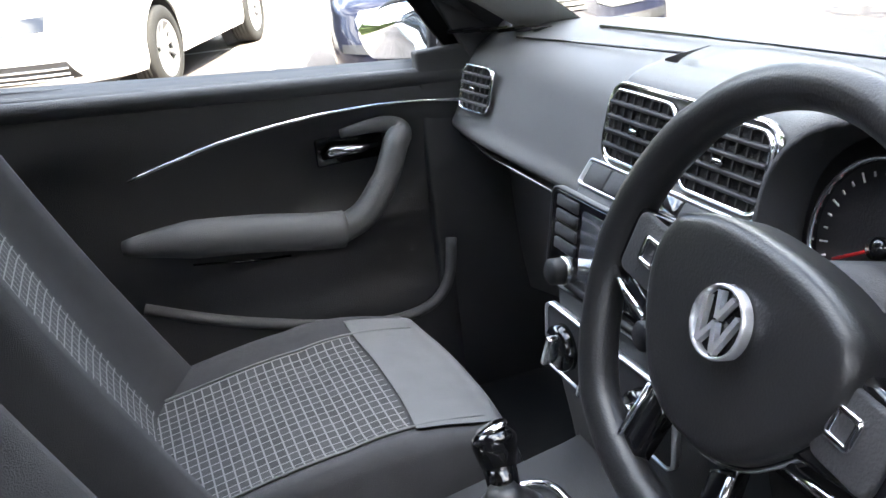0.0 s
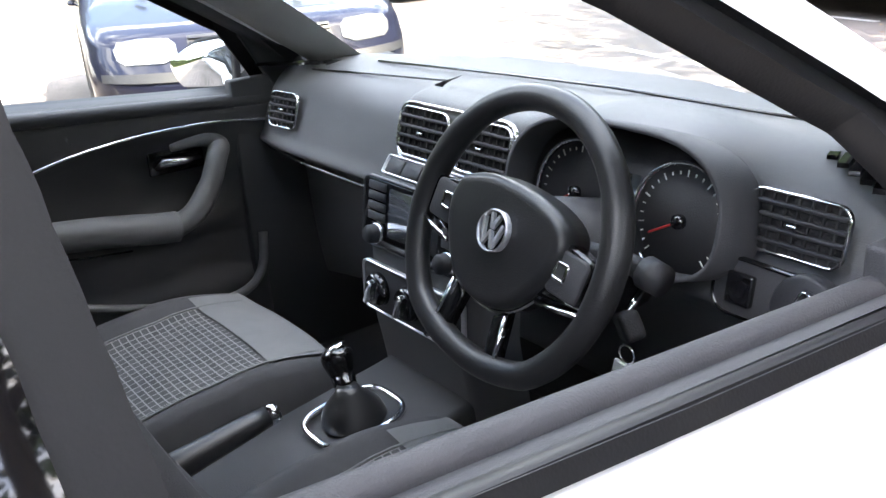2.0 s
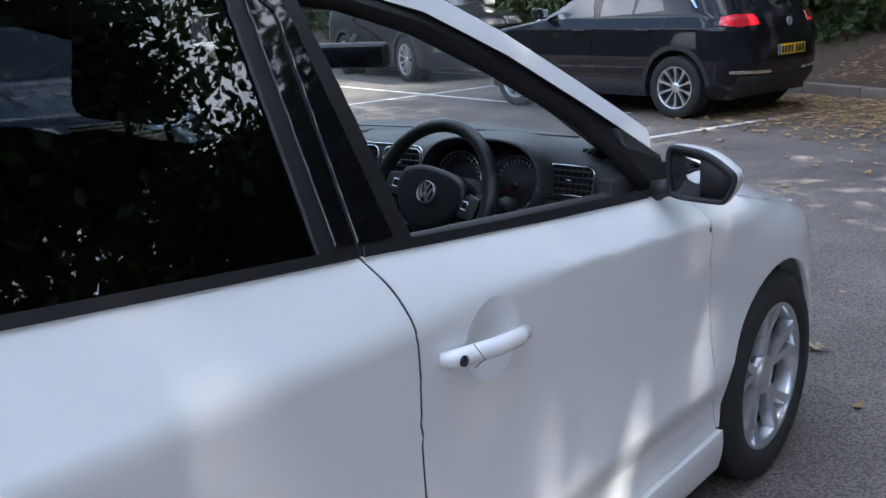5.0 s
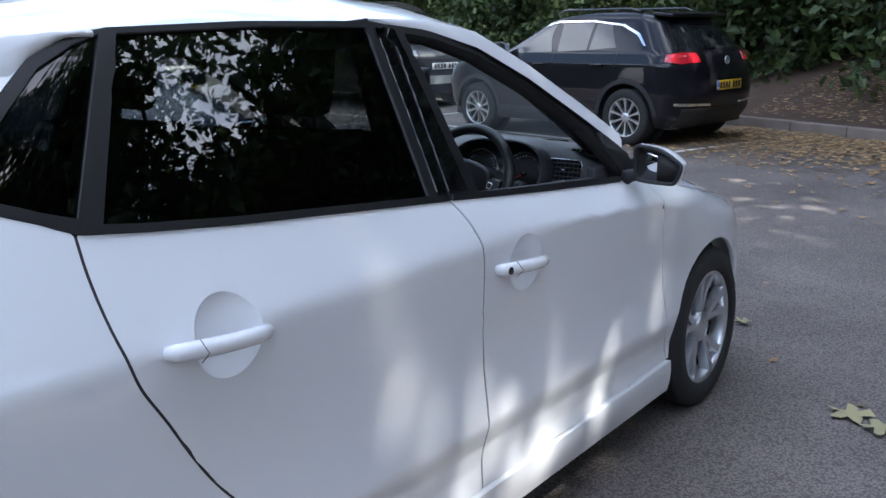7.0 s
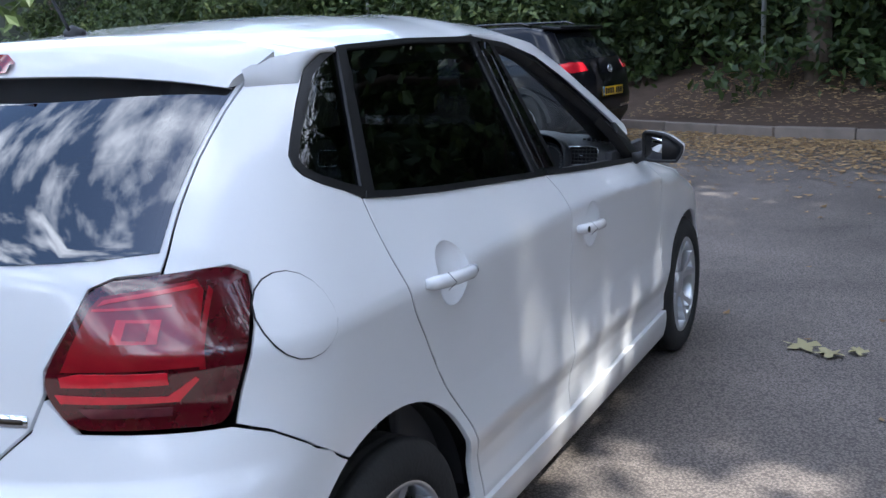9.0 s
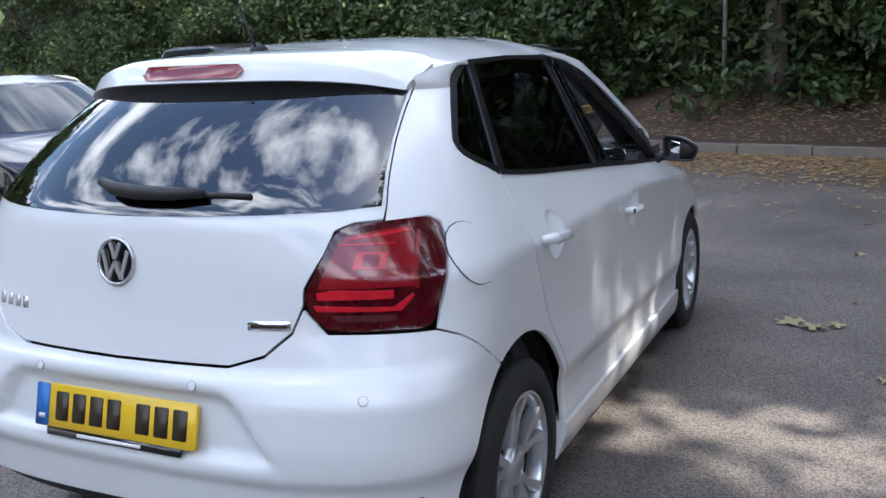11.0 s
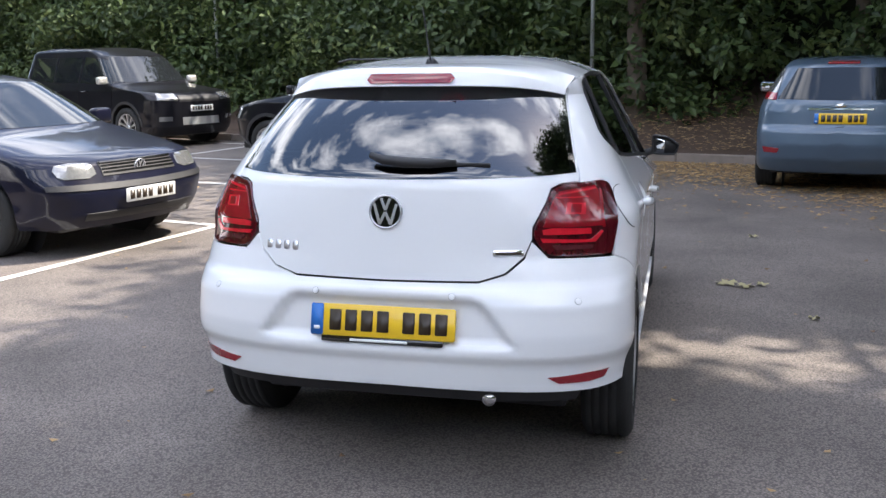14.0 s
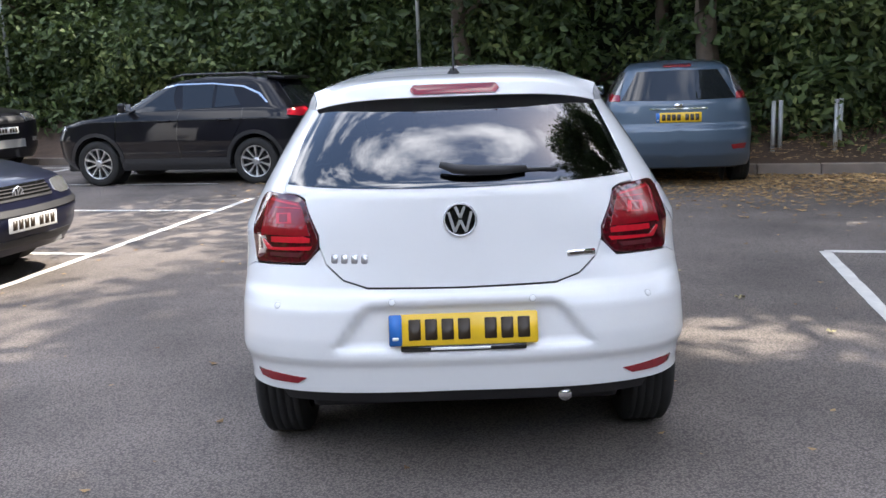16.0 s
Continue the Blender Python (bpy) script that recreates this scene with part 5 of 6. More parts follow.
# older black hatchback, nose towards the aisle
golf_prof = dict(
    rear=[(0.2, 0.12), (0.4, 0.02), (0.6, 0.0), (0.9, 0.06), (1.0, 0.12), (1.38, 0.55), (1.44, 1.0)],
    front=[(0.2, 4.02), (0.35, 4.12), (0.52, 4.15), (0.60, 4.10), (0.74, 4.02), (0.79, 3.90), (0.90, 3.35), (0.96, 3.00), (1.36, 2.30), (1.43, 1.9), (1.44, 1.7)],
    dr=[(0.3, 0.4), (1.0, 0.5), (1.44, 0.35)], df=[(0.3, 0.55), (0.6, 0.45), (0.8, 0.5), (1.0, 0.4), (1.44, 0.3)],
    side_glass=[[(0.75, 1.0), (1.55, 0.965), (1.60, 1.32), (1.05, 1.33)], [(1.66, 0.96), (2.62, 0.93), (2.10, 1.28), (1.70, 1.315)]],
    screen=(0.975, 1.345), seams=[[(1.62, 0.95), (1.66, 0.6), (1.60, 0.3)], [(2.72, 0.92), (2.76, 0.6), (2.70, 0.3)]], handles=[1.0, 1.9], mirror=2.55)
g_dir = Vector((0.965, -0.26))
golf, gsh = parked_car("parked_hatchback", "older black hatchback with clear headlamps and a slatted grille", heading(-3.22, 3.76, *g_dir, back=4.15), 4.15, 1.735, 1.44, 0.94, NAVYPAINT, golf_prof, (0.72, 3.24), 0.31, alloy=DARKALLOY, glass_rear=(1.02, 1.34, 0.85))
patches(gsh, golf, "headlamp", [(0.43, 0.655), (0.43, 0.715), (0.46, 0.738), (0.60, 0.745), (0.70, 0.735), (0.725, 0.70), (0.715, 0.655), (0.68, 0.632), (0.50, 0.628)], LAMPCLEAR, True, label="clear oval headlamp")
patches(gsh, golf, "grille", [(0.0, 0.635), (0.0, 0.735), (0.37, 0.742), (0.375, 0.635)], PLASTIC, True)
for zz in (0.655, 0.68, 0.705, 0.728):
    patches(gsh, golf, "grille_slat", [(0.0, zz), (0.0, zz + 0.009), (0.365, zz + 0.009), (0.365, zz)], GLOSSBLACK, True, 0.017)
patches(gsh, golf, "bumper_strip", [(0.0, 0.53), (0.0, 0.575), (0.80, 0.59), (0.80, 0.55)], PLASTIC, True, 0.010)
patches(gsh, golf, "lower_intake", [(0.0, 0.30), (0.0, 0.36), (0.55, 0.36), (0.55, 0.30)], PLASTIC, True, 0.006)
emblem(golf, pose(0, 4.065, 0.685, 10, 0, 180), 0.058)
number_plate(golf, pose(0, 4.175, 0.475, 4, 0, 180), WHITEPLATE, band=False)

# black compact SUV, side on
troc_prof = dict(
    rear=[(0.2, 0.2), (0.4, 0.05), (0.6, 0.0), (0.95, 0.05), (1.05, 0.10), (1.45, 0.50), (1.52, 0.62), (1.57, 1.1)],
    front=[(0.2, 4.0), (0.4, 4.18), (0.7, 4.2), (0.90, 4.08), (0.98, 3.8), (1.06, 3.15), (1.12, 2.95), (1.48, 2.30), (1.55, 1.9), (1.57, 1.7)],
    dr=[(0.3, 0.5), (1.0, 0.5), (1.57, 0.35)], df=[(0.3, 0.7), (0.9, 0.6), (1.1, 0.4), (1.57, 0.3)],
    side_glass=[[(1.02, 1.14), (1.42, 1.11), (1.42, 1.42), (1.18, 1.40)], [(1.46, 1.11), (1.92, 1.09), (1.97, 1.43), (1.46, 1.43)], [(2.02, 1.09), (2.92, 1.06), (2.42, 1.36), (2.06, 1.43)]],
    bright=[(0.60, 1.16), (0.74, 1.30), (1.0, 1.405), (1.5, 1.46), (2.05, 1.46), (2.45, 1.385), (2.98, 1.075), (2.98, 1.055), (2.44, 1.362), (2.04, 1.44), (1.5, 1.44), (1.03, 1.388), (0.765, 1.280), (0.63, 1.16)],
    screen=(1.14, 1.46), seams=[[(1.98, 1.07), (2.02, 0.7), (1.98, 0.38)], [(0.98, 1.1), (1.0, 0.9), (1.22, 0.55)], [(2.98, 1.05), (3.02, 0.7), (2.96, 0.42)]], handles=[1.25, 2.2], mirror=2.78)
t_dir = Vector((-5.12 + 2.757, 10.234 - 9.787)).normalized()
hub_mid_y = 2.08
t_org = (Vector((-5.12, 10.234)) + Vector((-2.757, 9.787))) / 2 - t_dir * hub_mid_y * 0.96 - Vector((-t_dir.y, t_dir.x)) * 0.80
m_t = Matrix.Translation((t_org.x, t_org.y, 0)) @ Matrix.Rotation(math.atan2(-t_dir.x, t_dir.y), 4, "Z") @ Matrix.Diagonal((0.97, 0.96, 0.97, 1))
troc, tsh = parked_car("compact_suv", "glossy black compact SUV with a bright roof line and silver alloys", m_t, 4.2, 1.82, 1.57, 1.07, BLACKPAINT, troc_prof, (0.82, 3.34), 0.335, cladding=True, glass_rear=(1.12, 1.44, 0.80))
patches(tsh, troc, "rear_lamp", [(0.45, 0.97), (0.47, 1.07), (0.66, 1.08), (0.80, 1.06), (0.84, 0.98), (0.70, 0.955)], REDLIGHT, False, label="bright red rear lamp")
patches(tsh, troc, "headlamp", [(0.50, 0.80), (0.50, 0.88), (0.80, 0.90), (0.86, 0.84)], LAMPCLEAR, True)
patches(tsh, troc, "bumper_strip", [(0.3, 0.47), (0.3, 0.50), (0.80, 0.52), (0.80, 0.49)], CHROME, False)
patches(tsh, troc, "rear_diffuser", [(0.0, 0.25), (0.0, 0.45), (0.72, 0.45), (0.72, 0.25)], PLASTIC, False)
number_plate(troc, pose(0, -0.012, 0.70, 0), YELLOWPLATE)
emblem(troc, pose(0, 0.03, 0.98, -6), 0.05)
for sg in (1, -1):
    part("roof_rail", tube_bm([(0.56 * sg, 0.85, 1.54), (0.56 * sg, 1.0, 1.585), (0.56 * sg, 2.0, 1.59), (0.56 * sg, 2.2, 1.545)], 0.016, 8), GLOSSBLACK, troc)
part("roof_spoiler", box_bm(1.1, 0.28, 0.04, pose(0, 0.56, 1.51, 6), 0.015), BLACKPAINT, troc)

# blue hatchback, tail towards the camera
focus_prof = dict(
    rear=[(0.2, 0.15), (0.38, 0.03), (0.55, 0.0), (0.70, 0.02), (0.74, 0.06), (1.0, 0.10), (1.40, 0.36), (1.45, 0.5), (1.50, 1.0)],
    front=[(0.2, 4.2), (0.4, 4.33), (0.7, 4.3), (0.85, 4.0), (0.98, 3.2), (1.05, 3.0), (1.40, 2.35), (1.48, 2.0), (1.50, 1.8)],
    dr=[(0.3, 0.45), (1.0, 0.5), (1.5, 0.3)], df=[(0.3, 0.8), (0.9, 0.7), (1.1, 0.4), (1.5, 0.3)],
    side_glass=[[(0.75, 1.08), (1.75, 1.04), (1.80, 1.38), (1.1, 1.36)], [(1.86, 1.03), (2.85, 1.0), (2.35, 1.32), (1.90, 1.38)]],
    screen=(1.07, 1.40), seams=[[(1.80, 1.02), (1.84, 0.6), (1.80, 0.3)]], handles=[1.15, 2.1], mirror=2.75)
focus, fsh = parked_car("parked_hatchback", "steel-blue hatchback parked tail outward by the kerb", heading(2.62, 7.70, 0.16, 0.987), 4.34, 1.75, 1.50, 1.02, BLUEPAINT, focus_prof, (0.76, 3.40), 0.315, glass_rear=(1.03, 1.36, 0.80))
patches(fsh, focus, "rear_lamp", [(0.665, 1.06), (0.60, 1.36), (0.66, 1.37), (0.80, 1.08), (0.76, 1.02)], LAMPCLEAR, False, label="tall red and clear rear lamp")
patches(fsh, focus, "lamp_foot", [(0.665, 1.02), (0.66, 1.09), (0.78, 1.10), (0.79, 1.02)], RED, False, 0.012)
patches(fsh, focus, "rear_reflector", [(0.62, 0.45), (0.60, 0.50), (0.78, 0.51), (0.76, 0.45)], RED, False)
patches(fsh, focus, "tailgate_gap", [(0.0, 0.735), (0.0, 0.742), (0.60, 0.748), (0.60, 0.741)], GLOSSBLACK, False, 0.003)
patches(fsh, focus, "chrome_strip", [(0.0, 0.92), (0.0, 0.938), (0.33, 0.936), (0.33, 0.918)], CHROME, False)
number_plate(focus, pose(0, 0.055, 0.83, -4), YELLOWPLATE)
part("maker_badge", prism_bm([(0.055 * math.cos(a * 0.3142), 0.022 * math.sin(a * 0.3142)) for a in range(20)], 0.006, pose(0, 0.085, 0.965, -6)), CHROME, focus)
patches(fsh, focus, "high_brake_lamp", [(0.0, 1.405), (0.0, 1.425), (0.16, 1.425), (0.16, 1.405)], RED, False, 0.012)

# tall dark off-roader by the wood
disco_prof = dict(
    rear=[(0.2, 0.1), (0.5, 0.0), (1.1, 0.04), (1.8, 0.16), (1.86, 0.4), (1.88, 0.8)],
    front=[(0.2, 4.5), (0.4, 4.62), (0.9, 4.6), (1.02, 4.45), (1.10, 3.8), (1.16, 3.4), (1.70, 2.85), (1.82, 2.5), (1.88, 2.2)],
    dr=[(0.3, 0.3), (1.88, 0.3)], df=[(0.3, 0.5), (1.0, 0.45), (1.88, 0.35)],
    side_glass=[[(0.45, 1.22), (1.25, 1.20), (1.25, 1.68), (0.5, 1.68)], [(1.32, 1.20), (2.12, 1.19), (2.12, 1.68), (1.32, 1.68)], [(2.2, 1.19), (3.2, 1.17), (2.85, 1.62), (2.2, 1.68)]],
    screen=(1.20, 1.68), seams=[[(2.16, 1.15), (2.16, 0.5)], [(3.25, 1.15), (3.25, 0.5)]], handles=[1.5, 2.4], mirror=3.1, mirror_paint=SILVERPAINT)
disco, dsh = parked_car("off_roader", "tall dark off-road car with silver door mirrors", heading(-7.75, 12.9, 0.93, -0.37, back=4.62), 4.62, 1.95, 1.88, 1.16, BLACKPAINT, disco_prof, (0.95, 3.65), 0.37, alloy=ALLOY, cladding=True, glass_rear=(1.2, 1.7, 0.85))
patches(dsh, disco, "headlamp", [(0.50, 0.86), (0.50, 0.99), (0.82, 1.0), (0.86, 0.88)], LAMPCLEAR, True)
patches(dsh, disco, "fog_lamp", [(0.62, 0.50), (0.62, 0.58), (0.84, 0.58), (0.84, 0.50)], LAMPCLEAR, True)
patches(dsh, disco, "grille", [(0.0, 0.84), (0.0, 0.96), (0.46, 0.96), (0.46, 0.84)], PLASTIC, True)
patches(dsh, disco, "skid_plate", [(0.0, 0.42), (0.0, 0.56), (0.42, 0.56), (0.42, 0.42)], METALGREY, True)
number_plate(disco, pose(0, 4.64, 0.72, 0, 0, 180), WHITEPLATE, band=False)

# white car beside the black one, and a pale car across the aisle
white_prof = dict(golf_prof)
wcar, wsh = parked_car("parked_saloon", "white car with a large lower grille, in full sun", heading(-6.41, 1.21, 0.90, -0.43, back=4.15), 4.15, 1.80, 1.46, 0.95, WHITE, white_prof, (0.72, 3.20), 0.33, glass_rear=(1.02, 1.34, 0.85))
patches(wsh, wcar, "lower_grille", [(0.0, 0.28), (0.0, 0.42), (0.50, 0.42), (0.56, 0.30)], PLASTIC, True)
for zz in (0.30, 0.335, 0.37):
    patches(wsh, wcar, "grille_slat", [(0.0, zz), (0.0, zz + 0.012), (0.50, zz + 0.012), (0.50, zz)], CHROME, True, 0.018)
patches(wsh, wcar, "headlamp", [(0.42, 0.64), (0.42, 0.74), (0.78, 0.78), (0.80, 0.70)], LAMPCLEAR, True)
patches(wsh, wcar, "upper_grille", [(0.0, 0.62), (0.0, 0.72), (0.38, 0.73), (0.38, 0.63)], GLOSSBLACK, True)
pale_prof = dict(disco_prof)
pale_prof["mirror_paint"] = SILVERPAINT
pale, psh = parked_car("parked_estate", "pale silver car parked tail outward across the aisle", heading(-9.6, 8.75, -0.973, 0.23) @ Matrix.Diagonal((1, 1, 0.84, 1)), 4.5, 1.85, 1.70, 1.05, SILVERPAINT, dict(pale_prof, rear=[(0.2, 0.1), (0.5, 0.0), (1.0, 0.05), (1.6, 0.3), (1.68, 0.6), (1.70, 0.9)], front=[(0.2, 4.3), (0.4, 4.45), (0.9, 4.3), (1.0, 3.6), (1.1, 3.3), (1.55, 2.7), (1.66, 2.3), (1.70, 2.0)], screen=(1.12, 1.52),
    side_glass=[[(0.45, 1.12), (1.25, 1.10), (1.25, 1.52), (0.55, 1.52)], [(1.32, 1.10), (2.12, 1.09), (2.12, 1.54), (1.32, 1.54)], [(2.2, 1.09), (3.1, 1.07), (2.75, 1.46), (2.2, 1.54)]]), (0.9, 3.5), 0.33, glass_rear=(1.08, 1.5, 0.82))
number_plate(pale, pose(0, -0.01, 0.72, 0), YELLOWPLATE)
patches(psh, pale, "rear_lamp", [(0.62, 0.85), (0.62, 1.1), (0.8, 1.1), (0.82, 0.85)], RED, False)


# ---- the cabin of the white hatchback ----
CABIN = mat("cabin_plastic", (0.092, 0.093, 0.096), 0.52, 0, 0.12, 14, 0.35, 700)
CABINLOW = mat("cabin_hard_plastic", (0.036, 0.036, 0.039), 0.6, 0, 0.15, 14, 0.3, 500)
PILLARTRIM = mat("grey_pillar_trim", (0.30, 0.31, 0.30), 0.8, 0, 0.1, 20, 0.2, 400)
CARPET = mat("black_carpet", (0.012, 0.012, 0.013), 0.95, 0, 0.3, 40, 0.8, 500)
LEATHER = mat("black_leather", (0.017, 0.017, 0.018), 0.36, 0, 0.15, 20, 0.12, 500)
CLOTH = mat("charcoal_cloth", (0.042, 0.042, 0.045), 0.9, 0, 0.2, 25, 0.5, 900)
CLOTHGREY = mat("grey_cloth", (0.15, 0.152, 0.152), 0.9, 0, 0.15, 25, 0.5, 900)
SCREEN = mat("radio_screen", (0.04, 0.045, 0.05), 0.15, 0, 0.1, 5, coat=0.6)
NEEDLE = mat("red_needle", (0.6, 0.02, 0.02), 0.4, 0, 0.05, 5)
TAG = mat("white_key_tag", (0.75, 0.75, 0.74), 0.4, 0, 0.05, 20)


def check_cloth(name, upright):
    """Dark cloth with a fine pale check, laid flat or upright."""
    m = mat(name, (0.05, 0.05, 0.052), 0.92, 0, 0.2, 40, 0.5, 900)
    n, l = m.node_tree.nodes, m.node_tree.links
    b = n["Principled BSDF"]
    tc = next(k for k in n if k.type == "TEX_COORD")
    br = n.new("ShaderNodeTexBrick")
    br.offset = 0.0
    br.inputs["Scale"].default_value = 1.0
    br.inputs["Brick Width"].default_value, br.inputs["Row Height"].default_value = 0.0165, 0.0135
    br.inputs["Mortar Size"].default_value = 0.0013
    br.inputs["Mortar Smooth"].default_value = 0.3
    br.inputs["Color1"].default_value, br.inputs["Color2"].default_value = (0.060, 0.060, 0.062, 1), (0.040, 0.040, 0.042, 1)
    br.inputs["Mortar"].default_value = (0.20, 0.20, 0.20, 1)
    if upright:
        sep, com = n.new("ShaderNodeSeparateXYZ"), n.new("ShaderNodeCombineXYZ")
        l.new(tc.outputs["Object"], sep.inputs["Vector"])
        l.new(sep.outputs["X"], com.inputs["X"])
        l.new(sep.outputs["Z"], com.inputs["Y"])
        l.new(com.outputs["Vector"], br.inputs["Vector"])
    else:
        l.new(tc.outputs["Object"], br.inputs["Vector"])
    l.new(br.outputs["Color"], b.inputs["Base Color"])
    return m


CHECK = check_cloth("checked_cloth", False)
CHECKBACK = check_cloth("checked_back_cloth", True)


def grid_part(name, fn, nu, nv, material, parent, label=""):
    v = [fn(i / nu, j / nv) for j in range(nv + 1) for i in range(nu + 1)]
    f = [(j * (nu + 1) + i, j * (nu + 1) + i + 1, (j + 1) * (nu + 1) + i + 1, (j + 1) * (nu + 1) + i) for j in range(nv) for i in range(nu)]
    return raw(name, v, f, material, parent, label)


def smooth_path(pts, k=6):
    """Catmull-Rom through points."""
    P = [Vector(p) for p in pts]
    out = []
    for i in range(len(P) - 1):
        a, b, c, d = P[max(0, i - 1)], P[i], P[i + 1], P[min(len(P) - 1, i + 2)]
        for j in range(k):
            t = j / k
            out.append(0.5 * ((2 * b) + (c - a) * t + (2 * a - 5 * b + 4 * c - d) * t * t + (3 * b - a - 3 * c + d) * t ** 3))
    return out + [P[-1]]


# dashboard pad
DASH = smooth_path([(2.72, 0.50, 0), (2.66, 0.58, 0), (2.62, 0.68, 0), (2.60, 0.77, 0), (2.545, 0.822, 0), (2.489, 0.843, 0), (2.50, 0.875, 0), (2.522, 0.93, 0), (2.548, 0.972, 0), (2.60, 0.998, 0), (2.70, 1.012, 0), (2.80, 1.012, 0), (2.90, 1.0, 0)], 6)


def dash_pt(u, v):
    x = -0.735 + 1.47 * u
    k = v * (len(DASH) - 1)
    i = min(len(DASH) - 2, int(k))
    p = DASH[i].lerp(DASH[i + 1], k - i)
    y, z = p.x, p.y
    hump = math.exp(-((x - 0.36) / 0.155) ** 4)
    top = 1 / (1 + math.exp(-(z - 0.955) / 0.012))
    z += hump * top * 0.052 * math.exp(-((y - 2.56) / 0.13) ** 2)
    y -= hump * 0.05 * math.exp(-((z - 1.02) / 0.04) ** 2)
    mid = math.exp(-((x - 0.03) / 0.16) ** 6)
    z += mid * top * 0.018 * math.exp(-((y - 2.56) / 0.10) ** 2)
    y += 0.02 * max(0, (abs(x) - 0.5) / 0.23) ** 2 * (z < 1.0)
    if y > 2.6:
        y = 2.6 + (y - 2.6) * min(1.0, (0.01 + 0.34 * (1 - (x / 0.76) ** 2)) / 0.3)
    return (x, y, z)


dash = grid_part("dashboard", dash_pt, 90, 70, CABIN, hatch, "dark grey soft-touch dashboard")
for x0, x1 in ((-0.66, -0.14),):
    tubepts = [(x0, 2.502, 0.836), (-0.5, 2.486, 0.834), (-0.3, 2.484, 0.834), (x1, 2.484, 0.834)]
    part("dash_joint", tube_bm(tubepts, 0.003, 6), GLOSSBLACK, dash)
part("dash_seam", tube_bm([(-0.45, 2.665, 1.013), (-0.1, 2.69, 1.019), (0.15, 2.70, 1.022), (0.5, 2.69, 1.022)], 0.0025, 6), GLOSSBLACK, dash)
part("passenger_airbag_line", tube_bm([(-0.58, 2.585, 0.996), (-0.45, 2.60, 1.001), (-0.16, 2.62, 1.012)], 0.002, 6), GLOSSBLACK, dash)


def vent(parent, m, w, h, bars=4, fins=7, r=0.018):
    o = rounded(w, h, r, 5)
    body = part("air_vent", ring_bm(o, 0.0032, 0.006, m), CHROME, parent, "chrome-rimmed air vent")
    part("vent_cavity", prism_bm([(x * 0.97, z * 0.97) for x, z in o], 0.002, m), CARPET, body)
    for i in range(bars):
        z = -h / 2 + h * (i + 1) / (bars + 1)
        part("vent_slat", box_bm(w * 0.95, 0.008, 0.0045, m @ pose(0, -0.004, z, 12), 0.001, 1), PLASTIC, body, smooth=False)
    for i in range(fins):
        x = -w / 2 + w * (i + 1) / (fins + 1)
        part("vent_fin", box_bm(0.0022, 0.004, h * 0.9, m @ pose(x, -0.003, 0)), PLASTIC, body, smooth=False)
    part("vent_tab", box_bm(0.013, 0.006, 0.004, m @ pose(0.0, -0.009, 0), 0.0015), CHROME, body)
    return body


vent(dash, pose(-0.575, 2.507, 0.926, -16, 0, 6), 0.098, 0.074, 4, 5)
vent(dash, pose(0.594, 2.507, 0.956, -14, 0, -2), 0.126, 0.070, 4, 7)
part("vent_wheel", box_bm(0.010, 0.008, 0.055, pose(0.522, 2.498, 0.945, -14), 0.003), PLASTIC, dash)

# centre stack: vents, buttons, radio, heater panel
STK = smooth_path([(2.56, 1.018, 0), (2.517, 1.008, 0), (2.498, 0.985, 0), (2.488, 0.955, 0), (2.468, 0.922, 0), (2.432, 0.892, 0), (2.408, 0.86, 0), (2.396, 0.80, 0), (2.392, 0.74, 0), (2.388, 0.68, 0), (2.40, 0.60, 0), (2.42, 0.45, 0)], 5)


def stack_pt(u, v):
    k = v * (len(STK) - 1)
    i = min(len(STK) - 2, int(k))
    p = STK[i].lerp(STK[i + 1], k - i)
    hw = 0.165 - 0.03 * min(1, max(0, (1.0 - p.y) / 0.2))
    s = 2 * u - 1
    e = max(0, abs(s) - 0.86) / 0.14
    return (0.022 + s * (hw + 0.012 * e), p.x + 0.09 * e ** 2, p.y)


cstack = grid_part("centre_panel", stack_pt, 40, 55, CABIN, dash, "dark centre stack with radio and vents")
MV = pose(0.028, 2.484, 0.962, -15)
surround = rounded(0.288, 0.096, 0.03, 6)
part("vent_surround", ring_bm(surround, 0.003, 0.007, MV), CHROME, cstack)
part("vent_panel", prism_bm(surround, 0.003, MV), TRIM, cstack)
for sx in (-0.073, 0.073):
    vent(cstack, MV @ Matrix.Translation((sx, -0.004, 0)), 0.128, 0.080, 4, 7, 0.02)
MB = pose(0.028, 2.452, 0.907, -38)
part("button_surround", ring_bm(rounded(0.285, 0.034, 0.006, 3), 0.003, 0.008, MB), ALLOY, cstack)
for i in range(6):
    part("button", prism_bm(rounded(0.043, 0.026, 0.003, 2, -0.1125 + 0.045 * i), 0.008, MB, 0.001, 1), GLOSSBLACK if i in (2, 3) else CABINLOW, cstack)
MR = pose(0.028, 2.403, 0.848, -9)
radio = part("radio", prism_bm(rounded(0.272, 0.108, 0.012, 4), 0.008, MR, 0.002), GLOSSBLACK, cstack, "gloss-black car radio with grey screen")
part("radio_trim", ring_bm(rounded(0.278, 0.114, 0.014, 4), 0.0025, 0.009, MR), TRIM, radio)
part("radio_screen", prism_bm(rounded(0.128, 0.078, 0.004, 2, 0, 0.006), 0.0095, MR), SCREEN, radio)
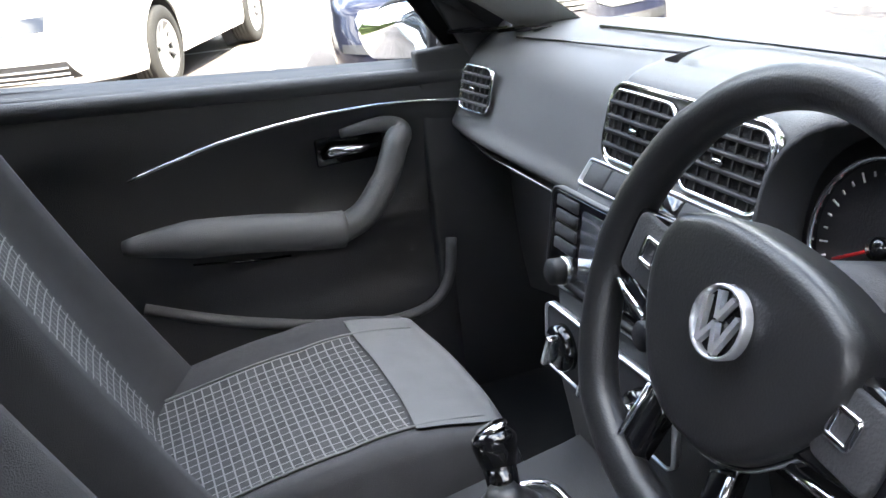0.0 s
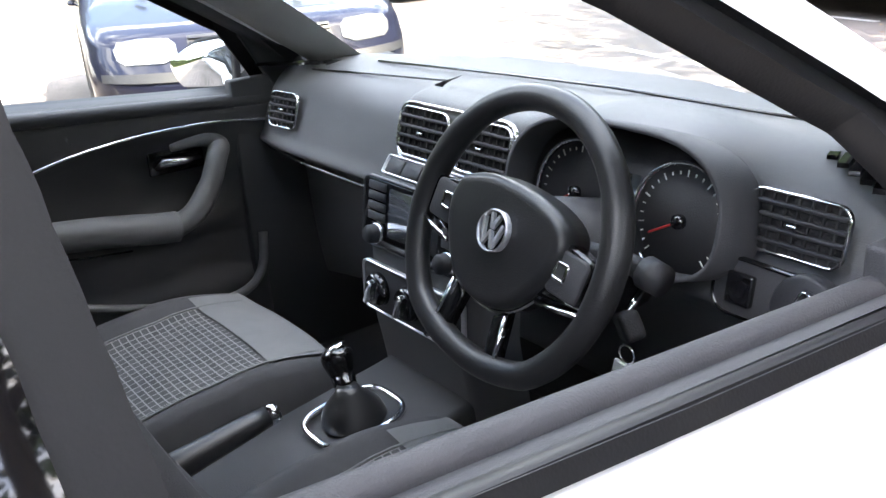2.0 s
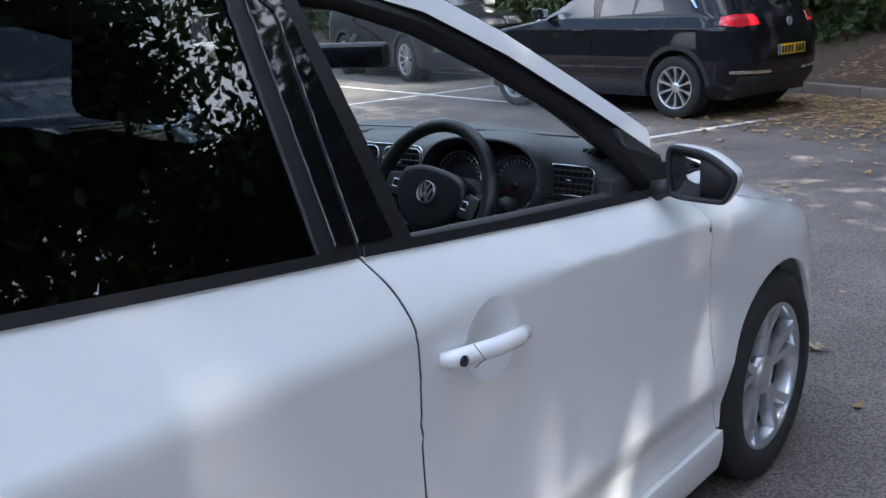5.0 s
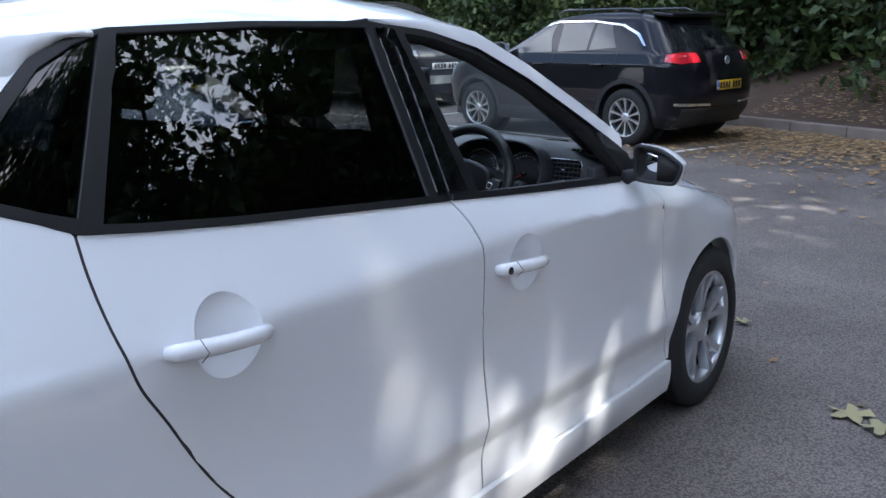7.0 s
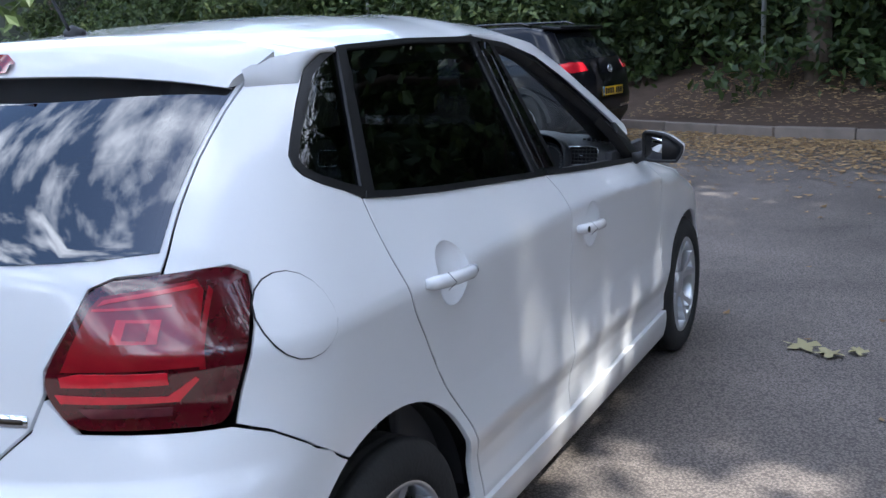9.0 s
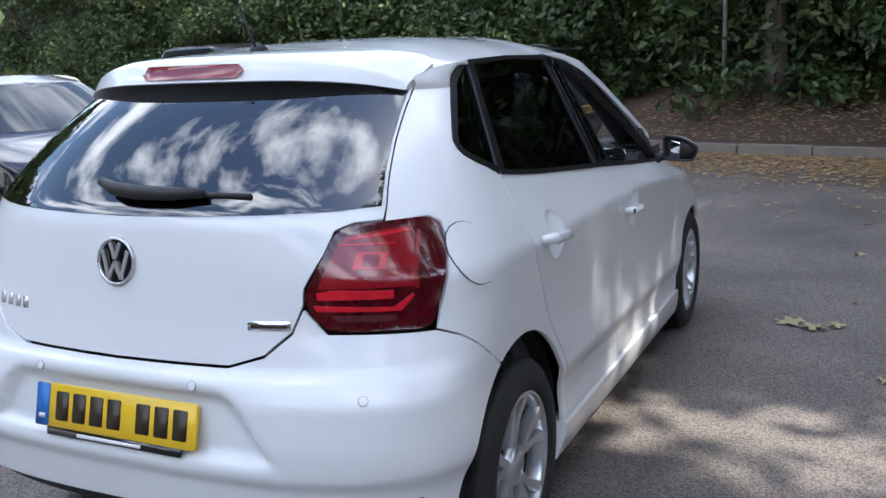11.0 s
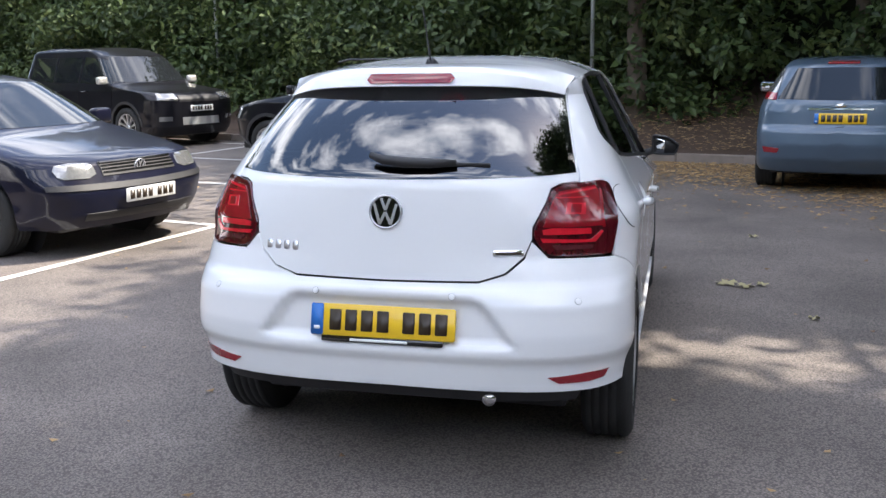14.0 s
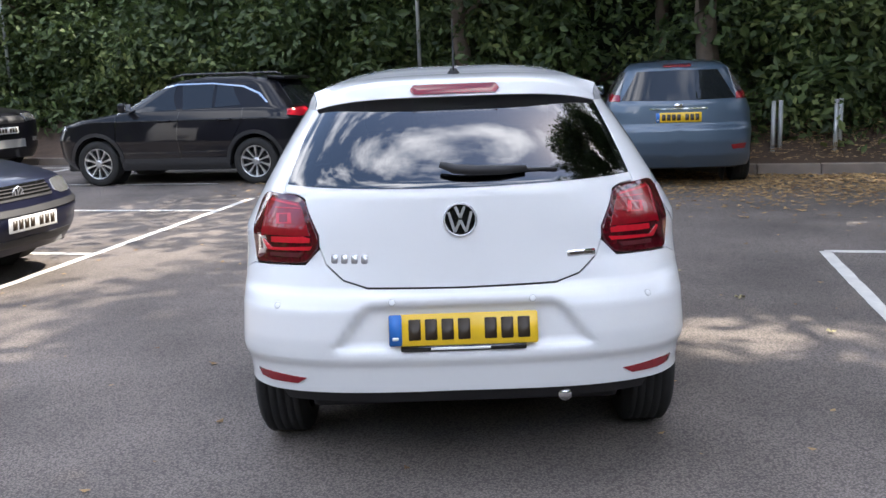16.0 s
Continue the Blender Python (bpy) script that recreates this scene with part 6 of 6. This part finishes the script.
for sx in (-0.098, 0.098):
    for i in range(4):
        part("radio_button", prism_bm(rounded(0.048, 0.013, 0.002, 2, sx, 0.043 - 0.0165 * i), 0.0105, MR, 0.001, 1), CABINLOW, radio)
    part("radio_knob", lathe_bm([(0.0155, 0.0), (0.015, -0.018), (0.0125, -0.021), (0.0, -0.021)], 24, MR @ Matrix.Translation((sx * 0.95, -0.008, -0.033)), "y"), PLASTIC, radio)
    part("knob_ring", lathe_bm([(0.0165, 0.0), (0.0165, -0.006), (0.0150, -0.006)], 24, MR @ Matrix.Translation((sx * 0.95, -0.008, -0.033)), "y"), CHROME, radio)
part("disc_slot", prism_bm(rounded(0.22, 0.008, 0.002, 2, 0, -0.047), 0.010, MR), CABINLOW, radio)
MH = pose(0.020, 2.391, 0.722, -3)
heater = part("heater_panel", prism_bm(rounded(0.262, 0.078, 0.012, 4), 0.007, MH, 0.002), CABINLOW, cstack)
part("heater_trim", ring_bm(rounded(0.268, 0.084, 0.013, 4), 0.0025, 0.009, MH), ALLOY, heater)
for sx in (-0.085, 0.0, 0.085):
    part("heater_dial", lathe_bm([(0.028, 0.0), (0.027, -0.012), (0.022, -0.016), (0.0, -0.016)], 28, MH @ Matrix.Translation((sx, -0.007, 0)), "y"), GLOSSBLACK, heater)
    part("dial_grip", box_bm(0.008, 0.014, 0.044, MH @ pose(sx, -0.028, 0, 0, 25), 0.002), CHROME, heater)

# instruments under their hood
MI = pose(0.378, 2.505, 0.936, -14)
clus = [(0.168 * math.copysign(abs(math.cos(a)) ** 0.6, math.cos(a)), 0.078 * math.copysign(abs(math.sin(a)) ** 0.75, math.sin(a)) + 0.012 * (1 - (math.cos(a)) ** 2)) for a in [2 * math.pi * i / 48 for i in range(48)]]
cluster = part("instrument_panel", prism_bm(clus, 0.004, MI @ Matrix.Translation((0, -0.022, 0))), PLASTIC, dash, "black instrument cluster with chrome-ringed dials")
hood = [(x * 1.04, z * 1.08) for x, z in clus]
part("instrument_hood", ring_bm(hood, 0.006, 0.075, MI), CABINLOW, cluster)
for sx in (-0.085, 0.085):
    MD = MI @ Matrix.Translation((sx, -0.027, -0.004))
    dial = part("dial", lathe_bm([(0.070, 0.0), (0.071, -0.006), (0.068, -0.008), (0.066, -0.004), (0.066, 0.0)], 48, MD, "y"), CHROME, cluster)
    for i in range(25):
        a = radians(225 - 270 * i / 24)
        part("dial_mark", box_bm(0.008 if i % 3 == 0 else 0.004, 0.001, 0.0014, MD @ pose(0.057 * math.cos(a), -0.001, 0.057 * math.sin(a), 0, -math.degrees(a))), PALE, dial, smooth=False)
    part("needle", box_bm(0.050, 0.002, 0.0028, MD @ pose(-0.018, -0.004, -0.010, 0, -28), 0.0006, 1), NEEDLE, dial)
    part("needle_hub", lathe_bm([(0.009, 0.0), (0.009, -0.007), (0.0, -0.008)], 20, MD, "y"), GLOSSBLACK, dial)
part("trip_display", prism_bm(rounded(0.04, 0.075, 0.003, 2), 0.001, MI @ Matrix.Translation((0, -0.027, 0.0))), SCREEN, cluster)

# light switch panel
ML = pose(0.605, 2.470, 0.886, -10, 0, -4)
lsw = part("light_switch_panel", prism_bm(rounded(0.165, 0.062, 0.022, 5), 0.008, ML, 0.002), CABINLOW, dash)
part("panel_rim", ring_bm(rounded(0.17, 0.067, 0.024, 5), 0.003, 0.010, ML), GLOSSBLACK, lsw)
part("light_dial", lathe_bm([(0.042, 0.0), (0.041, -0.014), (0.037, -0.017), (0.0, -0.017)], 36, ML @ Matrix.Translation((0.042, -0.006, 0)), "y"), PLASTIC, lsw)
part("dial_grip", box_bm(0.015, 0.012, 0.058, ML @ pose(0.042, -0.028, 0, 0, 22), 0.005), PLASTIC, lsw)
part("grip_edge", ring_bm(rounded(0.017, 0.060, 0.007, 3), 0.002, 0.003, ML @ pose(0.042, -0.033, 0, 0, 22)), CHROME, lsw)
part("height_switch", box_bm(0.034, 0.010, 0.036, ML @ pose(-0.045, -0.010, 0), 0.003), GLOSSBLACK, lsw)

# steering wheel
MS = pose(0.342, 2.316, 0.934, -23) @ Matrix.Rotation(radians(9), 4, "Y")
rim_pts = []
for i in range(72):
    a = 2 * math.pi * i / 72
    r = 0.165
    x, z = r * math.cos(a), r * math.sin(a)
    z = z + 0.35 * (-0.125 - z) if z < -0.125 else z
    rim_pts.append((x, 0, z))
swh = part("steering_wheel", tube_bm(rim_pts, [0.0165 if abs(p[0]) < 0.13 or p[2] < -0.02 else 0.0178 for p in rim_pts], 16, True, MS), LEATHER, hatch, "black leather steering wheel with chrome-edged spokes")
pad = [(-0.088, 0.052), (-0.05, 0.070), (0, 0.075), (0.05, 0.070), (0.088, 0.052), (0.097, 0.02), (0.088, -0.02), (0.058, -0.068), (0.03, -0.088), (0, -0.093), (-0.03, -0.088), (-0.058, -0.068), (-0.088, -0.02), (-0.097, 0.02)]
padc = [(p.x * 1.06, p.y * 0.88 - 0.002) for p in smooth_path([(x, z, 0) for x, z in pad + pad[:1]], 4)][:-1]
part("airbag_pad", prism_bm(padc, 0.045, MS @ Matrix.Translation((0, 0.027, 0)), 0.014, 4), LEATHER, swh)
pad_low = [(x * 1.02, 0.0, z * 1.03) for x, z in padc if z < 0.012]
part("pad_trim", tube_bm(pad_low, 0.0022, 8, m=MS), CHROME, swh)
for sg in (1, -1):
    sp = [(0.085 * sg, 0.035), (0.163 * sg, 0.022), (0.164 * sg, -0.022), (0.082 * sg, -0.038)]
    spoke = part("spoke", prism_bm(sp, 0.022, MS @ Matrix.Translation((0, 0.016, 0)), 0.005), GLOSSBLACK, swh)
    part("switch_block", prism_bm(rounded(0.050, 0.050, 0.008, 3, 0.116 * sg, 0.0), 0.026, MS @ Matrix.Translation((0, 0.016, 0)), 0.003), CABINLOW, spoke)
    part("switch_frame", ring_bm(rounded(0.022, 0.022, 0.004, 3, 0.108 * sg, 0.002), 0.004, 0.003, MS @ Matrix.Translation((0, -0.0102, 0))), CHROME, spoke)
    part("spoke_edge", tube_bm([(0.088 * sg, -0.008, -0.042), (0.12 * sg, -0.008, -0.038), (0.160 * sg, -0.004, -0.028)], 0.0035, 8, m=MS), CHROME, spoke)
    part("lower_spoke", prism_bm([(0.030 * sg, -0.088), (0.050 * sg, -0.074), (0.064 * sg, -0.148), (0.040 * sg, -0.158)], 0.014, MS @ Matrix.Translation((0, 0.010, 0)), 0.004), GLOSSBLACK, swh)
    part("lower_spoke_edge", tube_bm([(0.052 * sg, -0.006, -0.078), (0.058 * sg, -0.006, -0.12), (0.063 * sg, -0.006, -0.145)], 0.003, 8, m=MS), CHROME, swh)
part("lower_bridge", prism_bm([(-0.05, -0.14), (0.05, -0.14), (0.045, -0.157), (-0.045, -0.157)], 0.014, MS @ Matrix.Translation((0, 0.010, 0)), 0.003), GLOSSBLACK, swh)
emblem(swh, MS @ Matrix.Translation((0, -0.019, 0.004)), 0.026)
part("steering_column", tube_bm([(0.35, 2.335, 0.925), (0.35, 2.50, 0.86)], [0.055, 0.075], 20), CABINLOW, dash)
for sg in (1, -1):
    stalk = part("stalk", tube_bm([(0.35 + 0.05 * sg, 2.36, 0.925), (0.35 + 0.12 * sg, 2.375, 0.922), (0.35 + 0.165 * sg, 2.372, 0.918)], [0.012, 0.011, 0.014], 12), CABINLOW, dash)
    part("stalk_tip", tube_bm([(0.35 + 0.155 * sg, 2.372, 0.919), (0.35 + 0.18 * sg, 2.370, 0.916)], [0.019, 0.018], 14), PLASTIC, stalk)

# ignition key with a white tag and a second fob
keys = tagged(part("ignition_key", box_bm(0.036, 0.026, 0.055, pose(0.452, 2.405, 0.826, 35, 60, 0), 0.008, 3), PLASTIC, None), "black ignition key hanging below the steering wheel", "key")
part("key_blade", tube_bm([(0.445, 2.41, 0.84), (0.43, 2.46, 0.86)], 0.005, 8), CHROME, keys)
part("key_ring", tube_bm([(0.455 + 0.012 * math.cos(a * 0.6283), 2.398, 0.792 + 0.012 * math.sin(a * 0.6283)) for a in range(10)], 0.0015, 6, True), CHROME, keys)
part("key_tag", box_bm(0.022, 0.006, 0.052, pose(0.447, 2.392, 0.758, 0, 14, 0), 0.0025, 3), TAG, keys)
part("spare_fob", box_bm(0.028, 0.013, 0.06, pose(0.468, 2.394, 0.742, 0, -10, 20), 0.006, 3), PLASTIC, keys)
for i in range(3):
    part("fob_button", lathe_bm([(0.004, 0.0), (0.004, -0.001), (0, -0.001)], 12, pose(0.468, 2.387, 0.756 - 0.012 * i), "y"), PALE, keys)

# gear lever, console, handbrake
part("floor_carpet", box_bm(1.46, 2.1, 0.04, pose(0, 1.75, 0.30)), CARPET, hatch)
part("bulkhead", box_bm(1.30, 0.04, 0.56, pose(0, 2.82, 0.58)), CARPET, hatch)
console = part("centre_console", prism_bm([(1.55, 0.32), (2.50, 0.32), (2.45, 0.60), (2.38, 0.585), (2.18, 0.555), (1.95, 0.545), (1.6, 0.56)], 0.22, Matrix.Translation((-0.08, 0, 0)) @ Matrix.Rotation(radians(90), 4, "Z") @ Matrix.Diagonal((1, 1, 1, 1)), 0.012), CABINLOW, hatch)
MG = pose(0.022, 2.262, 0.572, 7)
part("lever_surround", tube_bm([(p[0], p[1], 0) for p in [(0.060 * math.copysign(abs(math.cos(a)) ** 0.6, math.cos(a)), 0.072 * math.copysign(abs(math.sin(a)) ** 0.6, math.sin(a))) for a in [2 * math.pi * i / 40 for i in range(40)]]], 0.006, 10, True, MG), CHROME, console)
gear = part("gear_lever", lathe_bm([(0.052, 0.0), (0.046, 0.018), (0.032, 0.035), (0.022, 0.045), (0.017, 0.055), (0.0, 0.055)], 28, MG, "z"), LEATHER, console, "black gear lever with a chrome-ringed knob")
part("lever_stick", tube_bm([(0.020, 2.262, 0.60), (-0.008, 2.266, 0.632)], [0.017, 0.019], 16), GLOSSBLACK, gear)
part("gear_knob", tube_bm(smooth_path([(-0.008, 2.266, 0.630), (-0.016, 2.267, 0.646), (-0.023, 2.268, 0.662), (-0.027, 2.268, 0.672)], 3), [0.018, 0.020, 0.022, 0.024, 0.0255, 0.026, 0.0255, 0.022, 0.017, 0.010], 18), GLOSSBLACK, gear)
part("knob_plate", lathe_bm([(0.0185, 0.0), (0.018, 0.003), (0.0, 0.004)], 24, pose(-0.0265, 2.2685, 0.671, 12, -22, 0), "z"), CHROME, gear)
part("handbrake", tube_bm([(0.01, 1.86, 0.585), (0.005, 2.0, 0.600), (0.0, 2.10, 0.612), (0.0, 2.135, 0.617)], [0.024, 0.022, 0.018, 0.016], 14), LEATHER, console)
part("handbrake_button", tube_bm([(0.0, 2.132, 0.6165), (0.0, 2.148, 0.619)], [0.0165, 0.0155], 14), CHROME, console)
part("belt_buckle", box_bm(0.03, 0.06, 0.05, pose(-0.075, 1.93, 0.60, 20), 0.008), CABINLOW, console)
part("buckle_button", box_bm(0.022, 0.018, 0.012, pose(-0.075, 1.955, 0.622, 20), 0.003), NEEDLE, console)


# seats
def seat(cx, dy, label, group):
    ob = thing("car_seat", label, "car seat", group, Matrix.Translation((cx, dy, dy * 0.5)))
    W = 0.49

    def cush(u, v):
        s, t = 2 * u - 1, v
        y = 1.83 + 0.565 * t
        z = 0.555 + 0.035 * math.sin(math.pi * min(1, t * 1.15) ** 1.6) - 0.0 * t
        z += 0.042 * max(0, (t - 0.55) / 0.45) * (1 - max(0, (t - 0.86) / 0.14) ** 2)
        z -= 0.17 * max(0, (t - 0.88) / 0.12) ** 2.2
        z += 0.028 * math.exp(-((abs(s) - 0.80) / 0.16) ** 2) * (1 - 0.75 * max(0, (t - 0.6) / 0.4))
        z -= 0.19 * max(0, (abs(s) - 0.86) / 0.14) ** 2.0
        y -= 0.05 * abs(s) ** 3 * t
        return (s * W / 2 * (1 - 0.03 * t), y, z)
    cushion = grid_part("seat_cushion", cush, 36, 40, CLOTH, ob)

    def lay(fn, name, u0, u1, v0, v1, off, m_, par, nu=16, nv=16, lab=""):
        def g(u, v):
            p = Vector(fn(u0 + (u1 - u0) * u, v0 + (v1 - v0) * v))
            return (p.x, p.y + off[1], p.z + off[2])
        return grid_part(name, g, nu, nv, m_, par, lab)
    lay(cush, "checked_panel", 0.19, 0.81, 0.04, 0.70, (0, 0, 0.0035), CHECK, cushion, 16, 18, "grey checked cloth panel")
    lay(cush, "front_panel", 0.13, 0.87, 0.705, 0.985, (0, 0.002, 0.004), CLOTHGREY, cushion, 16, 18, "plain grey cloth front")
    for u in (0.185, 0.815):
        part("seam", tube_bm([Vector(cush(u, 0.04 + 0.9 * i / 14)) + Vector((0, 0, 0.004)) for i in range(15)], 0.0022, 6), CLOTHGREY, cushion)
    part("seat_base", box_bm(W * 0.86, 0.42, 0.2, pose(0, 2.05, 0.42), 0.03), CABINLOW, ob)

    def back(u, v):
        s, t = 2 * u - 1, v
        z = 0.56 + 0.60 * t
        w = W / 2 * (1.02 - 0.22 * max(0, t - 0.45) ** 1.3)
        y = 1.915 - 0.215 * t - 0.015 * math.sin(math.pi * t)
        y += 0.085 * math.exp(-((abs(s) - 0.80) / 0.17) ** 2) * (1 - t * 0.6)
        y -= 0.16 * max(0, (abs(s) - 0.86) / 0.14) ** 2.0
        y -= 0.10 * max(0, (t - 0.9) / 0.1) ** 2
        return (s * w, y, z)
    brest = grid_part("backrest", back, 36, 40, CLOTH, ob)
    lay(back, "checked_panel", 0.25, 0.75, 0.03, 0.80, (0, 0.004, 0), CHECKBACK, brest, 16, 18)

    def rear(u, v):
        p = back(u, v)
        return (p[0], min(p[1], 1.80 - 0.2 * v) - 0.075 * math.sin(math.pi * u) ** 0.4, p[2])
    grid_part("backrest_rear", rear, 20, 20, CLOTH, brest)
    hr = part("headrest", box_bm(0.25, 0.09, 0.19, pose(0, 1.585, 1.285, -10), 0.042, 4), CLOTH, ob)
    for sx in (-0.06, 0.06):
        part("headrest_post", tube_bm([(sx, 1.61, 1.13), (sx, 1.595, 1.22)], 0.006, 8), CHROME, hr)
    return ob


seat(-0.325, 0.0, "dark cloth front seat with grey checked panels", "front seats")
seat(0.345, 0.015, "dark cloth driver's seat with grey checked panels", "front seats")
bench = thing("rear_bench", "dark cloth rear bench seat with headrests", "car seat")
part("bench_cushion", box_bm(1.28, 0.48, 0.20, pose(0, 1.22, 0.50, 5), 0.06, 4), CLOTH, bench)
part("bench_back", box_bm(1.28, 0.16, 0.58, pose(0, 0.93, 0.80, -16), 0.06, 4), CLOTH, bench)
for sx in (-0.4, 0.4):
    part("headrest", box_bm(0.26, 0.08, 0.15, pose(sx, 0.83, 1.14, -12), 0.035, 3), CLOTH, bench)
part("parcel_shelf", box_bm(1.16, 0.42, 0.03, pose(0, 0.60, 1.03), 0.01), CARPET, hatch)


# door trims
def door_trim(sg):
    def pt(u, v):
        y = 1.60 + 1.10 * u
        zt = float(np.interp(y, (1.66, 2.64), (1.012, 0.932)))
        z = 0.30 + (zt - 0.30) * v
        x = 0.705 + 0.014 * math.sin(math.pi * v) - 0.012 * math.exp(-((z - (0.90 - 0.06 * (y - 2.1))) / 0.05) ** 2)
        x += 0.05 * max(0, (v - 0.96) / 0.04) ** 2
        # the hollow round the handle and the pocket below
        x += 0.035 * math.exp(-(((y - 2.31) / 0.11) ** 4 + ((z - 0.80) / 0.075) ** 4))
        x += 0.020 * math.exp(-(((y - 2.20) / 0.24) ** 4 + ((z - 0.615) / 0.06) ** 4))
        return (sg * x, y, z)
    d = grid_part("door_trim", pt, 60, 60, CABINLOW, hatch, "dark plastic inner door panel")
    cap = [(sg * 0.712, y, float(np.interp(y, (1.66, 2.64), (1.012, 0.932))) - 0.012) for y in np.linspace(1.68, 2.60, 12)]
    part("sill_cap", tube_bm(cap, 0.016, 12), CABINLOW, d)
    strip = smooth_path([(sg * 0.690, 1.95, 0.858), (sg * 0.684, 2.10, 0.893), (sg * 0.682, 2.25, 0.908), (sg * 0.684, 2.40, 0.905), (sg * 0.690, 2.53, 0.888)], 5)
    part("chrome_strip", tube_bm(strip, 0.0035, 8), CHROME, d)
    arm = smooth_path([(sg * 0.69, 1.92, 0.752), (sg * 0.672, 2.00, 0.752), (sg * 0.655, 2.12, 0.742), (sg * 0.652, 2.22, 0.724), (sg * 0.655, 2.27, 0.716)], 4)
    part("armrest", tube_bm(arm, [0.012 + 0.020 * min(1, i / 5) for i in range(len(arm))], 16), CABIN, d, "padded grey armrest")
    pull = smooth_path([(sg * 0.655, 2.255, 0.712), (sg * 0.650, 2.31, 0.735), (sg * 0.655, 2.355, 0.785), (sg * 0.668, 2.385, 0.838), (sg * 0.685, 2.40, 0.858), (sg * 0.692, 2.37, 0.872), (sg * 0.695, 2.30, 0.868)], 5)
    part("pull_handle", tube_bm(pull, [0.024] * 10 + [0.022] * 8 + [0.022 - 0.0012 * i for i in range(len(pull) - 18)], 14), CABIN, d)
    part("door_opener", tube_bm([(sg * 0.718, 2.27, 0.826), (sg * 0.706, 2.285, 0.838), (sg * 0.700, 2.33, 0.836), (sg * 0.712, 2.365, 0.834)], [0.005, 0.011, 0.008, 0.005], 12), CHROME, d)
    part("opener_recess", box_bm(0.01, 0.12, 0.06, pose(sg * 0.732, 2.32, 0.838), 0.004), GLOSSBLACK, d)
    pocket = smooth_path([(sg * 0.695, 1.93, 0.640), (sg * 0.668, 2.05, 0.598), (sg * 0.655, 2.18, 0.560), (sg * 0.655, 2.30, 0.530), (sg * 0.662, 2.40, 0.530), (sg * 0.68, 2.455, 0.565), (sg * 0.695, 2.475, 0.64)], 4)
    part("pocket_rim", tube_bm(pocket, 0.010, 10), CABIN, d)
    bot = [(p.x, p.y, 0.37) for p in pocket]
    raw("pocket_front", [tuple(p) for p in pocket] + bot, [(i, i + 1, len(pocket) + i + 1, len(pocket) + i) for i in range(len(pocket) - 1)], CABINLOW, d)
    part("panel_groove", tube_bm([(sg * 0.688, 2.02, 0.700), (sg * 0.678, 2.10, 0.690), (sg * 0.676, 2.18, 0.682)], 0.002, 6), GLOSSBLACK, d)
    tri = [(2.56, 0.935), (2.70, 0.92), (2.66, 1.0), (2.48, 1.085)]
    part("mirror_triangle", prism_bm(tri, 0.02, pose(sg * 0.715, 0, 0, 0, 0, 0) @ Matrix.Rotation(radians(90), 4, "Z"), 0.005), CABINLOW, d)


for sg in (1, -1):
    part("kick_panel", box_bm(0.03, 0.42, 0.70, pose(sg * 0.715, 2.66, 0.63), 0.006), CABINLOW, hatch)
    part("floor_side", box_bm(0.04, 2.2, 0.14, pose(sg * 0.735, 1.80, 0.33), 0.01), CARPET, hatch)
door_trim(1)
door_trim(-1)
for sg in (1, -1):
    part("centre_pillar_trim", box_bm(0.03, 0.12, 1.0, pose(sg * 0.675, 1.685, 0.88, 0, -sg * 16), 0.01), CABINLOW, hatch)
    part("rear_door_trim", box_bm(0.03, 0.80, 0.70, pose(sg * 0.73, 1.22, 0.68, 3), 0.02), CABINLOW, hatch)
    part("rear_side_trim", box_bm(0.03, 0.42, 0.55, pose(sg * 0.66, 0.66, 0.80), 0.02), CABINLOW, hatch)
    tr = []
    for i in range(HEADER - 2, LAST + 1):
        for s in (0.80, 0.86, 0.93, 0.985):
            x, y, z = section(*EDGE[i], s * sg)
            dz = 0.012 + 0.045 * (1 - abs((s - 0.89) / 0.10) ** 2)
            tr.append((x - sg * 0.010, y - 0.6 * dz, z - dz))
    rows_ = LAST + 1 - (HEADER - 2)
    raw("pillar_trim", tr, [(a * 4 + j, a * 4 + j + 1, a * 4 + 5 + j, a * 4 + 4 + j) for a in range(rows_ - 1) for j in range(3)], PILLARTRIM if sg < 0 else CABINLOW, hatch, "grey windscreen pillar trim")
    cr = []
    for i in range(2, HEADER + 1):
        for s in (0.86, 0.93, 0.985):
            x, y, z = section(*EDGE[i], s * sg)
            cr.append((x - sg * 0.004, y, z - 0.034 - 0.03 * (s > 0.95)))
    k_ = HEADER - 1
    raw("cant_rail_trim", cr, [(a * 3 + j, a * 3 + j + 1, a * 3 + 4 + j, a * 3 + 3 + j) for a in range(k_ - 1) for j in range(2)], PILLARTRIM, hatch)
    vp = [(sg * (0.56 + 0.025 * i), 2.63 - 0.02 * i, 1.004) for i in range(6)]
    for p in vp:
        part("demister_slot", box_bm(0.012, 0.045, 0.006, pose(p[0], p[1], p[2] + 0.002, 0, 0, 20 * sg)), GLOSSBLACK, dash, smooth=False)
imir = part("rear_view_mirror", box_bm(0.24, 0.035, 0.062, pose(0.01, 2.40, 1.240, 8, 0, 14), 0.015, 3), PLASTIC, hatch)
part("mirror_face", box_bm(0.225, 0.004, 0.050, pose(0.015, 2.381, 1.238, 8, 0, 14), 0.001, 1), GLASSDARK, imir)
part("mirror_stem", tube_bm([(0.01, 2.41, 1.25), (0.01, 2.44, 1.285)], 0.010, 10), PLASTIC, imir)
